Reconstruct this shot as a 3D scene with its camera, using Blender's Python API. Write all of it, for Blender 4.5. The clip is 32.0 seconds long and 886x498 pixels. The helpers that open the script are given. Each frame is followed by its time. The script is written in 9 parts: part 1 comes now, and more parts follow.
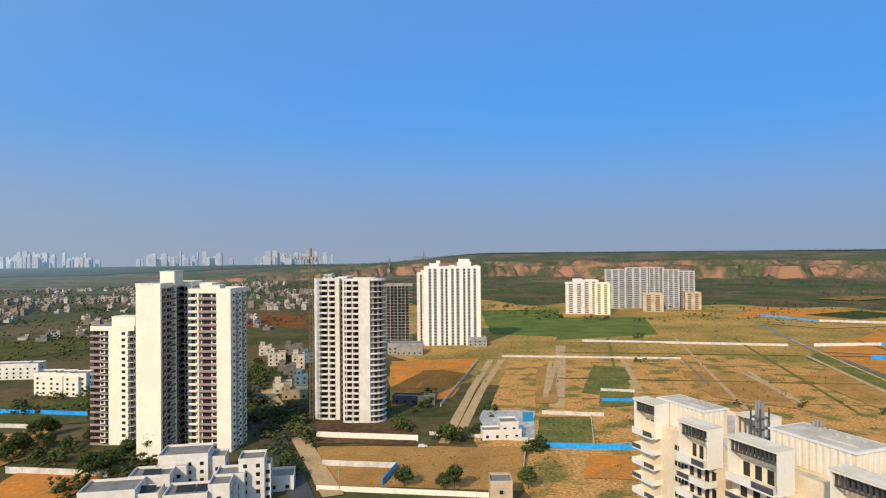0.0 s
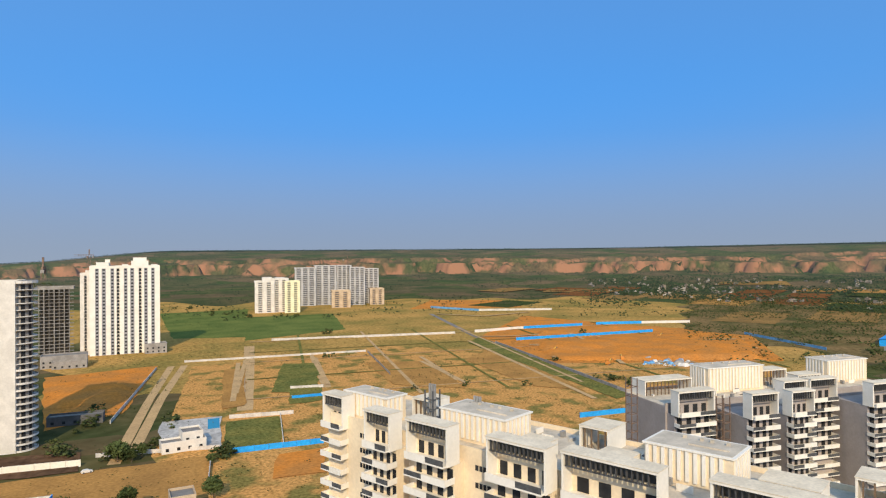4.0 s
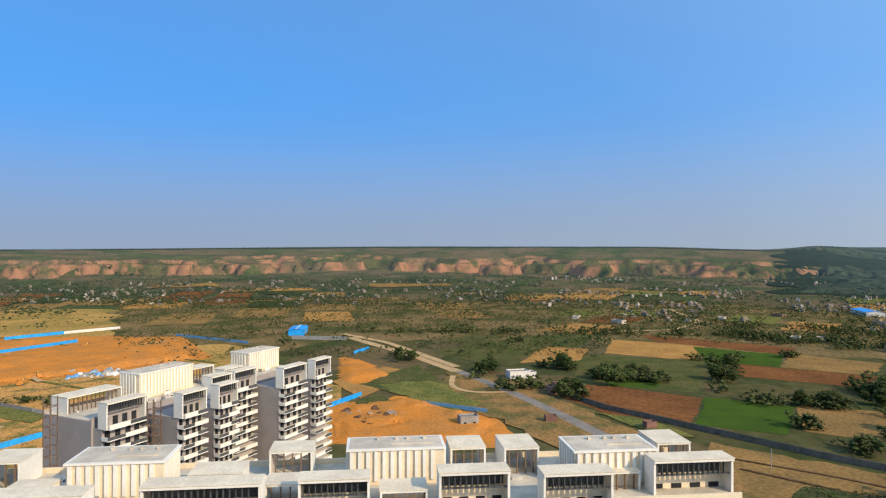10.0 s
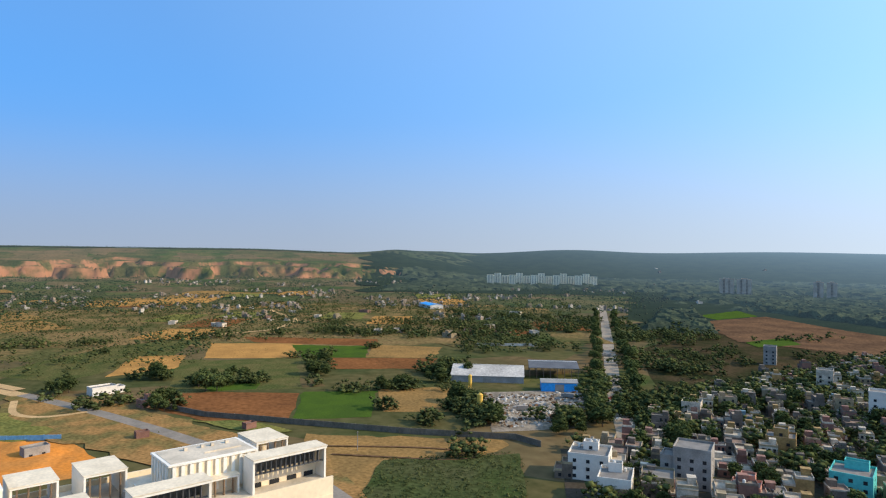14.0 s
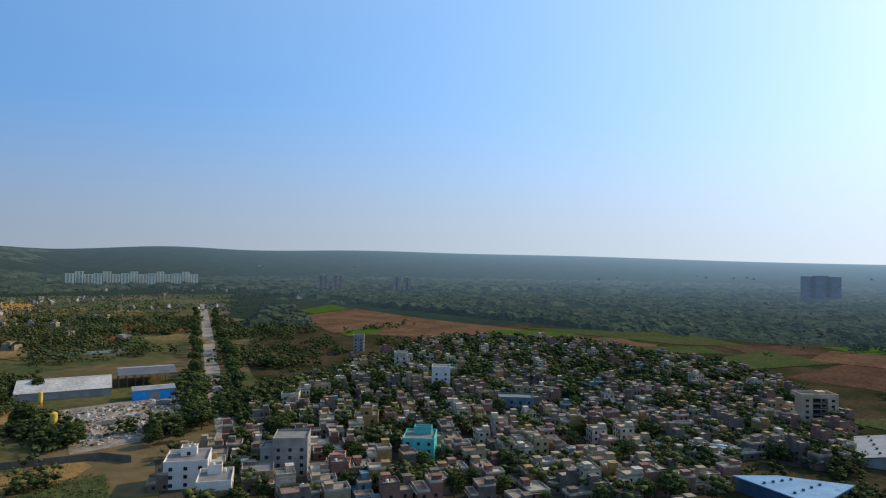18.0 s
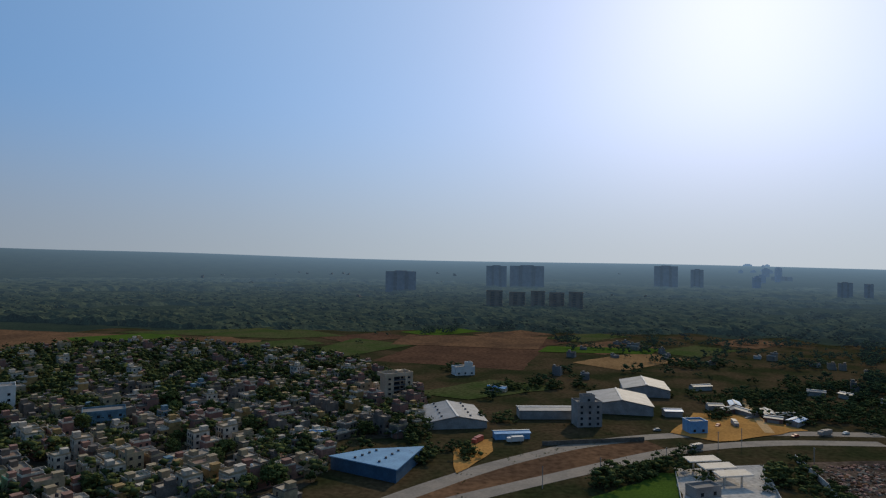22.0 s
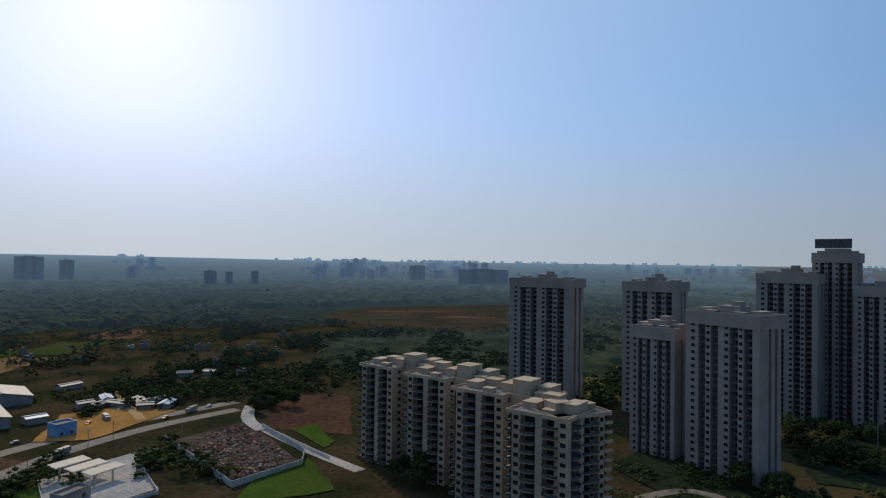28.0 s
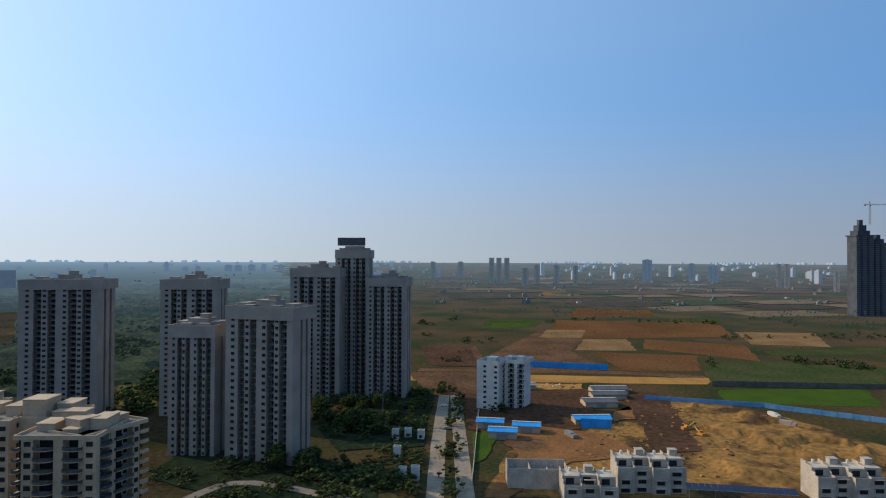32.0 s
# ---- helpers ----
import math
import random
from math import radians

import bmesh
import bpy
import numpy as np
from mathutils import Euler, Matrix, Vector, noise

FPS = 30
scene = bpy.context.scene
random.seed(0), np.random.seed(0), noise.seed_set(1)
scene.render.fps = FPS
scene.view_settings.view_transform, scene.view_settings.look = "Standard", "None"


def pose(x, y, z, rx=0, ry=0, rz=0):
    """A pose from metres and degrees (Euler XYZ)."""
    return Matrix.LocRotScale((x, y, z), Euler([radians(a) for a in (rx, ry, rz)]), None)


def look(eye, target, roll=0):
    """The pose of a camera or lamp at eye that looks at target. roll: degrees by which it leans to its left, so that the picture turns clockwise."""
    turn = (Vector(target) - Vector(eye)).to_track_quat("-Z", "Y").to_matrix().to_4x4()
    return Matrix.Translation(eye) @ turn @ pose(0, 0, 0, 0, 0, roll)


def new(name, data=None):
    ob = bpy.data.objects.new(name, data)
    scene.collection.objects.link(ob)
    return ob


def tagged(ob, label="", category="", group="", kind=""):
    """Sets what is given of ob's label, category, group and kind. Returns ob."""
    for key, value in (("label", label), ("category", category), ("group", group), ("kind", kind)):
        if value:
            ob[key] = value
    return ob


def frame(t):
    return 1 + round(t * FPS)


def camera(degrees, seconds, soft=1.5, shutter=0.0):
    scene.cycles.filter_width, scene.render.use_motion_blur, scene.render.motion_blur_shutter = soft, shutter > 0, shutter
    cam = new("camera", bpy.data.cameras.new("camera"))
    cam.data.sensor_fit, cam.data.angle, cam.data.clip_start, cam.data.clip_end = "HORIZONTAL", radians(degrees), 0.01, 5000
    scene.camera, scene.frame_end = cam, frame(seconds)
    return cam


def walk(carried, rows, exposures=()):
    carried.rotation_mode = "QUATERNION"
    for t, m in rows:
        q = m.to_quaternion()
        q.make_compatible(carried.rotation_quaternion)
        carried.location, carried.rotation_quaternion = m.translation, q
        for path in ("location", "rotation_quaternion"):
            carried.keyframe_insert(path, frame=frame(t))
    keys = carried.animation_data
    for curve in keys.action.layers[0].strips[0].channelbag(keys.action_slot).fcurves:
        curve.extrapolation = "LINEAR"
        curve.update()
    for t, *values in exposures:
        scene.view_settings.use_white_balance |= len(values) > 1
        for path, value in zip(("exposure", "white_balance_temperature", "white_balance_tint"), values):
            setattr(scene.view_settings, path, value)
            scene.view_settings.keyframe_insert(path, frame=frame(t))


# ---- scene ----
cam = camera(69.5, 32.0, soft=1.2)
walk(cam, [
    (0.0, pose(0, 0, 90, 90.50, 0.48, -0.00)),
    (0.5, pose(0, 0, 90, 90.41, 0.50, -3.17)),
    (1.0, pose(0, 0, 90, 90.36, 0.51, -6.62)),
    (1.5, pose(0, 0, 90, 90.31, 0.52, -9.84)),
    (2.0, pose(0, 0, 90, 90.26, 0.51, -13.46)),
    (2.5, pose(0, 0, 90, 90.21, 0.48, -16.87)),
    (3.0, pose(0, 0, 90, 90.17, 0.46, -20.49)),
    (3.5, pose(0, 0, 90, 90.15, 0.44, -23.91)),
    (5.5, pose(0, 0, 90, 90.13, 0.05, -37.87)),
    (6.0, pose(0, 0, 90, 90.14, 0.04, -41.67)),
    (6.5, pose(0, 0, 90, 90.16, 0.04, -45.51)),
    (7.0, pose(0, 0, 90, 90.18, 0.04, -49.66)),
    (7.5, pose(0, 0, 90, 90.18, 0.01, -53.56)),
    (8.0, pose(0, 0, 90, 90.17, -0.03, -58.02)),
    (8.5, pose(0, 0, 90, 90.17, -0.04, -62.14)),
    (9.0, pose(0, 0, 90, 90.21, -0.05, -66.59)),
    (9.5, pose(0, 0, 90, 90.27, -0.08, -70.71)),
    (10.0, pose(0, 0, 90, 90.32, -0.14, -75.15)),
    (10.5, pose(0, 0, 90, 90.36, -0.19, -79.31)),
    (11.0, pose(0, 0, 90, 90.40, -0.20, -83.82)),
    (11.5, pose(0, 0, 90, 90.43, -0.22, -88.00)),
    (12.0, pose(0, 0, 90, 90.48, -0.27, -92.48)),
    (12.5, pose(0, 0, 90, 90.53, -0.37, -96.65)),
    (13.0, pose(0, 0, 90, 90.59, -0.47, -101.13)),
    (13.5, pose(0, 0, 90, 90.64, -0.51, -105.31)),
    (14.0, pose(0, 0, 90, 90.68, -0.51, -109.80)),
    (14.5, pose(0, 0, 90, 90.71, -0.53, -113.95)),
    (16.5, pose(0, 0, 90, 90.82, -0.70, -131.26)),
    (17.0, pose(0, 0, 90, 90.82, -0.71, -135.73)),
    (17.5, pose(0, 0, 90, 90.82, -0.75, -139.87)),
    (18.0, pose(0, 0, 90, 90.83, -0.78, -144.34)),
    (18.5, pose(0, 0, 90, 90.85, -0.79, -148.51)),
    (19.0, pose(0, 0, 90, 90.87, -0.80, -153.01)),
    (19.5, pose(0, 0, 90, 90.91, -0.83, -157.15)),
    (20.0, pose(0, 0, 90, 90.95, -0.89, -161.57)),
    (20.5, pose(0, 0, 90, 90.98, -0.92, -165.70)),
    (21.0, pose(0, 0, 90, 91.00, -0.91, -170.14)),
    (21.5, pose(0, 0, 90, 91.02, -0.87, -174.28)),
    (22.0, pose(0, 0, 90, 91.02, -0.80, -178.70)),
    (22.5, pose(0, 0, 90, 91.01, -0.76, -182.82)),
    (23.0, pose(0, 0, 90, 91.00, -0.75, -187.22)),
    (23.5, pose(0, 0, 90, 90.98, -0.73, -191.35)),
    (24.0, pose(0, 0, 90, 90.95, -0.72, -195.78)),
    (24.5, pose(0, 0, 90, 90.93, -0.72, -199.94)),
    (25.0, pose(0, 0, 90, 90.90, -0.72, -204.36)),
    (25.5, pose(0, 0, 90, 90.89, -0.71, -208.55)),
    (27.5, pose(0, 0, 90, 90.84, -0.76, -226.11)),
    (28.0, pose(0, 0, 90, 90.86, -0.72, -230.89)),
    (28.5, pose(0, 0, 90, 90.89, -0.67, -235.44)),
    (29.0, pose(0, 0, 90, 90.91, -0.62, -240.23)),
    (29.5, pose(0, 0, 90, 90.92, -0.56, -244.72)),
    (30.0, pose(0, 0, 90, 90.92, -0.49, -249.96)),
    (30.5, pose(0, 0, 90, 90.93, -0.42, -254.88)),
    (31.0, pose(0, 0, 90, 90.94, -0.35, -260.22)),
    (31.5, pose(0, 0, 90, 90.94, -0.30, -265.17)),
    (32.0, pose(0, 0, 90, 90.92, -0.22, -270.47)),
], exposures=[(0.0, -0.5), (6.0, -0.46), (10.0, -0.36), (12.0, -0.26), (14.0, -0.2), (16.0, -0.4), (18.0, -0.64), (20.0, -1.1), (22.0, -1.42), (25.0, -1.4), (28.0, -1.34), (30.0, -1.12), (32.0, -0.86)])

# ---------------------------------------------------------------- light
SUN_AZ, SUN_EL = 204.0, 30.0            # degrees clockwise from +y, degrees up
world = bpy.data.worlds.new("sky")
scene.world = world
world.use_nodes = True
wn = world.node_tree
sky = wn.nodes.new("ShaderNodeTexSky")
sky.sky_type = "NISHITA"
sky.sun_disc = False
sky.sun_elevation = radians(SUN_EL)
sky.sun_rotation = radians(SUN_AZ)
sky.altitude = 300
sky.air_density, sky.dust_density, sky.ozone_density = 1.5, 0.6, 6.0
glow = wn.nodes.new("ShaderNodeTexSky")             # pale dust glow round the sun
glow.sky_type, glow.sun_disc = "NISHITA", False
glow.sun_elevation, glow.sun_rotation, glow.altitude = radians(SUN_EL), radians(SUN_AZ), 300
glow.air_density, glow.dust_density, glow.ozone_density = 0.15, 2.0, 0.0
hazy = wn.nodes.new("ShaderNodeMix")
hazy.data_type, hazy.blend_type = "RGBA", "ADD"
hazy.inputs["Factor"].default_value = 0.35
wn.links.new(sky.outputs[0], hazy.inputs["A"])
wn.links.new(glow.outputs[0], hazy.inputs["B"])
tint = wn.nodes.new("ShaderNodeMix")                # a clear dry blue day
tint.data_type, tint.blend_type = "RGBA", "MULTIPLY"
tint.inputs["Factor"].default_value = 1.0
tint.inputs["B"].default_value = (0.97, 0.98, 1.30, 1)
soft = wn.nodes.new("ShaderNodeGamma")
soft.inputs["Gamma"].default_value = 0.66
clear = wn.nodes.new("ShaderNodeHueSaturation")
clear.inputs["Saturation"].default_value = 1.65
wn.links.new(hazy.outputs["Result"], tint.inputs["A"])
wn.links.new(tint.outputs["Result"], soft.inputs["Color"])
wn.links.new(soft.outputs["Color"], clear.inputs["Color"])
# a layer of dry haze: even and grey-blue low down, paler towards the sun
around = wn.nodes.new("ShaderNodeTexCoord")
lift = wn.nodes.new("ShaderNodeVectorMath")
lift.operation = "ADD"
lift.inputs[1].default_value = (0, 0, 0.14)
unit = wn.nodes.new("ShaderNodeVectorMath")
unit.operation = "NORMALIZE"
wn.links.new(around.outputs["Generated"], lift.inputs[0])
wn.links.new(lift.outputs[0], unit.inputs[0])
for n in (sky, glow):
    wn.links.new(unit.outputs[0], n.inputs["Vector"])
up = wn.nodes.new("ShaderNodeSeparateXYZ")
wn.links.new(around.outputs["Generated"], up.inputs[0])
low = wn.nodes.new("ShaderNodeMapRange")
low.interpolation_type = "SMOOTHERSTEP"
low.inputs["From Min"].default_value, low.inputs["From Max"].default_value = -0.05, 0.28
low.inputs["To Min"].default_value, low.inputs["To Max"].default_value = 0.8, 0.0
wn.links.new(up.outputs["Z"], low.inputs["Value"])
side = wn.nodes.new("ShaderNodeVectorMath")
side.operation = "DOT_PRODUCT"
VEIL_AZ = SUN_AZ + 6                     # the dust is thicker on the side of the city
side.inputs[1].default_value = (math.sin(radians(VEIL_AZ)) * math.cos(radians(SUN_EL)), math.cos(radians(VEIL_AZ)) * math.cos(radians(SUN_EL)), math.sin(radians(SUN_EL)))
wn.links.new(around.outputs["Generated"], side.inputs[0])
near_sun = wn.nodes.new("ShaderNodeValToRGB")       # veil of dust by the angle from the sun
near_sun.color_ramp.interpolation = "B_SPLINE"
ramp_ = near_sun.color_ramp.elements
for i, (at_, v_) in enumerate([(0.0, 0.115), (0.35, 0.235), (0.5, 0.33), (0.65, 0.46), (0.8, 0.66), (0.92, 0.93), (1.0, 1.0)]):
    el_ = ramp_[i] if i < 1 else (ramp_.new(at_) if i < 6 else ramp_[-1])
    el_.position, el_.color = at_, (v_, v_, v_, 1)
half = wn.nodes.new("ShaderNodeMath")
half.operation = "MULTIPLY_ADD"
half.inputs[1].default_value, half.inputs[2].default_value = 0.5, 0.5
wn.links.new(side.outputs["Value"], half.inputs[0])
wn.links.new(half.outputs[0], near_sun.inputs["Fac"])
veil = wn.nodes.new("ShaderNodeMath")
veil.operation = "MULTIPLY"
veil.inputs[1].default_value = 2.5
wn.links.new(near_sun.outputs["Color"], veil.inputs[0])
pale = wn.nodes.new("ShaderNodeMix")
pale.data_type, pale.blend_type, pale.clamp_factor = "RGBA", "ADD", False
pale.inputs["B"].default_value = (1.10, 1.36, 1.29, 1)
wn.links.new(veil.outputs[0], pale.inputs["Factor"])
wn.links.new(clear.outputs["Color"], pale.inputs["A"])
band = wn.nodes.new("ShaderNodeMix")
band.data_type = "RGBA"
bank = wn.nodes.new("ShaderNodeMix")
bank.data_type, bank.blend_type, bank.clamp_factor = "RGBA", "ADD", False
bank.inputs["A"].default_value = (0.84, 0.84, 1.06, 1)
bank.inputs["B"].default_value = (1.52, 1.66, 1.60, 1)
wn.links.new(veil.outputs[0], bank.inputs["Factor"])
wn.links.new(low.outputs["Result"], band.inputs["Factor"])
wn.links.new(pale.outputs["Result"], band.inputs["A"])
wn.links.new(bank.outputs["Result"], band.inputs["B"])
wn.links.new(band.outputs["Result"], wn.nodes["Background"].inputs[0])
wn.nodes["Background"].inputs[1].default_value = 0.28
sun = new("sun", bpy.data.lights.new("sun", "SUN"))
sun.data.energy, sun.data.angle, sun.data.color = 5.4, radians(0.5), (1.0, 0.83, 0.58)
sa, se = radians(SUN_AZ), radians(SUN_EL)
sun.matrix_world = look((900 * math.sin(sa) * math.cos(se), 900 * math.cos(sa) * math.cos(se), 900 * math.sin(se)), (0, 0, 0))


# ---------------------------------------------------------------- materials
def mat(name, c1, c2=None, scale=0.3, rough=0.85, fine=4.0, fine_amt=0.25, bump=0.15, metal=0.0, spec=0.3, vary=0.0, lo=0.38, hi=0.62):
    """Two colours mixed by large noise, broken up by fine noise, with relief; vary: brightness change from object to object."""
    m = bpy.data.materials.new(name)
    m.use_nodes = True
    t = m.node_tree
    b = t.nodes["Principled BSDF"]
    geo = t.nodes.new("ShaderNodeNewGeometry")
    n1 = t.nodes.new("ShaderNodeTexNoise")
    n1.inputs["Scale"].default_value = scale
    n1.inputs["Detail"].default_value = 6
    n2 = t.nodes.new("ShaderNodeTexNoise")
    n2.inputs["Scale"].default_value = fine
    n2.inputs["Detail"].default_value = 4
    for n in (n1, n2):
        t.links.new(geo.outputs["Position"], n.inputs["Vector"])
    ramp = t.nodes.new("ShaderNodeValToRGB")
    c2 = c2 or tuple(v * 0.8 for v in c1)
    ramp.color_ramp.elements[0].position, ramp.color_ramp.elements[1].position = lo, hi
    ramp.color_ramp.elements[0].color, ramp.color_ramp.elements[1].color = (*c1, 1), (*c2, 1)
    t.links.new(n1.outputs["Fac"], ramp.inputs["Fac"])
    amt = t.nodes.new("ShaderNodeMapRange")
    amt.inputs["From Min"].default_value, amt.inputs["From Max"].default_value = 0.3, 0.7
    amt.inputs["To Min"].default_value, amt.inputs["To Max"].default_value = 1 - fine_amt, 1 + fine_amt
    t.links.new(n2.outputs["Fac"], amt.inputs["Value"])
    mul = t.nodes.new("ShaderNodeMix")
    mul.data_type, mul.blend_type = "RGBA", "MULTIPLY"
    mul.inputs["Factor"].default_value = 1.0
    t.links.new(ramp.outputs["Color"], mul.inputs["A"])
    t.links.new(amt.outputs["Result"], mul.inputs["B"])
    out = mul.outputs["Result"]
    if vary:
        info = t.nodes.new("ShaderNodeObjectInfo")
        hsv = t.nodes.new("ShaderNodeHueSaturation")
        vr = t.nodes.new("ShaderNodeMapRange")
        vr.inputs["To Min"].default_value, vr.inputs["To Max"].default_value = 1 - vary, 1 + vary
        t.links.new(info.outputs["Random"], vr.inputs["Value"])
        t.links.new(vr.outputs["Result"], hsv.inputs["Value"])
        t.links.new(out, hsv.inputs["Color"])
        out = hsv.outputs["Color"]
    t.links.new(out, b.inputs["Base Color"])
    b.inputs["Roughness"].default_value = rough
    b.inputs["Metallic"].default_value = metal
    b.inputs["Specular IOR Level"].default_value = spec
    if bump:
        bp = t.nodes.new("ShaderNodeBump")
        bp.inputs["Strength"].default_value = bump
        t.links.new(n2.outputs["Fac"], bp.inputs["Height"])
        t.links.new(bp.outputs["Normal"], b.inputs["Normal"])
    return m


CREAM = mat("cream_paint", (0.80, 0.74, 0.58), (0.75, 0.685, 0.53), 0.15, 0.8, 1.5, 0.06, 0.05)
SAND_PAINT = mat("sand_paint", (0.78, 0.635, 0.43), (0.70, 0.56, 0.375), 0.15, 0.8, 1.5, 0.06, 0.05)
WHITE = mat("white_paint", (0.7, 0.645, 0.555), (0.6, 0.55, 0.47), 0.2, 0.75, 1.5, 0.06, 0.05)
# brighter copy of the white paint, putting strong sun on the fronts into colour
BRIGHT = mat("brightened_white_paint", (0.8, 0.74, 0.63), (0.74, 0.68, 0.57), 0.15, 0.75, 1.5, 0.04, 0.03)
ROOFTOP = mat("roof_screed", (0.23, 0.205, 0.175), (0.165, 0.15, 0.13), 0.25, 0.9, 2.0, 0.12, 0.1)
CANOPY = mat("canopy_plaster", (0.78, 0.65, 0.46), (0.66, 0.545, 0.38), 0.3, 0.85, 2.0, 0.1, 0.05)
TAUPE = mat("taupe_paint", (0.36, 0.31, 0.28), (0.31, 0.27, 0.24), 0.2, 0.8, 1.5, 0.06, 0.05)
MAROON = mat("maroon_paint", (0.36, 0.24, 0.21), (0.30, 0.20, 0.18), 0.2, 0.8, 1.5, 0.08, 0.05)
GREY_PAINT = mat("grey_paint", (0.37, 0.31, 0.25), (0.30, 0.25, 0.20), 0.1, 0.8, 1.5, 0.07, 0.05)
BEIGE = mat("weathered_beige_paint", (0.56, 0.42, 0.275), (0.43, 0.32, 0.205), 0.15, 0.85, 1.5, 0.1, 0.05)
CONCRETE = mat("bare_concrete", (0.33, 0.3, 0.26), (0.24, 0.215, 0.185), 0.2, 0.9, 2.0, 0.15, 0.1)
GLASS = mat("dark_window_glass", (0.03, 0.032, 0.034), (0.02, 0.02, 0.022), 0.5, 0.25, 2.0, 0.1, 0.0, spec=0.2)
WINDOW_FAR = mat("far_windows", (0.12, 0.115, 0.115), (0.09, 0.088, 0.088), 0.5, 0.6, 2.0, 0.1, 0.0)
RAIL = mat("dark_railing", (0.10, 0.10, 0.10), (0.06, 0.06, 0.06), 1.0, 0.5, 3.0, 0.1, 0.0)
BLUE = mat("blue_sheet", (0.02, 0.34, 0.76), (0.015, 0.27, 0.66), 0.2, 0.45, 1.0, 0.15, 0.05, spec=0.4)
DULLBLUE = mat("faded_blue_sheet", (0.16, 0.36, 0.55), (0.11, 0.28, 0.47), 0.15, 0.5, 1.0, 0.15, 0.05)
SHEET = mat("galvanised_sheet", (0.3, 0.285, 0.26), (0.23, 0.22, 0.2), 0.15, 0.6, 1.0, 0.1, 0.05)
STEEL = mat("rusty_steel", (0.22, 0.14, 0.09), (0.13, 0.09, 0.07), 1.0, 0.7, 4.0, 0.2, 0.0)
YELLOW = mat("yellow_paint", (0.72, 0.45, 0.08), (0.6, 0.36, 0.06), 0.5, 0.6, 2.0, 0.1, 0.0)
TANK = mat("black_tank_plastic", (0.03, 0.03, 0.035), (0.05, 0.05, 0.05), 1.0, 0.5, 3.0, 0.1, 0.0)
BRICK = mat("brick_wall", (0.26, 0.13, 0.09), (0.20, 0.10, 0.075), 0.4, 0.9, 3.0, 0.2, 0.1, vary=0.2)
TUFT = mat("weed_tufts", (0.06, 0.075, 0.02), (0.10, 0.095, 0.028), 0.05, 0.9, 1.0, 0.3, 0.2, spec=0.0)
BARK = mat("bark", (0.12, 0.085, 0.06), (0.08, 0.06, 0.04), 2.0, 0.95, 8.0, 0.3, 0.3, spec=0.0)
LEAF = mat("leaves", (0.088, 0.106, 0.034), (0.046, 0.062, 0.022), 0.35, 0.75, 3.0, 0.35, 0.2, vary=0.3, spec=0.0)
LEAF_STUFF = mat("tree_leaves", (0.092, 0.104, 0.036), (0.044, 0.056, 0.022), 0.05, 0.8, 0.6, 0.4, 0.2, spec=0.0)
SCRUB = mat("scrub_leaves", (0.096, 0.106, 0.038), (0.044, 0.058, 0.021), 0.08, 0.85, 1.2, 0.35, 0.2, spec=0.0)
OCHRE = mat("dry_ochre_grass", (0.54, 0.27, 0.08), (0.205, 0.158, 0.045), 0.055, 0.95, 0.7, 0.42, 0.5, spec=0.0, lo=0.49, hi=0.62)
ORANGE = mat("orange_soil", (0.6, 0.215, 0.04), (0.47, 0.195, 0.05), 0.05, 0.95, 0.6, 0.18, 0.3, spec=0.0)
SANDSOIL = mat("tan_soil", (0.44, 0.225, 0.066), (0.34, 0.175, 0.054), 0.05, 0.95, 0.7, 0.2, 0.3, spec=0.0)
DUST = mat("dust_road", (0.53, 0.34, 0.16), (0.45, 0.29, 0.14), 0.08, 0.95, 0.8, 0.15, 0.2, spec=0.0)
PLOUGH = mat("ploughed_soil", (0.105, 0.057, 0.034), (0.076, 0.043, 0.027), 0.03, 0.95, 0.3, 0.35, 0.3, spec=0.0)
FALLOW = mat("fallow_soil", (0.155, 0.086, 0.046), (0.1, 0.058, 0.034), 0.03, 0.95, 0.3, 0.35, 0.3, spec=0.0)
# lit copy of ploughed soil: full sun on the fields put into the colour
REDSOIL = mat("sunlit_red_brown_soil", (0.215, 0.088, 0.032), (0.155, 0.066, 0.026), 0.03, 0.95, 0.3, 0.3, 0.3, spec=0.0)
VERGE = mat("weedy_dust", (0.29, 0.16, 0.058), (0.145, 0.115, 0.042), 0.05, 0.95, 0.6, 0.35, 0.3, spec=0.0, lo=0.44, hi=0.6)
GRASS = mat("meadow", (0.072, 0.082, 0.026), (0.118, 0.102, 0.037), 0.05, 0.95, 0.7, 0.4, 0.4, spec=0.0)
# darker copy of the meadow greens, first made for the backlit southern fields
DARKENED_CROP = mat("darkened_green_crop", (0.048, 0.066, 0.020), (0.072, 0.074, 0.030), 0.03, 0.95, 0.4, 0.35, 0.3, spec=0.0)
VERDANT = mat("weedy_plot", (0.19, 0.165, 0.045), (0.12, 0.125, 0.036), 0.06, 0.95, 0.6, 0.4, 0.4, spec=0.0)
STUBBLE_E = mat("sandy_stubble", (0.30, 0.17, 0.058), (0.215, 0.13, 0.048), 0.04, 0.95, 0.5, 0.3, 0.3, spec=0.0)
MEADOW = mat("mown_meadow", (0.15, 0.17, 0.045), (0.10, 0.13, 0.035), 0.03, 0.95, 0.5, 0.25, 0.3, spec=0.0)
GRAVEL = mat("grey_rubble_ground", (0.3, 0.245, 0.18), (0.19, 0.155, 0.115), 0.08, 0.95, 0.5, 0.35, 0.4, spec=0.0)
HIGHWAY = mat("dusty_asphalt", (0.26, 0.215, 0.165), (0.20, 0.17, 0.135), 0.1, 0.9, 0.8, 0.15, 0.1, spec=0.1)
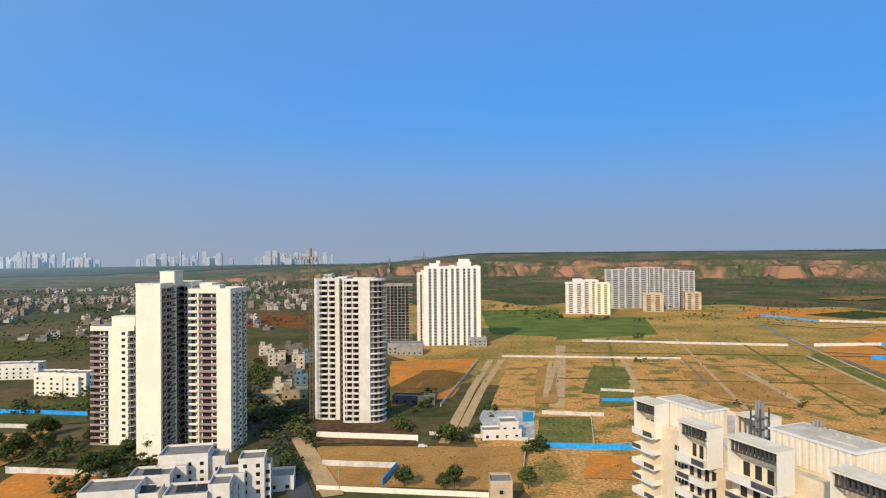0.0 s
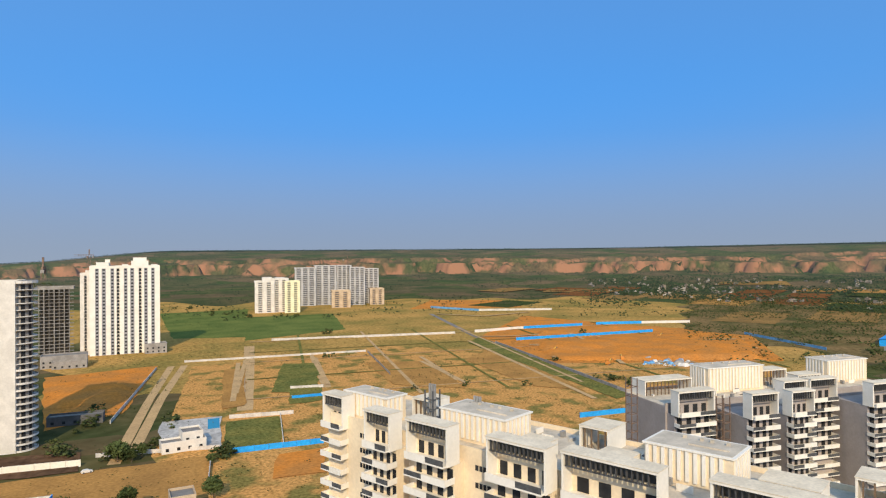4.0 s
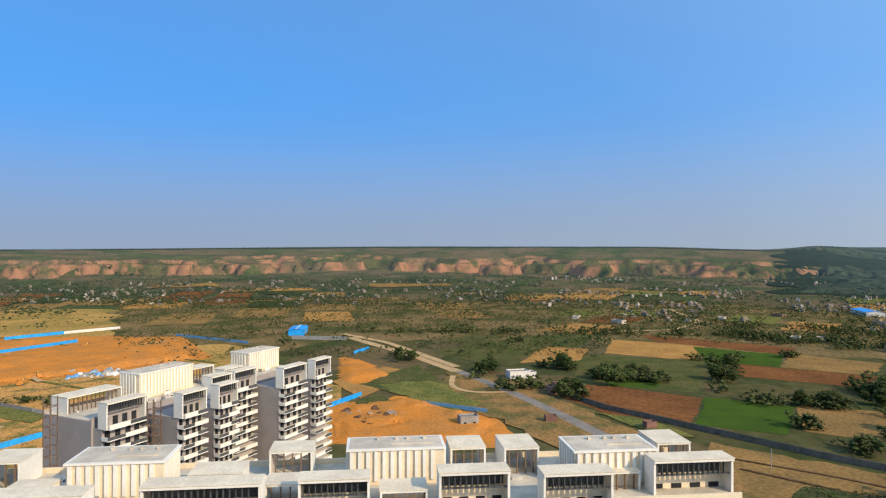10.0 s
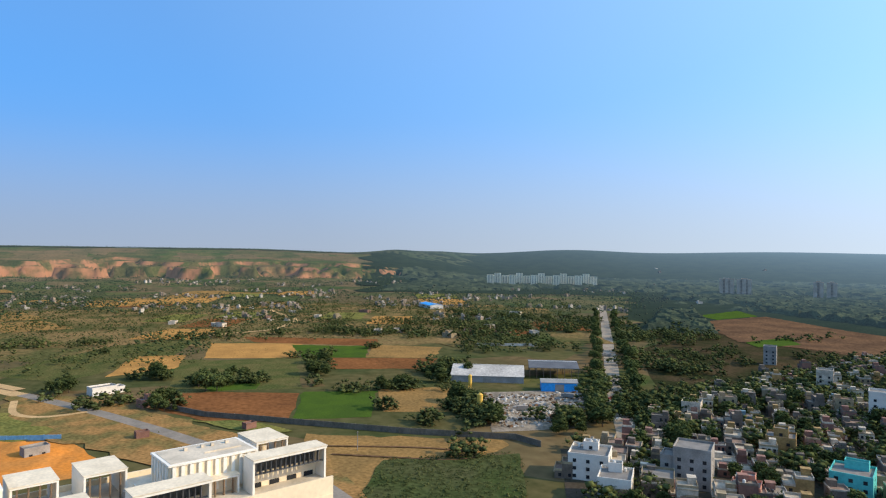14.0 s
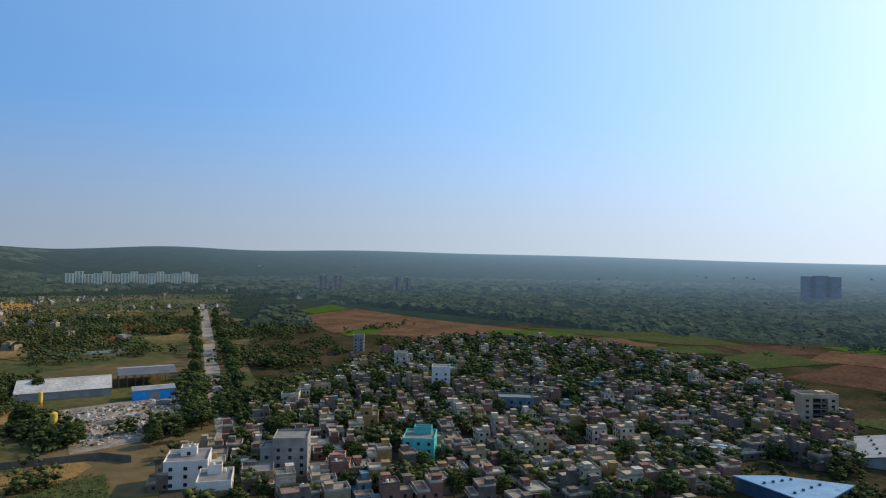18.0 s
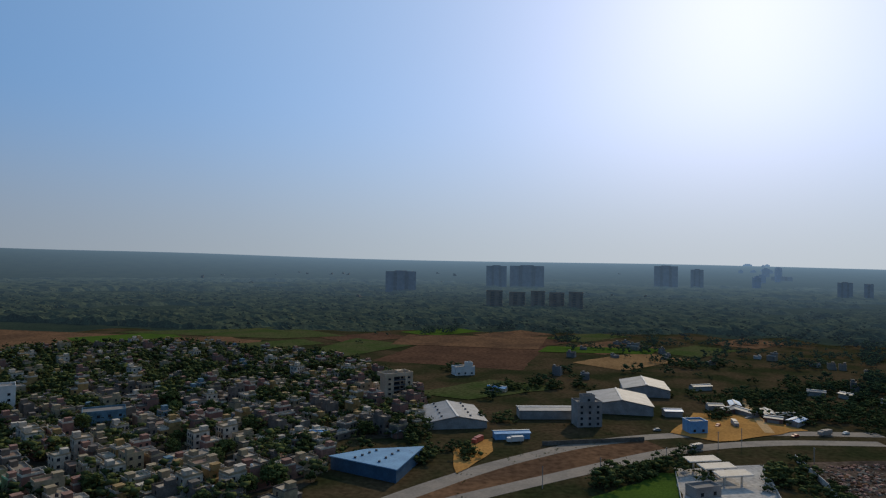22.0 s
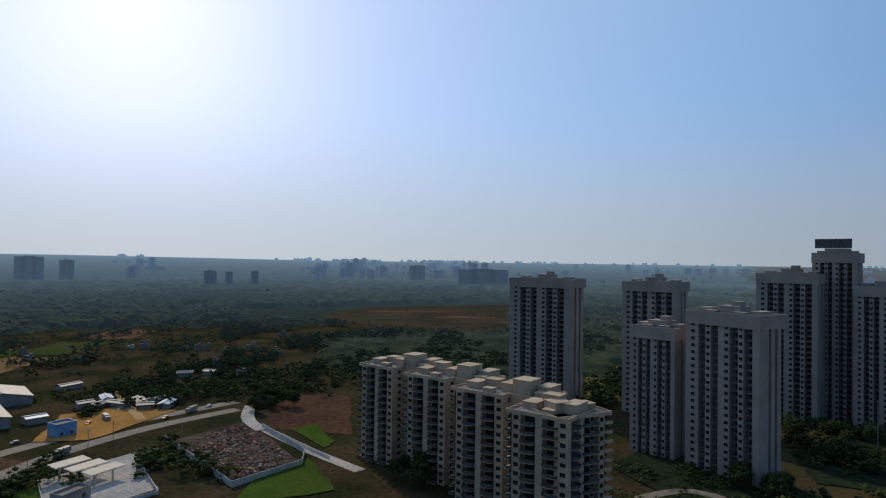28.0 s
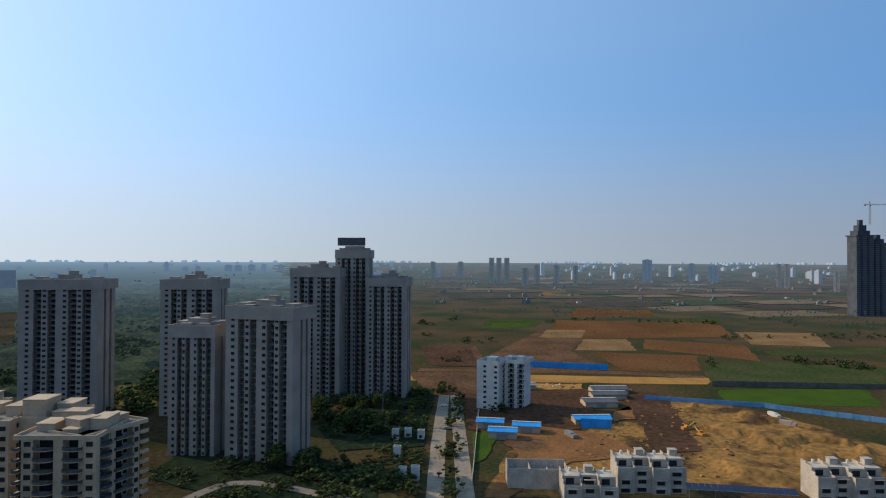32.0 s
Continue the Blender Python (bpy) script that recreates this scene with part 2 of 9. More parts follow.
AVENUE = mat("sandy_concrete", (0.33, 0.265, 0.19), (0.25, 0.2, 0.145), 0.08, 0.9, 0.6, 0.2, 0.1, spec=0.1)
PLANTROOF = mat("pale_roof_screed", (0.62, 0.52, 0.385), (0.46, 0.39, 0.29), 0.25, 0.9, 2.0, 0.12, 0.1)
BRONZE = mat("brown_slats", (0.20, 0.13, 0.075), (0.15, 0.10, 0.06), 1.0, 0.6, 3.0, 0.1, 0.0)
CROP = mat("green_crop", (0.062, 0.102, 0.016), (0.05, 0.084, 0.016), 0.06, 0.9, 1.2, 0.25, 0.3, spec=0.0)
# asphalt darkened so that the shade on the town street is in its colour
ASPHALT = mat("worn_asphalt", (0.085, 0.078, 0.07), (0.062, 0.057, 0.052), 0.15, 0.9, 2.0, 0.15, 0.1)
PALE = mat("pale_gravel", (0.50, 0.46, 0.40), (0.38, 0.35, 0.31), 0.08, 0.95, 0.6, 0.25, 0.3, spec=0.0)
BOUNDARY = mat("boundary_wall_plaster", (0.62, 0.57, 0.49), (0.48, 0.44, 0.38), 0.2, 0.9, 1.0, 0.12, 0.1)
DARKWALL = mat("dark_wall_and_recess", (0.165, 0.14, 0.105), (0.115, 0.098, 0.074), 0.2, 0.9, 1.0, 0.2, 0.1)
WATER = mat("pool_water", (0.03, 0.25, 0.32), (0.03, 0.22, 0.30), 0.2, 0.1, 1.0, 0.05, 0.05)


# ---------------------------------------------------------------- small builders
def boxes(name, rows, mats):
    """One mesh of boxes; a row is x0, x1, y0, y1, z0, z1 and, if not the first, the number of its material."""
    vs, fs, mi = [], [], []
    for r in rows:
        x0, x1, y0, y1, z0, z1 = r[:6]
        n = len(vs)
        vs += [(x0, y0, z0), (x1, y0, z0), (x1, y1, z0), (x0, y1, z0), (x0, y0, z1), (x1, y0, z1), (x1, y1, z1), (x0, y1, z1)]
        fs += [tuple(n + i for i in f) for f in ((3, 2, 1, 0), (4, 5, 6, 7), (0, 1, 5, 4), (1, 2, 6, 5), (2, 3, 7, 6), (3, 0, 4, 7))]
        mi += [r[6] if len(r) > 6 else 0] * 6
    me = bpy.data.meshes.new(name)
    me.from_pydata(vs, [], fs)
    me.polygons.foreach_set("material_index", mi)
    for m in (mats if isinstance(mats, (list, tuple)) else [mats]):
        me.materials.append(m)
    return me


def prism(name, pts, z0, z1, mats, top=0):
    """An upright prism over a plan outline (counter-clockwise); top: the material of its upper face."""
    n = len(pts)
    me = bpy.data.meshes.new(name)
    me.from_pydata([(x, y, z0) for x, y in pts] + [(x, y, z1) for x, y in pts], [],
                   [tuple(range(n - 1, -1, -1)), tuple(range(n, 2 * n))] + [(i, (i + 1) % n, (i + 1) % n + n, i + n) for i in range(n)])
    for m in (mats if isinstance(mats, (list, tuple)) else [mats]):
        me.materials.append(m)
    me.polygons[1].material_index = top
    return me


def put(name, me, parent=None, at=(0, 0, 0), rz=0.0, label=""):
    ob = new(name, me)
    ob.matrix_basis = Matrix.LocRotScale(at, Euler((0, 0, rz)), None)
    if parent:
        ob.parent = parent
    if label:
        ob["label"] = label
    return ob


def thing(name, me, x, y, heading, label, category, group="", z=0.0):
    """A top-level thing at x, y; heading: degrees by which its own x axis is turned from +x."""
    ob = new(name, me)
    ob.matrix_basis = pose(x, y, z, 0, 0, heading)
    return tagged(ob, label, category, group)


def ring(name, w, d, t, z0, z1, m):
    """A closed upstand round a rectangle."""
    vs = []
    for z in (z0, z1):
        for k in (0, t):
            a, b = w / 2 - k, d / 2 - k
            vs += [(-a, -b, z), (a, -b, z), (a, b, z), (-a, b, z)]
    fs = []
    for i in range(4):
        j = (i + 1) % 4
        fs += [(i, j, j + 8, i + 8), (j + 4, i + 4, i + 12, j + 12), (i + 8, j + 8, j + 12, i + 12), (j, i, i + 4, j + 4)]
    me = bpy.data.meshes.new(name)
    me.from_pydata(vs, [], fs)
    me.materials.append(m)
    return me


def ccw(pts):
    a = sum(p[0] * q[1] - q[0] * p[1] for p, q in zip(pts, pts[1:] + pts[:1]))
    return pts if a > 0 else pts[::-1]


LAYER = [0.08]
SHEET_Z = [0.01]


def patch(name, pts, m, label, z=None, wob=2.6, thick=0.0):
    """A field or yard: a slightly uneven sheet with a ragged edge on the ground."""
    LAYER[0] += 0.0015
    z = LAYER[0] if z is None else z
    pts = ccw(pts)
    edge = []
    for (x0, y0), (x1, y1) in zip(pts, pts[1:] + pts[:1]):
        k = max(2, int(math.hypot(x1 - x0, y1 - y0) / 9))
        for i in range(k):
            f = i / k
            n = noise.noise_vector((x0 + (x1 - x0) * f, y0 + (y1 - y0) * f, 3.3)) * wob
            edge.append((x0 + (x1 - x0) * f + n.x, y0 + (y1 - y0) * f + n.y))
    bm = bmesh.new()
    bm.faces.new([bm.verts.new((x, y, z + height(x, y) + 1.5 * sst(1240, 1400, math.hypot(x, y)) + 2.2 * sst(1300, 1900, math.hypot(x, y)) * (x < 0))) for x, y in edge])
    bmesh.ops.triangulate(bm, faces=bm.faces)
    me = bpy.data.meshes.new(name)
    bm.to_mesh(me)
    me.materials.append(m)
    return tagged(new(name, me), label, name.split("_")[-1], kind="structure")


def road(name, pts, width, m, label, z=None):
    """A strip along a line of points."""
    LAYER[0] += 0.0015
    z = LAYER[0] if z is None else z
    line = [Vector((*p, 0)) for p in pts]
    fine = []
    for a, b in zip(line, line[1:]):
        k = max(1, int((b - a).length / 8))
        fine += [a.lerp(b, i / k) for i in range(k)]
    fine.append(line[-1])
    for _ in range(3):
        fine = [fine[0]] + [(fine[i - 1] + fine[i] * 2 + fine[i + 1]) / 4 for i in range(1, len(fine) - 1)] + [fine[-1]]
    vs, fs = [], []
    for i, p in enumerate(fine):
        d = (fine[min(i + 1, len(fine) - 1)] - fine[max(i - 1, 0)]).normalized()
        s = Vector((-d.y, d.x, 0)) * (width / 2 * (1 + 0.08 * noise.noise(p * 0.05)))
        vs += [(p.x + s.x, p.y + s.y, z), (p.x - s.x, p.y - s.y, z)]
        if i:
            fs.append((2 * i - 2, 2 * i - 1, 2 * i + 1, 2 * i))
    me = bpy.data.meshes.new(name)
    me.from_pydata(vs, [], fs)
    me.materials.append(m)
    return tagged(new(name, me), label, "road", kind="structure")


def fence(name, pts, h, m, label, category="fence", step=6.0, thick=0.22):
    """A wall or sheet fence: one panel a bay between posts, along a line of points."""
    x, y = pts[0]
    base = thing(name, None, x, y, 0, label, category)
    for (xa, ya), (xb, yb) in zip(pts, pts[1:]):
        L = math.hypot(xb - xa, yb - ya)
        n = max(1, round(L / step))
        a = math.atan2(yb - ya, xb - xa)
        s = L / n
        panel = boxes("panel", [(0.1, s - 0.1, -thick / 2, thick / 2, 0, h), (0, 0.2, -thick, thick, 0, h * 1.06)], m)
        for i in range(n):
            f = i / n
            ob = put("panel", panel, base, (xa + (xb - xa) * f - x, ya + (yb - ya) * f - y, 0.12 * noise.noise((xa + i, ya, 0))), a)
    return base


# ---------------------------------------------------------------- ground
def sst(a, b, v):
    f = min(1, max(0, (v - a) / (b - a)))
    return f * f * (3 - 2 * f)


def fbm(x, y, s):
    return noise.fractal((x / s, y / s, 7.7), 1.0, 2.0, 5)


def bump(a, at, half):
    return math.exp(-((a - at) / half) ** 2)


def rim(a):
    """Slope, in degrees from the eye, of the far rim of the land by bearing: a smoggy plain, a plateau, wooded hills."""
    e = -0.8 + 0.88 * sst(-8, 5, a) + 0.42 * sst(34, 76, a) - 0.27 * sst(92, 103, a)
    e += 0.30 * bump(a, 105.6, 2.2) + 0.18 * bump(a, 109.5, 2.0) + 0.40 * bump(a, 121, 5.5) + 0.31 * bump(a, 137, 9) + 0.12 * bump(a, 155, 10)
    return e - 0.32 * sst(148, 182, a) - 0.26 * sst(195, 224, a)


def height(x, y):
    """Height of the land: a plain, badlands and a plateau to the north and east, forest hills to the south-east."""
    r = math.hypot(x, y)
    if r < 1250:
        return 0.0
    a = math.degrees(math.atan2(x, y)) % 360
    a = a - 360 if a > 320 else a
    slope = math.tan(radians(rim(a)))
    north = sst(-32, 2, a) * (1 - sst(100, 116, a))
    ridge = 3700 - 700 * north
    top = 90 + min(r, ridge) * slope
    h = 0.0
    if north > 0:
        edge = 2260 + 260 * fbm(x, y, 900) + 150 * fbm(x + 900, y, 260) + 120 * fbm(x, y + 500, 90) + 34 * fbm(x + 70, y, 28)
        soft_ = 14 + 60 * max(0.0, 0.1 + fbm(x + 300, y + 900, 420))
        h = north * (34 * sst(edge - soft_, edge + soft_, r) + 14 * sst(edge + 85, edge + 95 + soft_, r) + 14 * sst(1500, edge, r) + 6 * fbm(x, y, 140) * sst(1500, 1800, r))
    lift = sst(2400, ridge, r)
    h = h + (top + 5 * fbm(x, y, 700) * (1 - lift) - h) * lift
    return h + max(0.0, r - ridge) * slope


def ground_mesh(name, rs, na, hf, m):
    vs, fs = [], []
    for r in rs:
        for i in range(na):
            a = 2 * math.pi * i / na
            x, y = r * math.sin(a), r * math.cos(a)
            vs.append((x, y, hf(x, y)))
    for j in range(len(rs) - 1):
        for i in range(na):
            k = (i + 1) % na
            fs.append((j * na + i, (j + 1) * na + i, (j + 1) * na + k, j * na + k))
    me = bpy.data.meshes.new(name)
    me.from_pydata(vs, [], [f[::-1] for f in fs])
    me.polygons.foreach_set("use_smooth", [True] * len(fs))
    me.materials.append(m)
    return me


def ground_material():
    m = mat("land", (0.056, 0.062, 0.026), (0.15, 0.10, 0.048), 0.012, 0.95, 0.12, 0.45, 0.4, spec=0.0)
    t = m.node_tree
    b = t.nodes["Principled BSDF"]
    base = b.inputs["Base Color"].links[0].from_socket
    geo = t.nodes.new("ShaderNodeNewGeometry")
    # patchwork of small fields
    vor = t.nodes.new("ShaderNodeTexVoronoi")
    vor.inputs["Scale"].default_value = 0.009
    vor.distance = "CHEBYCHEV"
    t.links.new(geo.outputs["Position"], vor.inputs["Vector"])
    bw = t.nodes.new("ShaderNodeSeparateColor")
    t.links.new(vor.outputs["Color"], bw.inputs["Color"])
    ramp = t.nodes.new("ShaderNodeValToRGB")
    ramp.color_ramp.interpolation = "CONSTANT"
    cols = [(0.0, (0.055, 0.07, 0.022)), (0.3, (0.14, 0.095, 0.045)), (0.5, (0.05, 0.085, 0.018)), (0.68, (0.16, 0.112, 0.054)), (0.84, (0.08, 0.085, 0.028))]
    ramp.color_ramp.elements[0].color = (*cols[0][1], 1)
    ramp.color_ramp.elements[1].position, ramp.color_ramp.elements[1].color = cols[1][0], (*cols[1][1], 1)
    for p, c in cols[2:]:
        ramp.color_ramp.elements.new(p).color = (*c, 1)
    t.links.new(bw.outputs["Red"], ramp.inputs["Fac"])
    mix = t.nodes.new("ShaderNodeMix")
    mix.data_type = "RGBA"
    mix.inputs["Factor"].default_value = 0.5
    t.links.new(base, mix.inputs["A"])
    t.links.new(ramp.outputs["Color"], mix.inputs["B"])
    # bare red earth where the land is steep
    sep = t.nodes.new("ShaderNodeSeparateXYZ")
    t.links.new(geo.outputs["Normal"], sep.inputs["Vector"])
    steep = t.nodes.new("ShaderNodeMapRange")
    steep.inputs["From Min"].default_value, steep.inputs["From Max"].default_value = 0.955, 0.86
    t.links.new(sep.outputs["Z"], steep.inputs["Value"])
    soil = t.nodes.new("ShaderNodeMix")
    soil.data_type = "RGBA"
    soil.inputs["B"].default_value = (0.31, 0.148, 0.075, 1)
    broken = t.nodes.new("ShaderNodeTexNoise")          # scrub breaks up the bare faces
    broken.inputs["Scale"].default_value, broken.inputs["Detail"].default_value = 0.014, 12
    t.links.new(geo.outputs["Position"], broken.inputs["Vector"])
    cut = t.nodes.new("ShaderNodeMapRange")
    cut.inputs["From Min"].default_value, cut.inputs["From Max"].default_value = 0.45, 0.57
    t.links.new(broken.outputs["Fac"], cut.inputs["Value"])
    both = t.nodes.new("ShaderNodeMath")
    both.operation = "MULTIPLY"
    t.links.new(steep.outputs["Result"], both.inputs[0])
    t.links.new(cut.outputs["Result"], both.inputs[1])
    t.links.new(both.outputs["Value"], soil.inputs["Factor"])
    t.links.new(mix.outputs["Result"], soil.inputs["A"])
    t.links.new(soil.outputs["Result"], b.inputs["Base Color"])
    return m


LAND = ground_material()
rings = [0.01, 40, 120, 250, 400, 600, 800, 1000, 1200] + [1250 + 25 * i for i in range(26)] + [1900 + 9 * i for i in range(112)] + [2920 + 50 * i for i in range(14)] + [3640 + 70 * i for i in range(19)]
tagged(new("ground", ground_mesh("ground", rings, 1440, height, LAND)), "dry ochre and green plain with red badlands and a plateau beyond", "ground", kind="structure")

def inside(x, y, poly):
    hit = False
    for (xa, ya), (xb, yb) in zip(poly, poly[1:] + poly[:1]):
        if (ya > y) != (yb > y) and x < (xb - xa) * (y - ya) / (yb - ya) + xa:
            hit = not hit
    return hit


def relief(name, pts, m, label, amp, scale, step=3.0, terrace=0.0, clear=()):
    """Dug or heaped earth over a plot: a fine sheet of mounds, banks and hollows that dies away at its edge."""
    xs, ys = [p[0] for p in pts], [p[1] for p in pts]
    nx, ny = int((max(xs) - min(xs)) / step) + 1, int((max(ys) - min(ys)) / step) + 1
    idx, vs, fs = {}, [], []
    for j in range(ny + 1):
        for i in range(nx + 1):
            x, y = min(xs) + i * step, min(ys) + j * step
            if not inside(x, y, pts):
                continue
            edge = min(1.0, min(abs((xb - xa) * (ya - y) - (xa - x) * (yb - ya)) / max(0.1, math.hypot(xb - xa, yb - ya)) for (xa, ya), (xb, yb) in zip(pts, pts[1:] + pts[:1])) / 8)
            edge = sst(step / 8, 1.0 + step / 8, edge * 1.0 if edge < 1 else 2.0)
            h = fbm(x, y, scale) * 0.5 + 0.45
            if terrace:
                h = math.floor(h * terrace) / terrace + 0.25 * (h * terrace % 1) / terrace
            for (xa, ya), (xb, yb) in clear:            # kept low beside fences
                f = min(1, max(0, ((x - xa) * (xb - xa) + (y - ya) * (yb - ya)) / ((xb - xa) ** 2 + (yb - ya) ** 2)))
                edge *= sst(6, 45, math.hypot(x - xa - f * (xb - xa), y - ya - f * (yb - ya)))
            idx[i, j] = len(vs)
            vs.append((x, y, 0.2 + max(0.0, h) * amp * edge))
    for i, j in idx:
        q = [idx.get(k) for k in ((i, j), (i + 1, j), (i + 1, j + 1), (i, j + 1))]
        if None not in q:
            fs.append(tuple(q))
    me = bpy.data.meshes.new(name)
    me.from_pydata(vs, [], fs)
    me.polygons.foreach_set("use_smooth", [True] * len(fs))
    me.materials.append(m)
    return tagged(new(name, me), label, "earth", kind="structure")


# ---------------------------------------------------------------- plain to the north: plots, tracks, fences
patch("dry_grassland", [(14.1, 300.3), (54.2, 535.8), (230.9, 562.5), (435.2, 334.8), (398.6, 175.9), (286.9, 126.6), (60, 140)], OCHRE, "dry ochre grassland divided into plots")
patch("bare_plot", [(-60.5, 302.4), (37.6, 297.9), (29.5, 242.8), (-50.2, 250.6)], SANDSOIL, "bare tan earth plot beside a yellow wall")
patch("bare_plot", [(-45.6, 540.8), (31.6, 554.5), (4.9, 400.8), (-32.3, 379.8)], ORANGE, "bare orange earth plot behind the curved tower")
patch("bare_plot", [(287.8, 420.3), (474.6, 327.6), (585.0, 441.3), (497.9, 727.1), (336.3, 571.9)], ORANGE, "wide excavated orange earth plot")
patch("bare_plot", [(404.9, 897.6), (571.6, 834.6), (618.4, 973.6), (509.6, 1038.3)], ORANGE, "orange earth plot near grey towers")
patch("bare_plot", [(358.3, 166.1), (351.0, 64.2), (296.4, 38.2), (284.4, 67.6), (277.1, 128.4)], ORANGE, "churned orange earth beside a building site")
patch("green_meadow", [(53.9, 717.7), (122.5, 693.5), (186.8, 1029.4), (58.9, 1020.9)], MEADOW, "green meadow with small bushes")
patch("green_meadow", [(117.7, 666.3), (236.8, 705.4), (280.0, 891.8), (159.6, 902.1)], MEADOW, "bright green field before cream towers")
patch("green_plot", [(52.6, 353.3), (80.5, 352.3), (69.8, 300.5), (43.4, 301.3)], VERDANT, "green grass plot within a wall")
patch("bare_plot", [(-255, 815), (-168, 795), (-215, 985), (-360, 1010)], REDSOIL, "reddish ploughed plot beyond the houses")
road("dirt_track", [(-0.5, 305.2), (18.4, 425.4), (39.7, 545.2)], 5, DUST, "dusty earth carriageway")
road("dirt_track", [(8.1, 324.3), (24.8, 425.1), (49.3, 544.7)], 5, DUST, "dusty earth carriageway")
road("dirt_track", [(65.6, 373.6), (101.6, 556.9), (114.2, 625.2)], 9, DUST, "straight earth track across the plots")
road("dirt_track", [(124.8, 410.8), (149.9, 531.0)], 6, DUST, "earth track between plots")
road("road", [(400.1, 815.1), (334.2, 573.8), (307.8, 402.4), (287.0, 297.3), (265.6, 256.4)], 6, HIGHWAY, "narrow grey road with a fence along it")
fence("blue_fence", [(43.5, 296.9), (87.2, 292.2)], 2.6, BLUE, "bright blue corrugated sheet fence")
fence("blue_fence", [(355.9, 532.5), (520.5, 513.1)], 3.0, BLUE, "bright blue corrugated sheet fence")
fence("blue_fence", [(221.3, 270.6), (264.0, 265.0)], 2.8, BLUE, "bright blue corrugated sheet fence")
fence("blue_fence", [(341.5, 158.3), (374.5, 151.9)], 2.8, BLUE, "bright blue corrugated sheet fence")
fence("boundary_wall", [(50.7, 559.6), (200.1, 539.8)], 1.7, BOUNDARY, "pale plastered boundary wall", "wall")
fence("boundary_wall", [(141.0, 651.9), (328.0, 608.8)], 2.3, BOUNDARY, "white painted boundary wall", "wall")
fence("yellow_wall", [(-63.3, 316.5), (-12.7, 309.3)], 3.0, CREAM, "pale yellow boundary wall", "wall")

# ---------------------------------------------------------------- fields to the east
patch("green_meadow", [(555.1, 159.4), (693.8, 90.1), (747.9, 7.3), (591.6, 36.4), (510.8, 100.4)], GRASS, "grassy meadow with bushes")
patch("green_meadow", [(590.8, 26.1), (548.5, -67.4), (438.8, -58.0), (450.1, 27.5)], GRASS, "rough olive meadow with trees")
patch("ploughed_field", [(448, 26), (444, -2), (424.2, -54.9), (355.1, -39.1), (366, 0), (402, 30)], REDSOIL, "red-brown ploughed field beside a road")
patch("crop_field", [(427.6, -57.3), (416.2, -104.3), (349.6, -84.4), (357.3, -42.5)], CROP, "bright green crop field")
patch("crop_field", [(473.1, 7.7), (465.3, -32.4), (445.2, -29.1), (447.7, 0.2)], CROP, "strip of green crop")
patch("fallow_field", [(521.0, 72.7), (618.4, 64.5), (615.0, 20.9), (544.3, 26.4)], SANDSOIL, "tan stubble field")
patch("fallow_field", [(687.4, 0.7), (663.0, -87.4), (570.3, -67.5), (592.6, 5.7)], SANDSOIL, "orange tan bare field")
patch("fallow_field", [(734.5, -31.4), (675.2, -168.9), (624.7, -153.4), (684.4, -41.3)], REDSOIL, "reddish fallow field")
patch("crop_field", [(655.2, -75.7), (625.1, -147.8), (555.9, -127.9), (572.9, -75.5)], CROP, "green crop field")
patch("dry_field", [(632.9, -152.5), (596.9, -216.3), (536.1, -184.2), (555.8, -128.9)], STUBBLE_E, "striped stubble field")
patch("ploughed_field", [(564.9, -94.9), (532.8, -188.1), (486.3, -162.6), (507.6, -89.9)], REDSOIL, "red-brown ploughed field")
patch("rough_plot", [(419.7, -105.2), (415.3, -154.6), (349.1, -130.0), (359.0, -93.3)], STUBBLE_E, "dry rough plot with trees")
patch("dry_field", [(325.2, -46.0), (285.5, -135.7), (275.4, -133.8), (231.6, -56.2), (254.4, -36.1)], STUBBLE_E, "dry sandy field with wheel tracks", wob=7)
road("road", [(626.7, 266.9), (530.4, 165.7), (456.0, 100.2), (353.6, 42.4), (291.6, 6.5)], 10, DUST, "dusty road past the fields")
fence("compound_wall", [(414.7, 32.4), (378.8, 3.4), (361.7, -22.1), (344.7, -45.7), (310.6, -95.2), (284.7, -141.6), (269.9, -147.5)], 3.0, DARKWALL, "dark compound wall along the fields", "wall")
road("avenue", [(265.4, -193.9), (376.3, -262.2), (744.5, -503.6), (1040.6, -696.9)], 11, AVENUE, "pale straight avenue between trees")
patch("rubble_yard", [(391.1, -166.0), (379.1, -243.5), (293.4, -183.9), (301.1, -137.0)], GRAVEL, "pale yard of rubble and gravel")

# ---------------------------------------------------------------- south: fields, highway
patch("ploughed_field", [(73.7, -568.0), (24.3, -727.0), (-112.4, -743.3), (-54.4, -530.1)], PLOUGH, "brown ploughed field")
patch("fallow_field", [(777.8, -791.2), (394.2, -726.0), (212.5, -695.2), (194.2, -598.7), (543.6, -553.9)], FALLOW, "brown fallow field before a wood")
patch("ploughed_field", [(-203.4, -279.2), (-223.5, -240.7), (-287.0, -309.8), (-255.0, -344.6)], PLOUGH, "dark ploughed field")
patch("median", [(33.1, -229.2), (-13.7, -274.9), (-54.1, -309.4), (-96.3, -329.7), (-102.2, -312.6), (-48.1, -274.8), (0.9, -236.3)], FALLOW, "earth strip between two carriageways")
road("highway", [(33.1, -229.2), (18.3, -246.0), (-14.0, -280.9), (-54.9, -314.1), (-95.8, -333.9), (-132.8, -342.9), (-179.4, -347.3), (-227.0, -347.3)], 9, HIGHWAY, "dusty carriageway of a divided highway")
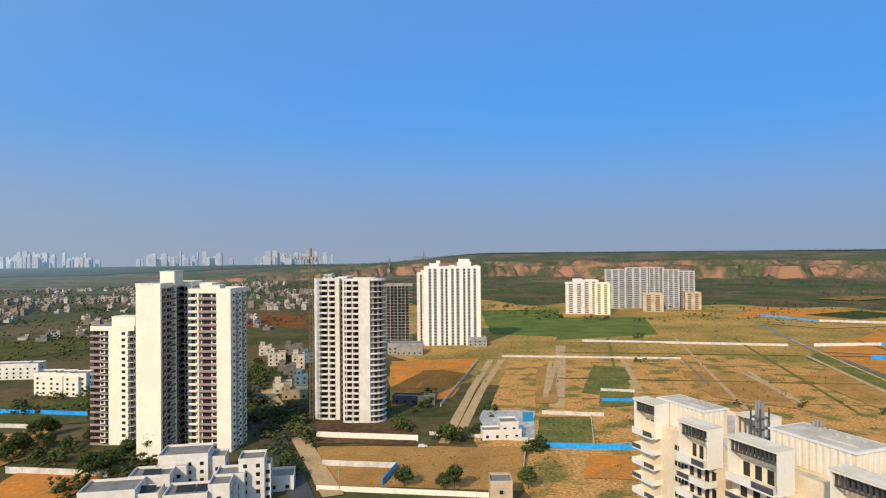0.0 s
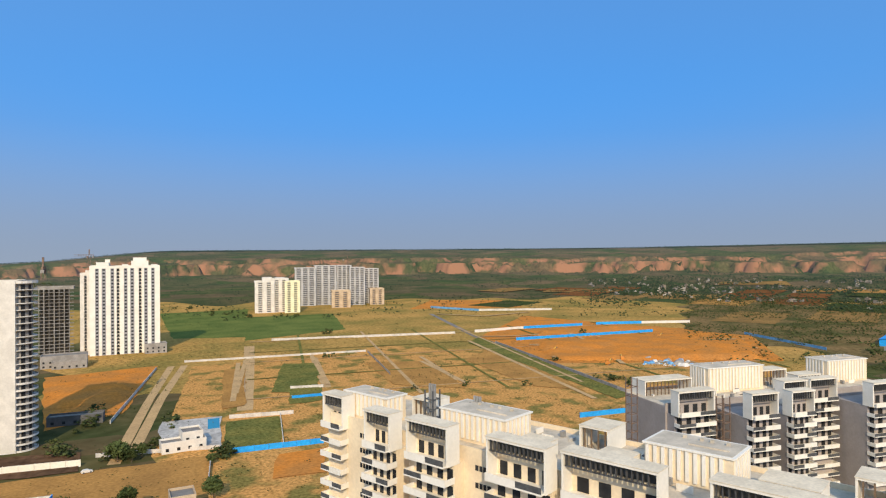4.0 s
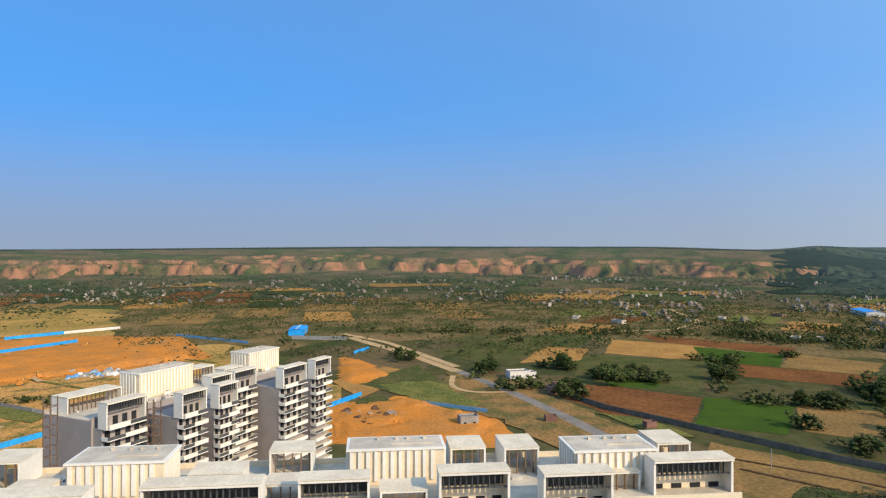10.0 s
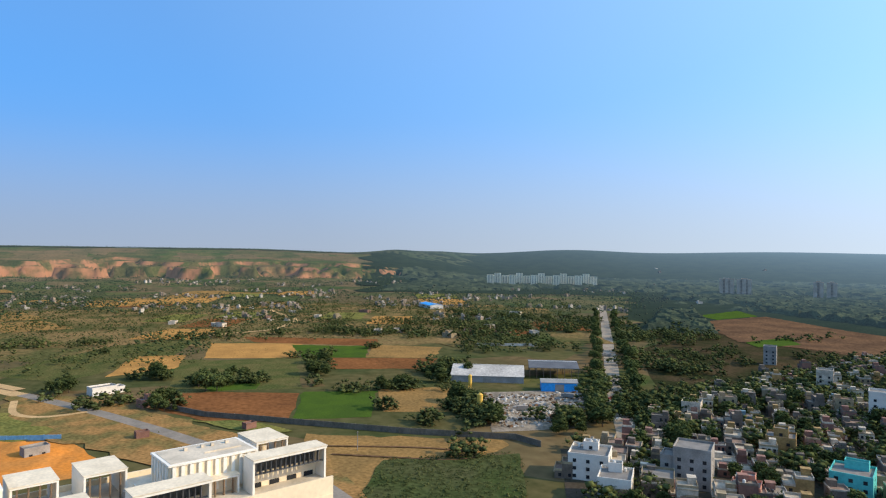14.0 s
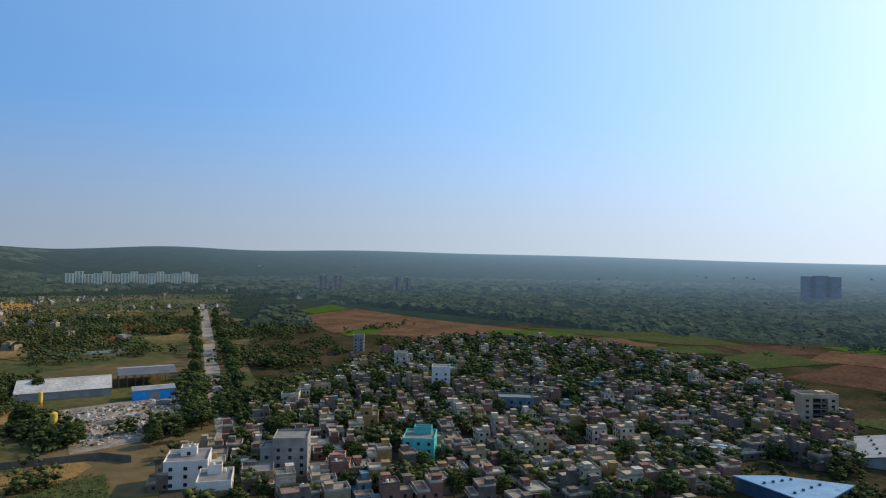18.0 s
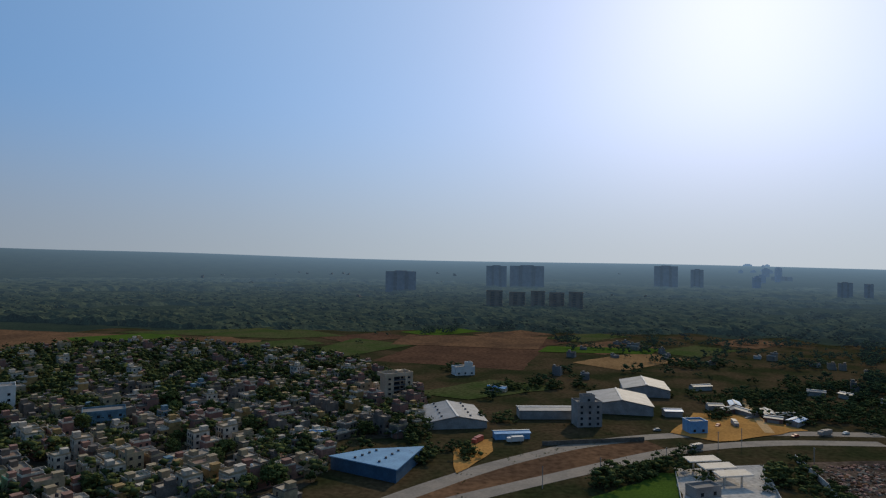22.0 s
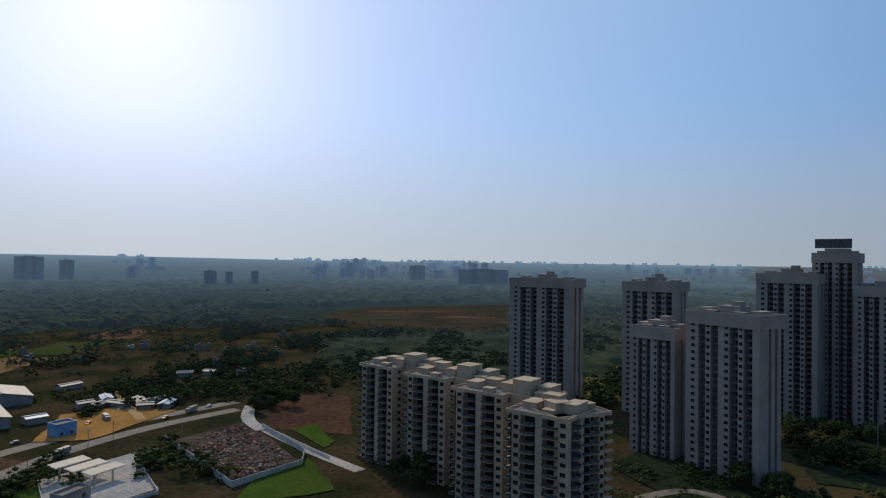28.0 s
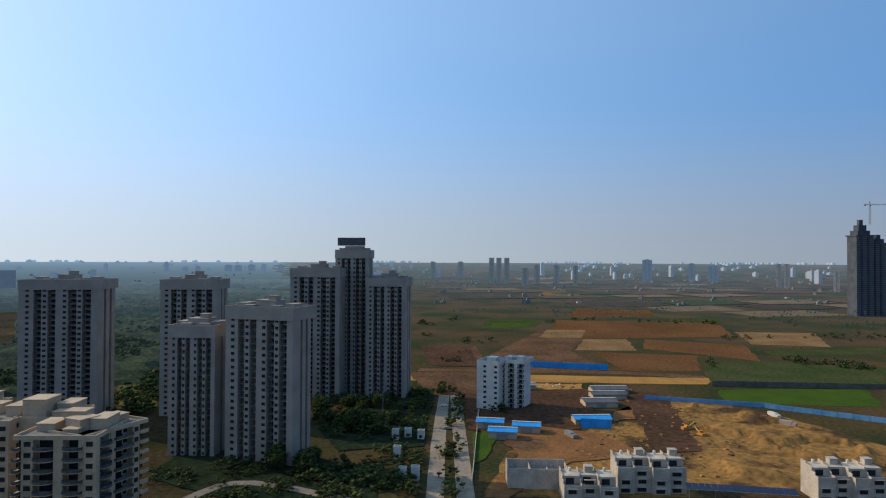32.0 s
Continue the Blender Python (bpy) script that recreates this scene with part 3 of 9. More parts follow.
road("highway", [(13.0, -230.3), (-4.0, -243.8), (-47.9, -273.4), (-98.8, -307.8), (-133.2, -322.2), (-170.3, -329.7), (-216.5, -329.8)], 9, HIGHWAY, "dusty carriageway of a divided highway")
patch("crop_field", [(-47.7, -241.8), (-89.3, -278.1), (-95.7, -277.8), (-85.1, -243.9)], CROP, "bright green grass plot by the highway")
patch("station_yard", [(-96.9, -283.8), (-138.7, -292.4), (-123.0, -239.5), (-84.8, -240.7)], PALE, "pale paved fuel station yard")
patch("demolition_yard", [(-156.9, -296.5), (-203.5, -303.3), (-179.8, -224.3), (-144.6, -223.3)], mat("dark_rubble_ground", (0.12, 0.085, 0.06), (0.055, 0.042, 0.033), 0.06, 0.95, 0.4, 0.4, 0.3, spec=0.0), "yard of broken rubble within walls")
road("lane", [(-205.0, -302.7), (-192.5, -236.2), (-188.8, -196.9)], 6, PALE, "pale concrete lane")

# ---------------------------------------------------------------- west: fields, building site
# the dark mottling in this soil stands in for shadow in the pits
patch("dug_site", [(-242.1, 16.4), (-300.2, 33.5), (-329.3, 74.5), (-425.4, 141.5), (-400.9, 186.7), (-310.1, 218.3), (-242.5, 170.5)], mat("site_soil", (0.29, 0.155, 0.05), (0.08, 0.05, 0.027), 0.035, 0.95, 0.4, 0.4, 0.5, spec=0.0, lo=0.46, hi=0.58), "dug building site of ochre earth")
patch("crop_field", [(-444.4, 195.2), (-445.5, 298.7), (-391.0, 275.3), (-402.4, 180.3)], CROP, "bright green field behind a wall")
road("approach_road", [(-232.3, -1.0), (-318.6, 0.7), (-424.0, 4.6)], 7, AVENUE, "pale approach road to the towers")
road("approach_road", [(-232.3, 10.9), (-318.7, 11.4), (-424.1, 12.1)], 7, AVENUE, "pale approach road to the towers")
road("far_road", [(-520.9, -15.6), (-510.2, 147.1), (-445.7, 313.9)], 14, FALLOW, "dusty road along the fields")


# ---------------------------------------------------------------- apartment towers
def stack(name, me, floors, fh):
    """One mesh that repeats another floor by floor."""
    vs, fs, mi = [], [], []
    for k in range(floors):
        n = len(vs)
        vs += [(v.co.x, v.co.y, v.co.z + k * fh) for v in me.vertices]
        fs += [tuple(n + i for i in p.vertices) for p in me.polygons]
        mi += [p.material_index for p in me.polygons]
    out = bpy.data.meshes.new(name)
    out.from_pydata(vs, [], fs)
    out.polygons.foreach_set("material_index", mi)
    for m in me.materials:
        out.materials.append(m)
    return out


def tower(name, x, y, heading, w, d, floors, fh, walls, faces, label, group="", inset=1.5, slab=None, top=2.0, crown=None, band=None, sill=None, far=False, bow=0.0, cap=0.0, joined=False):
    """A tower whose recessed core carries piers and, floor by floor, balconies and windows.
    faces: {side: columns}; side s, e, n, w of its own axes; a column is (kind, width share): P pier, W windows in a pier, B balcony."""
    H = floors * fh
    base = thing(name, None, x, y, heading, label, "tower", group)
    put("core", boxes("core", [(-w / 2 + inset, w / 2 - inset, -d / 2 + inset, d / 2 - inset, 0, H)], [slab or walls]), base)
    put("roof", boxes("roof", [(-w / 2, w / 2, -d / 2, d / 2, H, H + 0.35)], [ROOFTOP]), base)
    put("parapet", ring("parapet", w + 0.1, d + 0.1, 0.3, H - 0.2, H + top, band or walls), base)
    if cap:                                 # solid band round the top floors
        put("crown_band", ring("crown_band", w + 0.6, d + 0.6, 0.5, H - cap, H + top + 0.4, band or walls), base)
    frames = {"s": (0, -d / 2, w, 0), "n": (0, d / 2, w, math.pi), "e": (w / 2, 0, d, math.pi / 2), "w": (-w / 2, 0, d, -math.pi / 2)}
    for side, cols in faces.items():
        fx, fy, L, rot = frames[side]
        lim = inset if side in "ew" else 0.0
        L -= 2 * lim
        total = sum(c[1] for c in cols)
        u = -L / 2
        for col in cols:
            cw = L * col[1] / total
            kind = col[0]
            paint = col[2] if len(col) > 2 else walls
            turn = Matrix.Translation((fx, fy, 0)) @ Matrix.Rotation(rot, 4, "Z")
            if kind in "PW":
                ob = put("pier", boxes("pier", [(u, u + cw, 0, inset, 0, H + (0.02 if kind == "P" else 0))], [paint]), base)
                ob.matrix_basis = turn
            if kind == "W":
                ww = min(cw * 0.6, 1.8)
                me = boxes("window", [(-ww / 2, ww / 2, -0.06, 0.0, 0, 1.4, 1), (-ww / 2 - 0.1, ww / 2 + 0.1, -0.3, 0.0, 1.4, 1.5, 0), (-ww / 2 - 0.05, ww / 2 + 0.05, -0.12, 0, -0.1, 0, 0)], [paint, GLASS])
                if joined:                  # too far off to tell apart: one stack a column
                    ob = put("window_column", stack("window_column", me, floors, fh), base)
                    ob["kind"] = "stuff"
                    ob.matrix_basis = turn @ Matrix.Translation((u + cw / 2, 0, 0.95))
                for k in range(floors if not far and not joined else 0):
                    ob = put("window", me, base)
                    ob.matrix_basis = turn @ Matrix.Translation((u + cw / 2, 0, k * fh + 0.95))
            if kind == "R":                 # balcony deep inside a shaft
                me = boxes("balcony", [(u, u + cw, 1.5, inset, -0.12, 0.08), (u, u + cw, 1.5, 1.6, 0.08, 0.95, 2), (u + cw * 0.15, u + cw * 0.85, inset - 0.07, inset, 0.1, 2.3, 1)], [paint, GLASS, RAIL])
                if joined:
                    ob = put("balcony_column", stack("balcony_column", me, floors, fh), base)
                    ob["kind"] = "stuff"
                    ob.matrix_basis = turn @ Matrix.Translation((0, 0, 0.12))
                for k in range(0 if joined else floors):
                    ob = put("balcony", me, base)
                    ob.matrix_basis = turn @ Matrix.Translation((0, 0, k * fh + 0.12))
            if kind == "O":                 # bare slabs over open, unfinished rooms
                me = boxes("floor_slab", [(u, u + cw, -0.3, inset, -0.14, 0.1), (u + cw * 0.47, u + cw * 0.53, 0.2, 0.7, 0.1, fh - 0.14)], [paint])
                for k in range(floors):
                    ob = put("floor_slab", me, base)
                    ob.matrix_basis = turn @ Matrix.Translation((0, 0, k * fh + 0.14))
            if kind == "B":
                me = boxes("balcony", [(u, u + cw, -0.5, inset, -0.12, 0.08), (u, u + cw, -0.5, -0.38, 0.08, 0.95, (3 if sill else 0) if len(col) > 3 else 2),
                                       (u + cw * 0.12, u + cw * 0.62, inset - 0.07, inset, 0.1, 2.3, 1), (u + cw * 0.7, u + cw * 0.92, inset - 0.07, inset, 0.9, 2.2, 1)], [paint, GLASS, RAIL, sill or paint])
                if bow:                     # curved slab with a solid curved front
                    arc = [(u + cw * (0.5 - 0.5 * math.cos(math.pi * i / 8)), -bow * math.sin(math.pi * i / 8) ** 0.7) for i in range(9)]
                    me = boxes("balcony", [(u, u + cw, 0.0, inset, -0.12, 0.08), (u + cw * 0.1, u + cw * 0.9, inset - 0.07, inset, 0.1, 2.4, 1)], [paint, GLASS, RAIL])
                    n = len(me.vertices)
                    vs = [tuple(v.co) for v in me.vertices] + [(px_, py_, z) for z in (-0.12, 0.08, 0.85) for px_, py_ in arc] + [(u + cw * 0.5, 0, -0.12), (u + cw * 0.5, 0, 0.08)]
                    fs = [tuple(p.vertices) for p in me.polygons]
                    mi = [p.material_index for p in me.polygons]
                    for i in range(8):
                        fs += [(n + i, n + i + 1, n + i + 10, n + i + 9), (n + i + 9, n + i + 10, n + i + 19, n + i + 18), (n + i + 1, n + i, n + 27), (n + i + 9, n + i + 10, n + 28)]
                    me.clear_geometry()
                    me.from_pydata(vs, [], fs)
                    me.polygons.foreach_set("material_index", mi + [0, 2, 0, 0] * 8)
                if far:                     # too small to tell apart: one stack a column
                    rows = []
                    for k in range(floors):
                        z = k * fh + 0.12
                        rows += [(u, u + cw, -0.5, inset, z - 0.12, z + 0.95), (u + cw * 0.1, u + cw * 0.9, inset - 0.07, inset, z + 0.95, z + 2.3, 1)]
                    ob = put("balcony_column", boxes("balcony_column", rows, [paint, WINDOW_FAR]), base)
                    ob["kind"] = "stuff"
                    ob.matrix_basis = turn
                for k in range(floors if not far else 0):
                    ob = put("balcony", me, base)
                    ob.matrix_basis = turn @ Matrix.Translation((0, 0, k * fh + 0.12))
            u += cw
    for i, (cx, cy, cw, cd, ch) in enumerate(crown or []):
        put("roof_room", boxes("roof_room", [(cx - cw / 2, cx + cw / 2, cy - cd / 2, cy + cd / 2, H + 0.35, H + ch), (cx - cw / 2 - 0.2, cx + cw / 2 + 0.2, cy - cd / 2 - 0.2, cy + cd / 2 + 0.2, H + ch, H + ch + 0.2)], [walls]), base)
    return base


# cream towers with maroon panels: two wings and a lower neighbour
def fronted(fx, fy, heading, d):
    """The middle of a tower whose front's middle stands at fx, fy."""
    h = radians(heading)
    return fx - math.sin(h) * d / 2, fy + math.cos(h) * d / 2


A = tower("cream_tower", *fronted(-131.4, 284.3, -5, 22), -5, 11.5, 22, 25, 3.05, CREAM, {"s": [("P", 1)], "e": [("B", 3, MAROON, 1), ("B", 2.4), ("P", 1), ("B", 3, MAROON)]}, "tall cream residential tower with a blank end wall and maroon balconies", "cream towers", crown=[(3, 4, 7, 8, 7)])
tower("cream_tower", *fronted(-108.0, 295.1, -5, 20), -5, 20, 20, 24, 3.05, CREAM, {"s": [("B", 1.5, CREAM, 1), ("P", 0.3), ("B", 3.2, MAROON, 1), ("P", 2.6)], "e": [("W", 3), ("B", 2), ("W", 3), ("B", 2), ("W", 2)]}, "tall cream residential tower with stacked maroon balconies", "cream towers", crown=[(-7, 5, 6, 8, 4), (-3, 3, 7, 6, 3)])
tower("tower_link", *fronted(-125.8, 304.3, -5, 12), -5, 12, 12, 25, 3.05, CREAM, {"s": [("P", 2), ("B", 3), ("P", 1)]}, "recessed cream link between two tower wings", "cream towers")
tower("cream_tower", *fronted(-159.2, 307.0, -5, 18), -5, 22, 18, 18, 3.05, CREAM, {"s": [("B", 4, MAROON, 1), ("B", 2), ("P", 3.4), ("W", 3), ("B", 2)]}, "cream residential tower with maroon balcony panels", "cream towers", crown=[(3, 0, 12, 9, 6)])
put("roof_sign", boxes("roof_sign", [(-4 + i * 1.1, -3.2 + i * 1.1, -0.1, 0.1, 0.6, 1.7) for i in range(8)] + [(-4.2, 4.8, 0.1, 0.25, 0.2, 0.5)], [WHITE]), A, (-2, -11, 76.6), label="white roof sign letters shown as plain bars")


def round_balconies(base, x, y, r, floors, fh, m):
    """Half-round balcony slabs with solid fronts, one a floor, round a glazed bow."""
    n = 14
    vs, fs = [], []
    for z in (0.0, 0.25, 0.85):
        for i in range(n + 1):
            a = -math.pi / 2 + math.pi * i / n
            vs.append((r * math.cos(a), r * math.sin(a), z))
    c = len(vs)
    vs += [(0, 0, 0.0), (0, 0, 0.25)]
    for i in range(n):
        fs += [(i, i + 1, i + n + 2, i + n + 1), (i + n + 1, i + n + 2, i + 2 * n + 3, i + 2 * n + 2), (i + 1, i, c), (i + n + 1, i + n + 2, c + 1)]
    slab = bpy.data.meshes.new("curved_balcony")
    slab.from_pydata(vs, [], fs)
    slab.materials.append(m)
    open_slab = bpy.data.meshes.new("curved_balcony")
    open_slab.from_pydata(vs[:2 * n + 2] + vs[c:], [], [tuple(i if i < c else i - n - 1 for i in f) for f in fs if all(i < 2 * n + 2 or i >= c for i in f)])
    open_slab.materials.append(m)
    bow = prism("bow", [(0, -r * 0.72), *[(r * 0.72 * math.cos(-math.pi / 2 + math.pi * i / 10), r * 0.72 * math.sin(-math.pi / 2 + math.pi * i / 10)) for i in range(1, 10)], (0, r * 0.72)], 0, floors * fh, [CONCRETE, ROOFTOP], 1)
    put("bow", bow, base, (x, y, 0))
    q, glass = r * 0.735, []
    for i in range(5):
        for a in (-1.25 + i * 0.62, -0.93 + i * 0.62):
            glass += [(q * math.cos(a), q * math.sin(a), 0.3), (q * math.cos(a), q * math.sin(a), 2.45)]
    openings = bpy.data.meshes.new("window_column")
    openings.from_pydata(glass, [], [(4 * i, 4 * i + 2, 4 * i + 3, 4 * i + 1) for i in range(5)])
    openings.materials.append(GLASS)
    column = put("window_column", stack("window_column", openings, floors, fh), base, (x, y, 0))
    column["kind"] = "stuff"
    for k in range(floors):
        put("curved_balcony", slab if k < 13 else open_slab, base, (x, y, k * fh))
    put("bow_roof", prism("bow_roof", [(r * 1.02 * math.cos(-math.pi / 2 + math.pi * i / 10), r * 1.02 * math.sin(-math.pi / 2 + math.pi * i / 10)) for i in range(11)], floors * fh, floors * fh + 1.2, [m, ROOFTOP], 1), base, (x, y, 0))


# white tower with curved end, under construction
# both cores are painted dark, putting the shade of the open bays into colour
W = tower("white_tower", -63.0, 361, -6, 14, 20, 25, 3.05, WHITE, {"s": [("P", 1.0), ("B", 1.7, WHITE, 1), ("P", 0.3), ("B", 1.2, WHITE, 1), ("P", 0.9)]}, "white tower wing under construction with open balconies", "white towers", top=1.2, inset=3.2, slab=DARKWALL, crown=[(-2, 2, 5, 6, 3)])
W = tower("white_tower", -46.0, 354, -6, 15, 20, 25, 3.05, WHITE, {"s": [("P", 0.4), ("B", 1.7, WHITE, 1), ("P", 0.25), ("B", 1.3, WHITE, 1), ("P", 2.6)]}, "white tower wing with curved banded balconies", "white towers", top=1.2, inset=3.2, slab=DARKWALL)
round_balconies(W, 7.4, -2.2, 7.4, 25, 3.05, WHITE)
tower("tower_link", -55.0, 362, -6, 5, 16, 25, 3.05, WHITE, {"s": [("W", 1)]}, "narrow white link with small windows between two wings", "white towers")
# grey on flush strips stands in for the darker recessed window columns
STRIP = mat("grey_recess_strip", (0.31, 0.30, 0.295), (0.26, 0.25, 0.25), 0.2, 0.8, 1.5, 0.06, 0.03)
tower("slab_tower", 9, 645, 0, 56, 24, 25, 3.05, BRIGHT, {"s": [("P", 1.2), ("W", 0.8, STRIP), ("P", 0.6), ("W", 0.9, STRIP), ("P", 1.0), ("W", 0.8, STRIP), ("P", 0.5), ("R", 0.7, STRIP), ("P", 0.9), ("W", 0.8, STRIP), ("P", 0.6), ("W", 0.9, STRIP), ("P", 1.0), ("R", 0.7, STRIP), ("P", 0.5), ("W", 0.8, STRIP), ("P", 0.8), ("W", 0.8, STRIP), ("P", 1.2)]}, "broad white slab tower with vertical grey strips", crown=[(12, 0, 14, 8, 6), (12, 0, 11, 6, 9), (-18, 0, 10, 8, 5), (-14, 2, 4, 4, 7.5), (0, 0, 5, 6, 3), (24, 0, 5, 8, 2.6), (-25, 0, 4, 6, 2.4)], joined=True)
tower("slab_wing", -21, 652, 0, 11, 20, 23, 3.05, WHITE, {"s": [("P", 2), ("B", 1.2), ("P", 1.4), ("B", 1.2), ("P", 1)]}, "white wing of a slab tower with scaffolding on top", crown=[(2, 0, 7, 8, 4)])
# core painted dark in place of shade inside the open floors
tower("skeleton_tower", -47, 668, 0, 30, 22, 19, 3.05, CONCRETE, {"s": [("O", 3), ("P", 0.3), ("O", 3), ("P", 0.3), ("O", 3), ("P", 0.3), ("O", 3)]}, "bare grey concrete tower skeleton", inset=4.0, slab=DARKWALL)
CB = [("P", 1), ("B", 1.4), ("P", 1.2), ("B", 1.4), ("P", 1)]
YELLOWISH = mat("pale_yellow_paint", (0.80, 0.74, 0.48), (0.72, 0.66, 0.42), 0.2, 0.8, 1.5, 0.06, 0.05)
tower("cream_block", 198.1, 964.9, -8, 28, 24, 14, 3.2, WHITE, {"s": CB}, "white and cream apartment block far off", "far blocks", crown=[(4, 0, 14, 12, 7)], far=True)
tower("cream_block", 221.2, 965.0, -8, 24, 24, 15, 3.2, WHITE, {"s": CB}, "white and cream apartment block far off", "far blocks", crown=[(0, 0, 14, 12, 3)], far=True)
tower("cream_block", 234.5, 946.4, -8, 22, 22, 14, 3.2, YELLOWISH, {"s": CB}, "pale yellow apartment block far off", "far blocks", far=True)
PALEGREY = mat("pale_grey_render", (0.50, 0.48, 0.45), (0.40, 0.385, 0.36), 0.1, 0.9, 1.5, 0.08, 0.0)
for px_x, px_y, w, fl in [(283.1, 1052.6, 34, 20), (317.8, 1053.1, 36, 21), (350.4, 1053.2, 24, 21), (364.5, 1027.3, 26, 20), (396.7, 1047.4, 26, 19)]:
    tower("grey_block", px_x, px_y, -12, w, 24, fl, 3.1, PALEGREY, {"s": [("P", 0.4), ("B", 1.3), ("P", 0.35), ("B", 1.3), ("P", 0.35), ("B", 1.3), ("P", 0.4)]}, "grey apartment tower under construction far off", "far grey blocks", top=1.0, far=True)
tower("pale_block", 323.6, 988.4, -12, 30, 20, 8, 3.2, BEIGE, {"s": CB}, "pale low block before grey towers", far=True)
tower("pale_block", 393.6, 1011.1, -12, 24, 20, 8, 3.2, BEIGE, {"s": CB}, "pale low block beside grey towers", far=True)
# tall grey towers in the west
DEEP = [("P", 1.2), ("W", 1.6), ("P", 0.6), ("R", 1.8), ("W", 1.4), ("R", 1.8), ("P", 1.3), ("W", 1.5), ("R", 2.0), ("W", 1.3), ("R", 2.0), ("P", 1.6)]
SIDE = [("P", 3), ("R", 1.8), ("P", 3), ("R", 1.8), ("P", 3)]


def west(bearing, dist, w, d, floors, heading, label, crown=None):
    x, y = polar(bearing, dist)
    return tower("grey_tower", x, y, heading, w, d, floors, 3.05, GREY_PAINT, {"s": DEEP, "e": SIDE, "w": SIDE}, label, "grey towers", inset=3.6, slab=CONCRETE, cap=4.2, joined=dist > 350, crown=(crown or [(0, 0, 10, 8, 4), (2, 0, 4, 4, 6)]) + [(-w * 0.36, 0, 4, 8, 2.6), (w * 0.36, 0, 4, 8, 2.6), (w * 0.2, -d * 0.3, 5, 3, 2.0), (-w * 0.2, -d * 0.3, 5, 3, 2.0)], band=GREY_PAINT, top=1.2)


def polar(a, r):
    return r * math.sin(radians(a)), r * math.cos(radians(a))


west(-119.78, 430, 42, 28, 25, 96, "tall grey residential tower in shade")
west(-110.65, 405, 32, 24, 25, 92, "tall grey residential tower in shade")
west(-104.57, 302.2, 35, 18.5, 22, 70.3, "tall grey residential tower in shade with a pale end wall")
west(-110.14, 322, 22, 20, 19, 84, "grey residential tower in shade, lower than the others")
west(-100.45, 428, 32, 24, 27, 86, "tall grey residential tower in shade")
T = west(-97.37, 440, 22, 22, 31, 86, "tallest grey residential tower in shade, with a dark roof sign", [(0, 0, 12, 8, 4)])
put("roof_sign", boxes("roof_sign", [(-11, 8, -0.3, 0.3, 0, 5.5)], [RAIL]), T, (-1, 0, 99), label="dark blank sign board on the roof")
west(-94.28, 428, 26, 22, 25, 80, "tall grey residential tower in shade")
tower("white_block", -390.5, 34.2, 62, 14, 18, 9, 3.05, WHITE, {"s": [("P", 1), ("W", 1), ("P", 1), ("W", 1)]}, "white mid-rise block beside the building site", "site blocks", crown=[(0, 0, 6, 6, 3)])
tower("white_block", -395.0, 48.8, 62, 16, 18, 9, 3.05, WHITE, {"s": [("B", 1), ("P", 0.6), ("B", 1), ("P", 0.6), ("B", 1)]}, "white mid-rise block beside the building site", "site blocks", crown=[(-4, 0, 3, 3, 2.5), (3, 0, 4, 4, 3)])
# beige blocks: each a core with projecting bays
WING = [("B", 0.7, BEIGE, 1), ("W", 1.0), ("B", 1.7, BEIGE, 1), ("P", 0.8), ("B", 1.7, BEIGE, 1), ("W", 1.1)]
for k, (fx, fy, w) in enumerate([(-202, -202.2, 20.5), (-197.8, -170.2, 22), (-188.2, -136.8, 23), (-173, -102.8, 22)]):
    last = k == 3                           # the nearest wing shows its end wall
    tower("beige_block", fx - 9, fy, 91, w, 18, 14, 2.95, BEIGE, {"s": WING, "e": [("B", 2.2), ("P", 0.5), ("B", 2.2), ("W", 1.2)] if last else [("W", 1), ("P", 2)]},
          "beige mid-rise wing with stacked curved balconies", "beige blocks", inset=2.2, top=1.0, bow=1.7,
          crown=[(-w * 0.28, 1, 5, 7, 2.4), (w * 0.1, -4, 4, 3, 1.6), (w * 0.34, 3, 4.5, 8, 3.4), (-w * 0.05, 5, 6, 5, 4.6 if k % 2 else 3.2)])
tower("beige_block", -185.4, -97.0, 156, 21, 14, 14, 2.95, BEIGE, {"s": [("W", 0.8), ("B", 1.8), ("P", 0.5), ("B", 1.8), ("W", 0.7), ("B", 0.9, BEIGE, 1)]}, "beige mid-rise end wing with dark glazed balconies", "beige blocks", inset=2.0, top=1.0, crown=[(-4, 2, 6, 6, 3.6), (6, 1, 5, 5, 2.4)])
for k, (x, y, w) in enumerate([(-218, -188, 16), (-212, -153, 16), (-201, -119, 16)]):
    tower("beige_core", x, y, 91, w, 16, 14, 2.95, BEIGE, {"s": [("W", 1), ("P", 0.6), ("W", 1)]}, "recessed beige core between two wings", "beige blocks", top=1.0, far=True, crown=[(-3, -2, 7, 8, 5.6), (4, 2, 5, 8, 3.6), (5, -5, 4, 4, 2.2)])
SHELL = mat("blue_grey_concrete", (0.085, 0.092, 0.105), (0.06, 0.066, 0.078), 0.1, 0.9, 1.5, 0.12, 0.05)
# unfinished dark tower with a crane on the far side of the fields
tower("dark_tower", -1045.1, 694.8, 90, 30, 28, 42, 3.1, SHELL, {"s": [("B", 2), ("P", 0.6), ("B", 2), ("P", 0.6), ("B", 2)]}, "very tall dark unfinished tower far off", "unfinished towers", crown=[(0, 0, 20, 20, 9), (0, 0, 13, 13, 18), (0, 0, 6, 6, 27)], far=True)
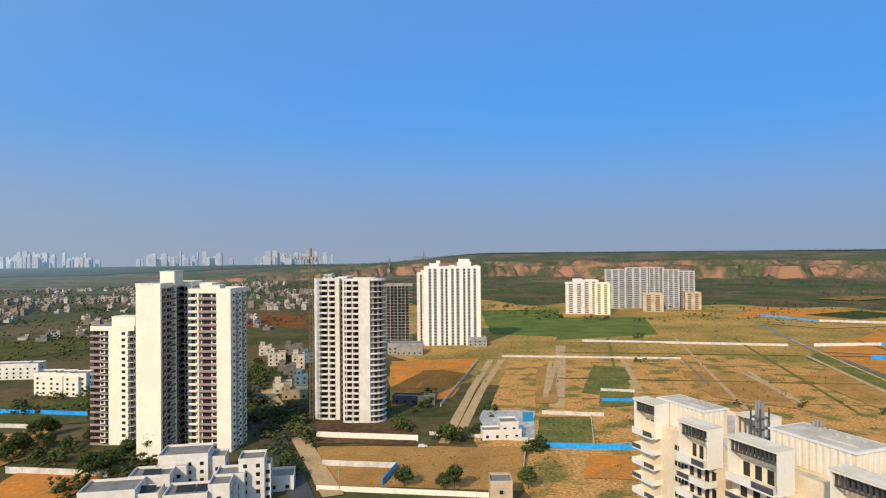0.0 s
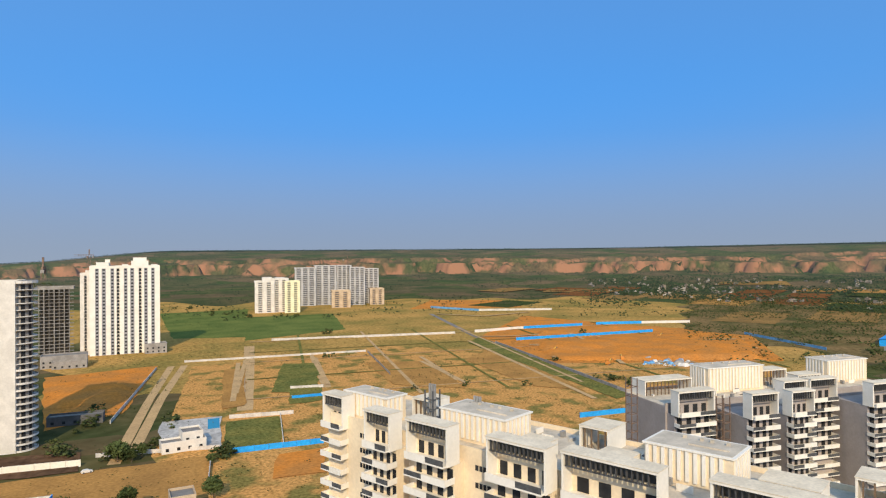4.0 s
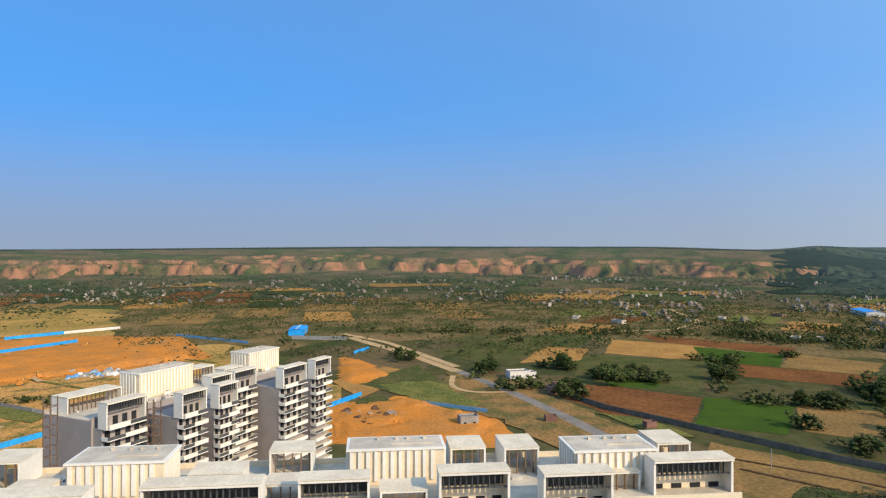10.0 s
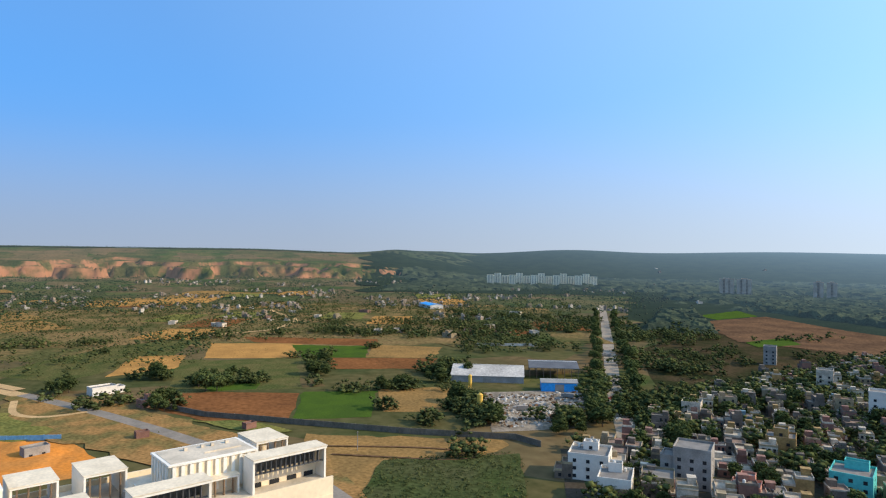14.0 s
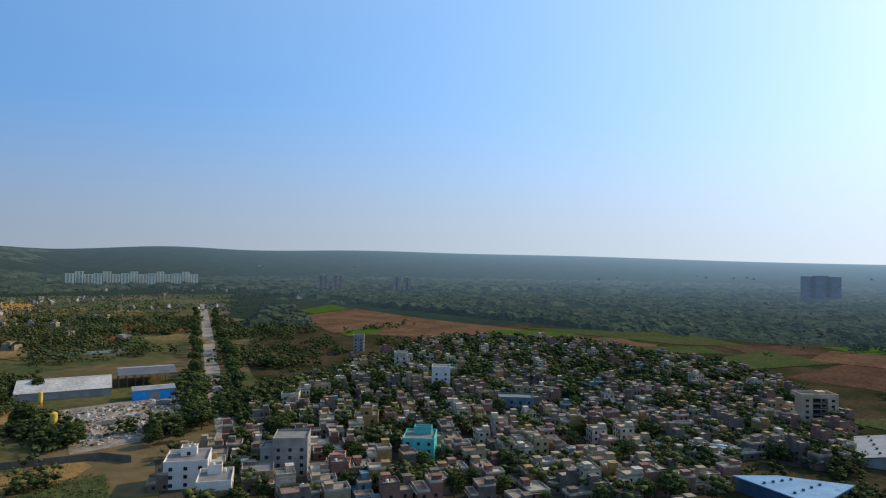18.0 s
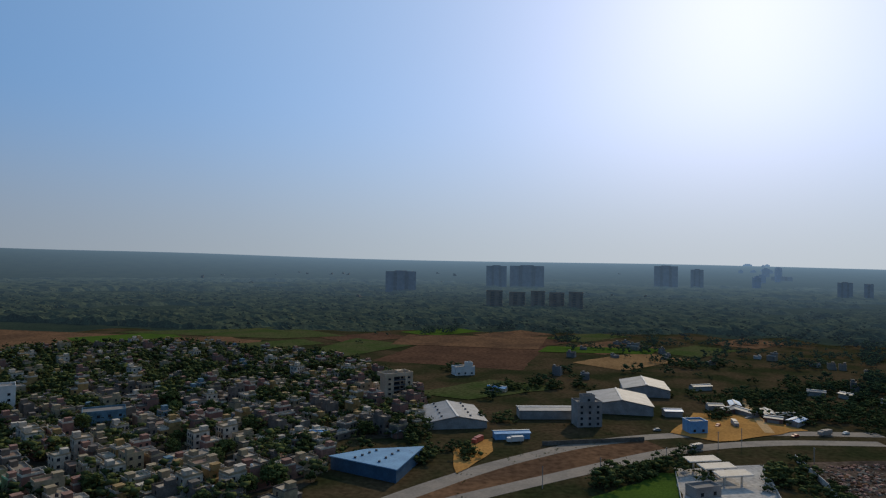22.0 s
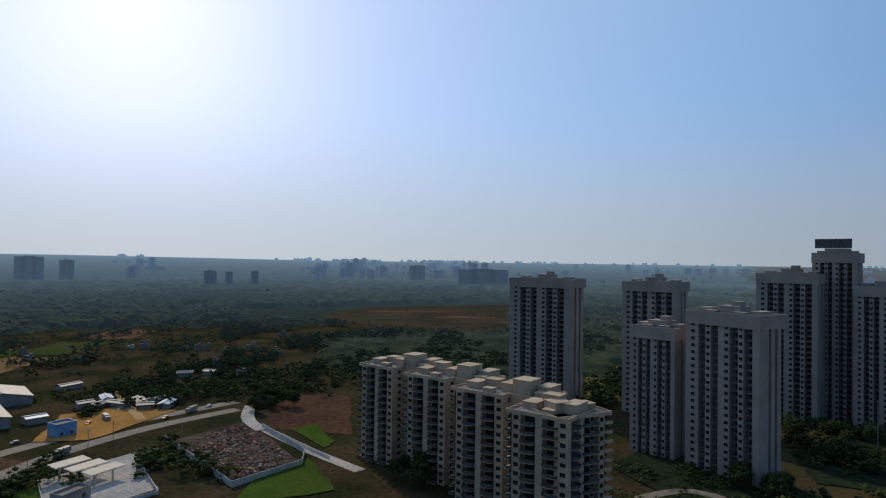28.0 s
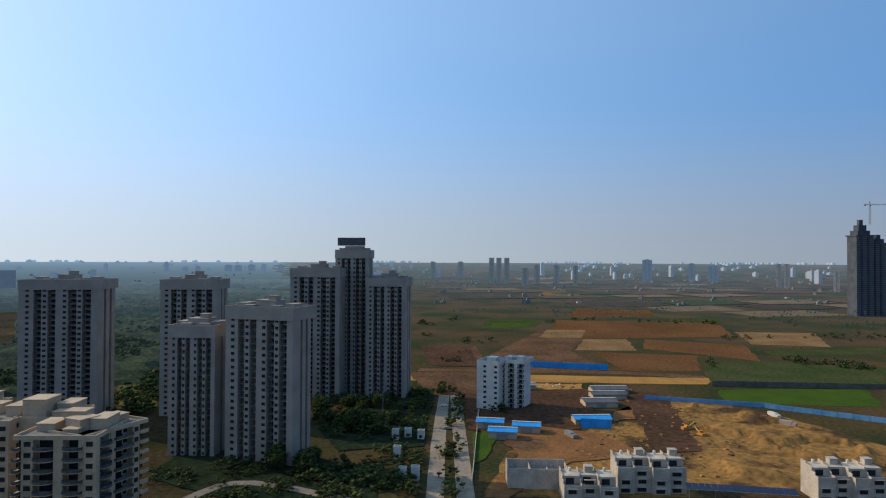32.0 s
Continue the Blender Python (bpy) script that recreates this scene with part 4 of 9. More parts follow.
tower("dark_tower", -1048.6, 725.2, 90, 20, 22, 38, 3.1, SHELL, {"s": [("B", 2), ("P", 0.6), ("B", 2)]}, "very tall dark unfinished tower far off", "unfinished towers", crown=[(0, 0, 14, 14, 8), (0, 0, 7, 7, 15)], far=True)
for i in range(15):
    x, y = polar(114.07 + (123.07 - 114.07) * i / 14, (1880, 1960, 1910)[i % 3])
    tower("white_block", x, y, -118, 19, 17, (12, 13, 11)[i % 3], 3.1, CREAM, {"s": [("P", 1), ("B", 1.6), ("P", 1), ("B", 1.6), ("P", 1)]}, "pale apartment block before wooded hills", "hillside blocks", top=1.0, far=True)
tower("beige_apartments", 39.5, -415.1, -146, 20, 12, 5, 3.1, BEIGE, {"s": [("W", 1), ("B", 1.4), ("W", 1)], "e": [("B", 1), ("P", 0.5), ("B", 1), ("P", 0.5), ("B", 1)]}, "five-storey beige apartment house at the village edge", crown=[(3, 0, 4, 4, 2.5)])
SLATE = mat("slate_paint", (0.20, 0.20, 0.21), (0.16, 0.16, 0.17), 0.1, 0.9, 1.5, 0.07, 0.0)
BROWNISH = mat("brown_block_paint", (0.27, 0.205, 0.15), (0.20, 0.155, 0.115), 0.1, 0.9, 1.5, 0.1, 0.0)
def far_tower(a0, a1, top, r, paint, label, group):
    """A far block between two bearings whose roof stands at a slope, in degrees, from the eye."""
    x, y = polar((a0 + a1) / 2, r)
    w, z = r * math.tan(radians(a1 - a0)), 90 + r * math.tan(radians(top)) - height(x, y)
    fl = max(4, int(z / 3.3))
    tower("far_block", x, y, -(a0 + a1) / 2, w, min(24, w + 4), fl, z / fl, paint, {"s": [("P", 1.2), ("B", 0.6), ("P", 1.2), ("B", 0.6), ("P", 1.2)] if w > 24 else [("P", 1.3), ("B", 0.7), ("P", 1.3)]}, label, group, top=0.8, far=True, crown=[(0, 0, w * 0.4, 6, 3.0)] if w > 20 else None)


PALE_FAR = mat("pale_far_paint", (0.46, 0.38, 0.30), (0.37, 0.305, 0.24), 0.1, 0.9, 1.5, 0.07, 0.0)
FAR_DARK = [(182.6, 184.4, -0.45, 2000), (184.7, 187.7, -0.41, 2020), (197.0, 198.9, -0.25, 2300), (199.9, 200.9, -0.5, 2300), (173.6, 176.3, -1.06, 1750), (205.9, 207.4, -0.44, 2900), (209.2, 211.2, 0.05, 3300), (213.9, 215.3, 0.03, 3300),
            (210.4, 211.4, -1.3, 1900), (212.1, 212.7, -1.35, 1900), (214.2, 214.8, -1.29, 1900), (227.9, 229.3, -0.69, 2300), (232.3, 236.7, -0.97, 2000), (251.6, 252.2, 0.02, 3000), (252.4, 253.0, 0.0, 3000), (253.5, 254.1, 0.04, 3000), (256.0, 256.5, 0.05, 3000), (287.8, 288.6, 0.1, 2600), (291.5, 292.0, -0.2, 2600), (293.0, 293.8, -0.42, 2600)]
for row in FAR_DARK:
    far_tower(*row, SLATE, "dark tower block far off with painted haze", "far dark blocks")
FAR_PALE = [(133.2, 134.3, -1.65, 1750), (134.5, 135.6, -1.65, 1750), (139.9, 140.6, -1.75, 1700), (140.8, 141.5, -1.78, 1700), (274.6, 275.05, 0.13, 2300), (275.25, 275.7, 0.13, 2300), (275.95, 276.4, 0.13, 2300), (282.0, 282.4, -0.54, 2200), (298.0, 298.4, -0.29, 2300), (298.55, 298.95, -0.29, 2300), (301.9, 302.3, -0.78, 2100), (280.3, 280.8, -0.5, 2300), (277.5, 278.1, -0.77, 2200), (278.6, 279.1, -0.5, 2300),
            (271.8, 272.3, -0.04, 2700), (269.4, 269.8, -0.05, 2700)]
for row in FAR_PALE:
    far_tower(*row, PALE_FAR, "pale tower block far off with painted haze", "far pale blocks")
for bearing, dist, w, fl in [(-176.64, 1180, 30, 11), (-174.63, 1200, 30, 10), (-172.80, 1190, 26, 11), (-171.16, 1210, 28, 10), (-169.50, 1180, 26, 11)]:
    x, y = polar(bearing, dist)
    tower("far_block", x, y, -bearing, w, 18, fl, 3.1, BROWNISH, {"s": [("P", 1), ("B", 1), ("P", 1), ("B", 1)]}, "brownish apartment block standing in woodland", "woodland blocks", far=True)

# ---------------------------------------------------------------- terraced apartment blocks
def terrace_block(name, ox, oy, heading, L, depth, units, plants, backs, roof_z, fh, wall, label):
    """A long block; units (u0, u1, v) carry framed penthouses and stacked balconies on its front, plants are ribbed roof rooms, backs roof pavilions."""
    base = thing(name, None, ox, oy, heading, label, "apartment block")
    deck = roof_z - 5.5
    put("wall", boxes("wall", [(0, L, 3, depth, 0, deck)], [wall]), base)
    for v in (3, depth - 0.25):
        put("parapet", boxes("parapet", [(0, L, v, v + 0.25, deck, deck + 1.0)], [wall]), base)
    put("roof", boxes("roof", [(0.3, L - 0.3, 3.3, depth - 0.3, deck, deck + 0.12)], [PLANTROOF]), base)
    n = int((roof_z - 7.5) / fh)
    for u0, u1, v in units:
        w = u1 - u0
        rows = [(0, w, -0.9, 2.9, roof_z - 0.4, roof_z), (0, 0.35, -0.6, 2.9, roof_z - 7.4, roof_z - 0.4), (w - 0.35, w, -0.6, 2.9, roof_z - 7.4, roof_z - 0.4), (0.35, w - 0.35, -1.5, 2.2, roof_z - 7.4, roof_z - 7.1), (0.35, w * 0.55, -1.5, -1.3, roof_z - 7.1, roof_z - 6.0)]
        f = put("penthouse_frame", boxes("penthouse_frame", rows, [BRIGHT]), base, (u0, v, 0))
        put("canopy_top", boxes("canopy_top", [(-0.1, w + 0.1, -1.0, 3.0, roof_z + 0.003, roof_z + 0.1)], [CANOPY]), f)
        put("penthouse_wall", boxes("penthouse_wall", [(0.35, w - 0.35, 2.2, 2.8, roof_z - 7.1, roof_z - 3.0)], [wall]), f)
        # added dark panel in place of shade in the open void behind the slats
        put("loft_shade_panel", boxes("loft_shade_panel", [(0.35, w - 0.35, 2.6, 2.75, roof_z - 3.0, roof_z - 0.42)], [RAIL]), f)
        put("loft_beam", boxes("loft_beam", [(0.35, w - 0.35, -0.2, 0.15, roof_z - 2.6, roof_z - 2.4)], [RAIL]), f)
        pane = boxes("glass_door", [(0, w * 0.13, 2.13, 2.2, roof_z - 7.0, roof_z - 4.6)], [GLASS])
        for a in (0.08, 0.32, 0.56, 0.8):
            put("glass_door", pane, f, (w * a, 0, 0))
        put("railing", boxes("railing", [(w * 0.55, w - 0.35, -1.45, -1.38, roof_z - 7.1, roof_z - 6.05)], [RAIL]), f)
        slat = boxes("slat", [(0, 0.14, 0, 0.5, roof_z - 2.4, roof_z - 0.42)], [RAIL])
        for k in range(int((w - 0.8) / 0.85)):
            put("slat", slat, f, (0.6 + k * 0.85, -0.3, 0))
        put("wall", boxes("wall", [(u0 + 0.2, u1 - 0.2, v + 1.5, 3.0, 0, roof_z - 7.4)] if v < 1.4 else [(u0 + 0.2, u1 - 0.2, 2.9, v + 1.5, 0, roof_z - 7.4)], [wall]), base)
        kinds_ = []
        for q in (0, 1):                    # the solid parapet changes sides from floor to floor
            a, b = (0, 0.56) if q else (0.44, 1)
            c, d = (0.56, 1) if q else (0, 0.44)
            kinds_.append(boxes("balcony", [(0, w, -1.3, 1.5, -0.15, 0.08), (w * a, w * b, -1.35, -1.12, -0.2, 1.05), (w * c, w * d, -1.25, -1.18, 0.08, 1.0, 1), (0, 0.2, -1.1, 1.5, 0.08, 1.0), (w - 0.2, w, -1.1, 1.5, 0.08, 1.0)], [BRIGHT, RAIL]))
        door = boxes("glass_door", [(0, w * 0.13, 1.42, 1.5, 0.1, 2.4)], [GLASS])
        for k in range(n):
            z = roof_z - 7.4 - (k + 1) * fh
            if z > 0:
                put("balcony", kinds_[k % 2], base, (u0, v, z))
                for a in (0.08, 0.34, 0.6, 0.83):
                    if k < 6:
                        put("glass_door", door, base, (u0 + w * a, v, z))
    strip = boxes("window_strip", [(-1.8, 1.8, -0.06, 0, 0, 1.0)] , [GLASS])
    mullion = boxes("mullion", [(-0.06, 0.06, -0.12, -0.06, 0, 1.0)], [wall])
    ends = sorted((a, b) for a, b, _ in units)
    for (a, b), (c, d) in zip(ends, ends[1:]):
        if c - b > 4.5:
            for k in range(5):
                w = put("window_strip", strip, base, ((b + c) / 2, 3.0, deck - 3.0 - k * fh))
                for q in (-0.9, 0, 0.9):
                    put("mullion", mullion, w, (q, 0, 0))
    for u0, u1, v0, v1, z1 in plants:
        w, d = u1 - u0, v1 - v0
        p = put("plant_room", boxes("plant_room", [(0, w, 0, d, deck, z1 - 0.3), (-0.3, w + 0.3, -0.3, d + 0.3, z1 - 0.3, z1, 1)], [SAND_PAINT, BRIGHT]), base, (u0, v0, 0))
        put("plant_roof", boxes("plant_roof", [(0.2, w - 0.2, 0.2, d - 0.2, z1 + 0.003, z1 + 0.05)] + [(w * q, w * q + 0.5, d * 0.7, d * 0.7 + 0.5, z1 + 0.05, z1 + 0.5) for q in (0.3, 0.5, 0.62, 0.8)] + [(w * 0.45, w * 0.9, d * 0.3, d * 0.3 + 0.15, z1 + 0.05, z1 + 0.25)], [PLANTROOF]), p)
        rib = boxes("rib", [(0, 0.55, -0.32, 0, deck + 0.8, z1 - 0.4)], [BRIGHT])
        for k in range(int(w / 1.3)):
            put("rib", rib, p, (0.3 + k * 1.3, 0, 0))
        for k in range(int(d / 1.3)):
            put("rib", rib, p, (0, d - 0.3 - k * 1.3, 0), -math.pi / 2)
            put("rib", rib, p, (w, 0.3 + k * 1.3, 0), math.pi / 2)
    clutter = random.Random(int(L))
    kit = [boxes("roof_unit", [(0, 1.1, 0, 0.8, 0.1, 1.2)], [SHEET]), boxes("roof_unit", [(0, 2.2, 0, 0.3, 0, 0.25)], [RAIL]), boxes("roof_unit", [(0, 0.6, 0, 1.8, 0, 0.5)], [BOUNDARY]), boxes("roof_unit", [(0, 2.6, 0, 0.2, 0, 1.1)], [BRIGHT])]
    for k in range(int(L / 2.2)):
        put("roof_unit", kit[k % 4], base, (clutter.uniform(1, L - 4), clutter.uniform(4.5, depth - 3), deck + 0.12), clutter.choice((0, 1.57)))
    for u0, u1, v0, v1, z1 in backs:
        w, d = u1 - u0, v1 - v0
        p = put("roof_pavilion", boxes("roof_pavilion", [(0, w, 0, d, z1 - 0.3, z1), (0, 0.3, 0, d, deck, z1 - 0.35), (w - 0.3, w, 0, d, deck, z1 - 0.35)], [BRIGHT]), base, (u0, v0, 0))
        put("canopy_top", boxes("canopy_top", [(-0.1, w + 0.1, -0.1, d + 0.1, z1 + 0.003, z1 + 0.1)], [CANOPY]), p)
        for k in range(int(w / 1.4)):
            put("slat", boxes("slat", [(0, 0.22, 0, 0.3, deck, z1 - 0.35)], [BRONZE]), p, (0.8 + k * 1.4, 0.3, 0))
    return base


terrace_block("terraced_block", 41, 140, math.degrees(math.atan2(-0.932, 0.3625)), 172, 26,
              [(-1, 6, 2), (17.5, 25, -2), (29, 39.5, -1.5), (48, 60, -1), (62, 78, 0.5), (84.5, 100.5, 2.5), (105.5, 115.5, 3), (125.5, 136, 4), (140.5, 151, 2), (159, 172, 6)],
              [(2, 15.5, 5.5, 11.5, 58.4), (29.5, 45.5, 7.5, 16, 58.4), (70.5, 84.5, 12, 20, 58.4), (112, 127.5, 14.5, 21, 58.4), (148, 161.5, 10, 18, 58.4)],
              [(15, 21, 14, 20, 57.0), (48, 54, 6, 12, 55.5), (55, 61, 18, 25, 57), (63, 69, 9, 14, 55.5), (88, 96, 12, 18, 56), (99, 106, 19, 25, 57), (100, 106, 8, 13, 55.5), (129, 135, 18, 25, 57), (117, 124, 5, 10, 55), (138, 144, 17, 25, 57), (152, 158, 8, 14, 55.5), (165, 171, 17, 25, 57)], 58.0, 3.2, SAND_PAINT, "long sand-coloured apartment block with white framed penthouses")
B2 = terrace_block("terraced_block", 146.3, 137.0, -10, 94, 24,
              [(0.4, 13.2, -2), (18.4, 28, -11), (31.9, 40.4, -12), (41, 50.4, 0), (51.6, 62.8, 0), (64.4, 78, -11), (83.3, 93.9, -11)],
              [(24, 46, 13, 22, 51.0), (74, 92, 13, 22, 50.6)], [(2, 20, 16, 23, 47.6), (47, 60, 17, 23, 48), (60, 70, 12, 18, 46.5), (50, 56, 8, 13, 46.0), (14, 22, 7, 12, 45.5)], 48.2, 3.0, TAUPE, "taupe apartment block with white balconies and scaffolding")
for k in range(13):
    put("recess_balcony", boxes("recess_balcony", [(0, 6, -0.9, 1.4, 0, 0.15), (0, 6, -0.9, -0.82, 0.15, 1.0, 1)], [BRIGHT, RAIL]), B2, (13.3, 2.6, 1.5 + k * 3.0))
    put("recess_window", boxes("recess_window", [(0.6, 5.2, 0, 0.06, 0, 2.1)], [GLASS]), B2, (13.0, 2.93, 1.7 + k * 3.0))
    put("recess_window", boxes("recess_window", [(0.6, 5.6, 0, 0.06, 0, 1.2)], [GLASS]), B2, (63.0, 2.93, 2.2 + k * 3.0))
    put("recess_window", boxes("recess_window", [(0.6, 4.6, 0, 0.06, 0, 1.2)], [GLASS]), B2, (78.2, 2.93, 2.2 + k * 3.0))


# ---------------------------------------------------------------- trees
def crown_mesh(name, seed, r, h, clumps, leaves):
    """An uneven crown: leafy clumps and loose leaf sprays with gaps between them."""
    rnd = random.Random(seed)
    vs, fs = [], []
    iv = [Vector(v) for v in ((1, 0, 0), (-0.5, 0.87, 0), (-0.5, -0.87, 0), (0.6, 0.5, 0.7), (-0.7, 0.1, 0.75), (0.2, -0.7, 0.7), (0, 0, -0.8))]
    jf = [(0, 1, 3), (1, 4, 3), (1, 2, 4), (2, 5, 4), (2, 0, 5), (0, 3, 5), (3, 4, 5), (1, 0, 6), (2, 1, 6), (0, 2, 6)]
    for _ in range(clumps):
        a, q = rnd.uniform(0, 6.283), math.sqrt(rnd.random())
        z = rnd.uniform(0.15, 0.95)
        wid = math.sin(math.pi * (0.15 + 0.8 * z)) ** 0.6
        c = Vector((math.cos(a) * q * r * wid, math.sin(a) * q * r * wid, h * (0.3 + 0.66 * z)))
        s = r * rnd.uniform(0.16, 0.34)
        n = len(vs)
        for v in iv:
            k = s * rnd.uniform(0.7, 1.25)
            vs.append((c.x + v.x * k, c.y + v.y * k, c.z + v.z * k * 0.75))
        fs += [tuple(n + i for i in f) for f in jf]
        for _ in range(leaves):
            d = Vector((rnd.gauss(0, 1), rnd.gauss(0, 1), rnd.gauss(0, 1))).normalized()
            p = c + d * s * rnd.uniform(0.9, 1.5)
            e = Vector((rnd.gauss(0, 1), rnd.gauss(0, 1), rnd.gauss(0, 1))).normalized() * s * 0.42
            g = d.cross(e).normalized() * s * 0.38
            n = len(vs)
            vs += [tuple(p - e), tuple(p + g), tuple(p + e)]
            fs.append((n, n + 1, n + 2))
    me = bpy.data.meshes.new(name)
    me.from_pydata(vs, [], fs)
    me.materials.append(LEAF)
    return me


def trunk_mesh(name, seed, h, r):
    rnd = random.Random(seed)
    vs, fs = [], []

    def limb(a, b, ra, rb):
        d = (b - a).normalized()
        s = d.orthogonal().normalized()
        t = d.cross(s)
        n = len(vs)
        for p, q in ((a, ra), (b, rb)):
            for i in range(6):
                c = math.pi * i / 3
                vs.append(tuple(p + (s * math.cos(c) + t * math.sin(c)) * q))
        fs.extend((n + i, n + (i + 1) % 6, n + 6 + (i + 1) % 6, n + 6 + i) for i in range(6))
    fork = Vector((rnd.uniform(-.3, .3), rnd.uniform(-.3, .3), h * 0.38))
    limb(Vector((0, 0, -0.3)), fork, h * 0.035, h * 0.022)
    for i in range(5):
        a = i * 1.256 + rnd.uniform(-.4, .4)
        limb(fork, Vector((math.cos(a) * r * 0.55, math.sin(a) * r * 0.55, h * rnd.uniform(0.55, 0.8))), h * 0.016, h * 0.006)
    me = bpy.data.meshes.new(name)
    me.from_pydata(vs, [], fs)
    me.materials.append(BARK)
    return me


TREES = []
TALLY = [0]
for i in range(6):
    r, h = [(3.2, 8), (4.2, 9), (2.6, 7), (5.0, 10), (3.6, 11), (2.2, 5)][i]
    TREES.append((trunk_mesh("trunk", i, h, r), crown_mesh("crown", i + 10, r, h, 60, 20)))


SPARE = []              # trees past the first 200, joined later


def tree(x, y, s=1.0, kind=None, label="leafy green tree", group=""):
    k = random.randrange(6) if kind is None else kind
    TALLY[0] += 1
    if TALLY[0] > 200:
        SPARE.append((x, y, s, k))
        return None
    ob = thing("tree", TREES[k][0], x, y, random.uniform(0, 360), label, "tree", group)
    ob.scale = (s, s, s * random.uniform(0.85, 1.1))
    put("crown", TREES[k][1], ob)
    return ob


for x, y in [(0.9, 307.9), (6.3, 305.0), (10.5, 309.5), (-15.9, 248.6), (-0.5, 244.6), (3.7, 242.2), (31.9, 245.1), (36.1, 286.2)]:
    tree(x, y, 0.9, label="dark green tree at the edge of a bare plot")


def land_sheet(name, a0, a1, r0, r1, m, label, wob=0.12, lift=0.0):
    """A sheet of land cover between two bearings and two distances, lying on the land, with a ragged edge."""
    SHEET_Z[0] += 0.005
    na, nr = max(8, int((a1 - a0) * 1.5)), max(40, int((r1 - r0) / 40))
    vs, fs = [], []
    for j in range(nr + 1):
        for i in range(na + 1):
            fa, fr = i / na, j / nr
            k = 1 + wob * noise.noise((a0 + i * 0.13, j * 0.0 + (5 if j > nr / 2 else 0), 2.2)) * abs(2 * fr - 1)
            x, y = polar(a0 + (a1 - a0) * fa + 2.0 * noise.noise((j * 0.3, i // (na or 1), 9.1)), (r0 + (r1 - r0) * fr) * k)
            vs.append((x, y, height(x, y) + SHEET_Z[0] + 2.5 * sst(1300, 1900, math.hypot(x, y)) + lift))
    for j in range(nr):
        for i in range(na):
            n = j * (na + 1) + i
            fs.append((n, n + 1, n + na + 2, n + na + 1))
    me = bpy.data.meshes.new(name)
    me.from_pydata(vs, [], [f[::-1] for f in fs])
    me.materials.append(m)
    return tagged(new(name, me), label, "land", kind="structure")


# floor colour lowered to stand in for the wood's own shade
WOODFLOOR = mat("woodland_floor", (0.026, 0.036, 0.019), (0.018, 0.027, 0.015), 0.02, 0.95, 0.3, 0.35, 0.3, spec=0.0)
SCRUBLAND = mat("scrubland", (0.085, 0.082, 0.030), (0.22, 0.14, 0.06), 0.018, 0.95, 0.25, 0.4, 0.3, spec=0.0)
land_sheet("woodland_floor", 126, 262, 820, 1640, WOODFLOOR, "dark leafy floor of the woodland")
land_sheet("dry_plain", -4, 60, 430, 1180, mat("dry_plain", (0.46, 0.26, 0.075), (0.25, 0.18, 0.05), 0.014, 0.95, 0.3, 0.35, 0.3, spec=0.0), "dry plain of ochre grass and green patches")
def painted_haze(m, share=1.0):
    """Paints distance haze into a material's emission: nothing near, more with distance, most below the sun and over
    the city.
    """
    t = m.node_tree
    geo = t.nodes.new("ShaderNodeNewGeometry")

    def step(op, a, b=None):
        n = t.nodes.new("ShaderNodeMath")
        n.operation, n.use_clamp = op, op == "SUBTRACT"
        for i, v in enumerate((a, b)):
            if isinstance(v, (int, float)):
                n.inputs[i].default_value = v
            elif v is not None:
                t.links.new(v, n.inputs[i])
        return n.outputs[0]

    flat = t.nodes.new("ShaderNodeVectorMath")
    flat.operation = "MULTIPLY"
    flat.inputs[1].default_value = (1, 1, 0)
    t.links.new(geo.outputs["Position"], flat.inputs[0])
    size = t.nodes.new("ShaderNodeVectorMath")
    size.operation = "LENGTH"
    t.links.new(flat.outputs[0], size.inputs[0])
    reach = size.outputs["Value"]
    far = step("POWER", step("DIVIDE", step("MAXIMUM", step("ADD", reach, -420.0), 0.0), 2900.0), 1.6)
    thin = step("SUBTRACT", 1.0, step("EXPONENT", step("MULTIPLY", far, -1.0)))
    edge = t.nodes.new("ShaderNodeMapRange")            # painted haze thickens until the last kilometres melt into the sky
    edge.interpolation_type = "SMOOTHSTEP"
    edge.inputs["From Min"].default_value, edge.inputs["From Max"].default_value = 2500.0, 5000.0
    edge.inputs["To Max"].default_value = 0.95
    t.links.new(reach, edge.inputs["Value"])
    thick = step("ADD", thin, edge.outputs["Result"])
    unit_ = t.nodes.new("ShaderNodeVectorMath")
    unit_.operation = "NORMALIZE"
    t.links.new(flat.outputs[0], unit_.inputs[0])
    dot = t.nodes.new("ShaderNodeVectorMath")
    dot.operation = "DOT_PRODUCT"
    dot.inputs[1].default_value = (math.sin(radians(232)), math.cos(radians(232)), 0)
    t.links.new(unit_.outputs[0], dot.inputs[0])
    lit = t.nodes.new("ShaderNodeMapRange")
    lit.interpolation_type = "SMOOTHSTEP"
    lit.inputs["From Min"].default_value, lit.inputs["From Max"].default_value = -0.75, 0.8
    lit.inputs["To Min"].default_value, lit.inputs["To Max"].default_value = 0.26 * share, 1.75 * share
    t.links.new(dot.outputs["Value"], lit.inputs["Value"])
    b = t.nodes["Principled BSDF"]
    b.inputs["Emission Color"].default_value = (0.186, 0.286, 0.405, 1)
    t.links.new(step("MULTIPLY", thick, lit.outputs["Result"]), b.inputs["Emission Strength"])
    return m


# haze painted as glow onto land, far blocks, their windows and woodland floor
painted_haze(LAND)
painted_haze(SLATE, 0.7)
painted_haze(WINDOW_FAR, 0.7)
painted_haze(PALE_FAR, 0.3)
painted_haze(BROWNISH, 0.6)
painted_haze(WOODFLOOR)
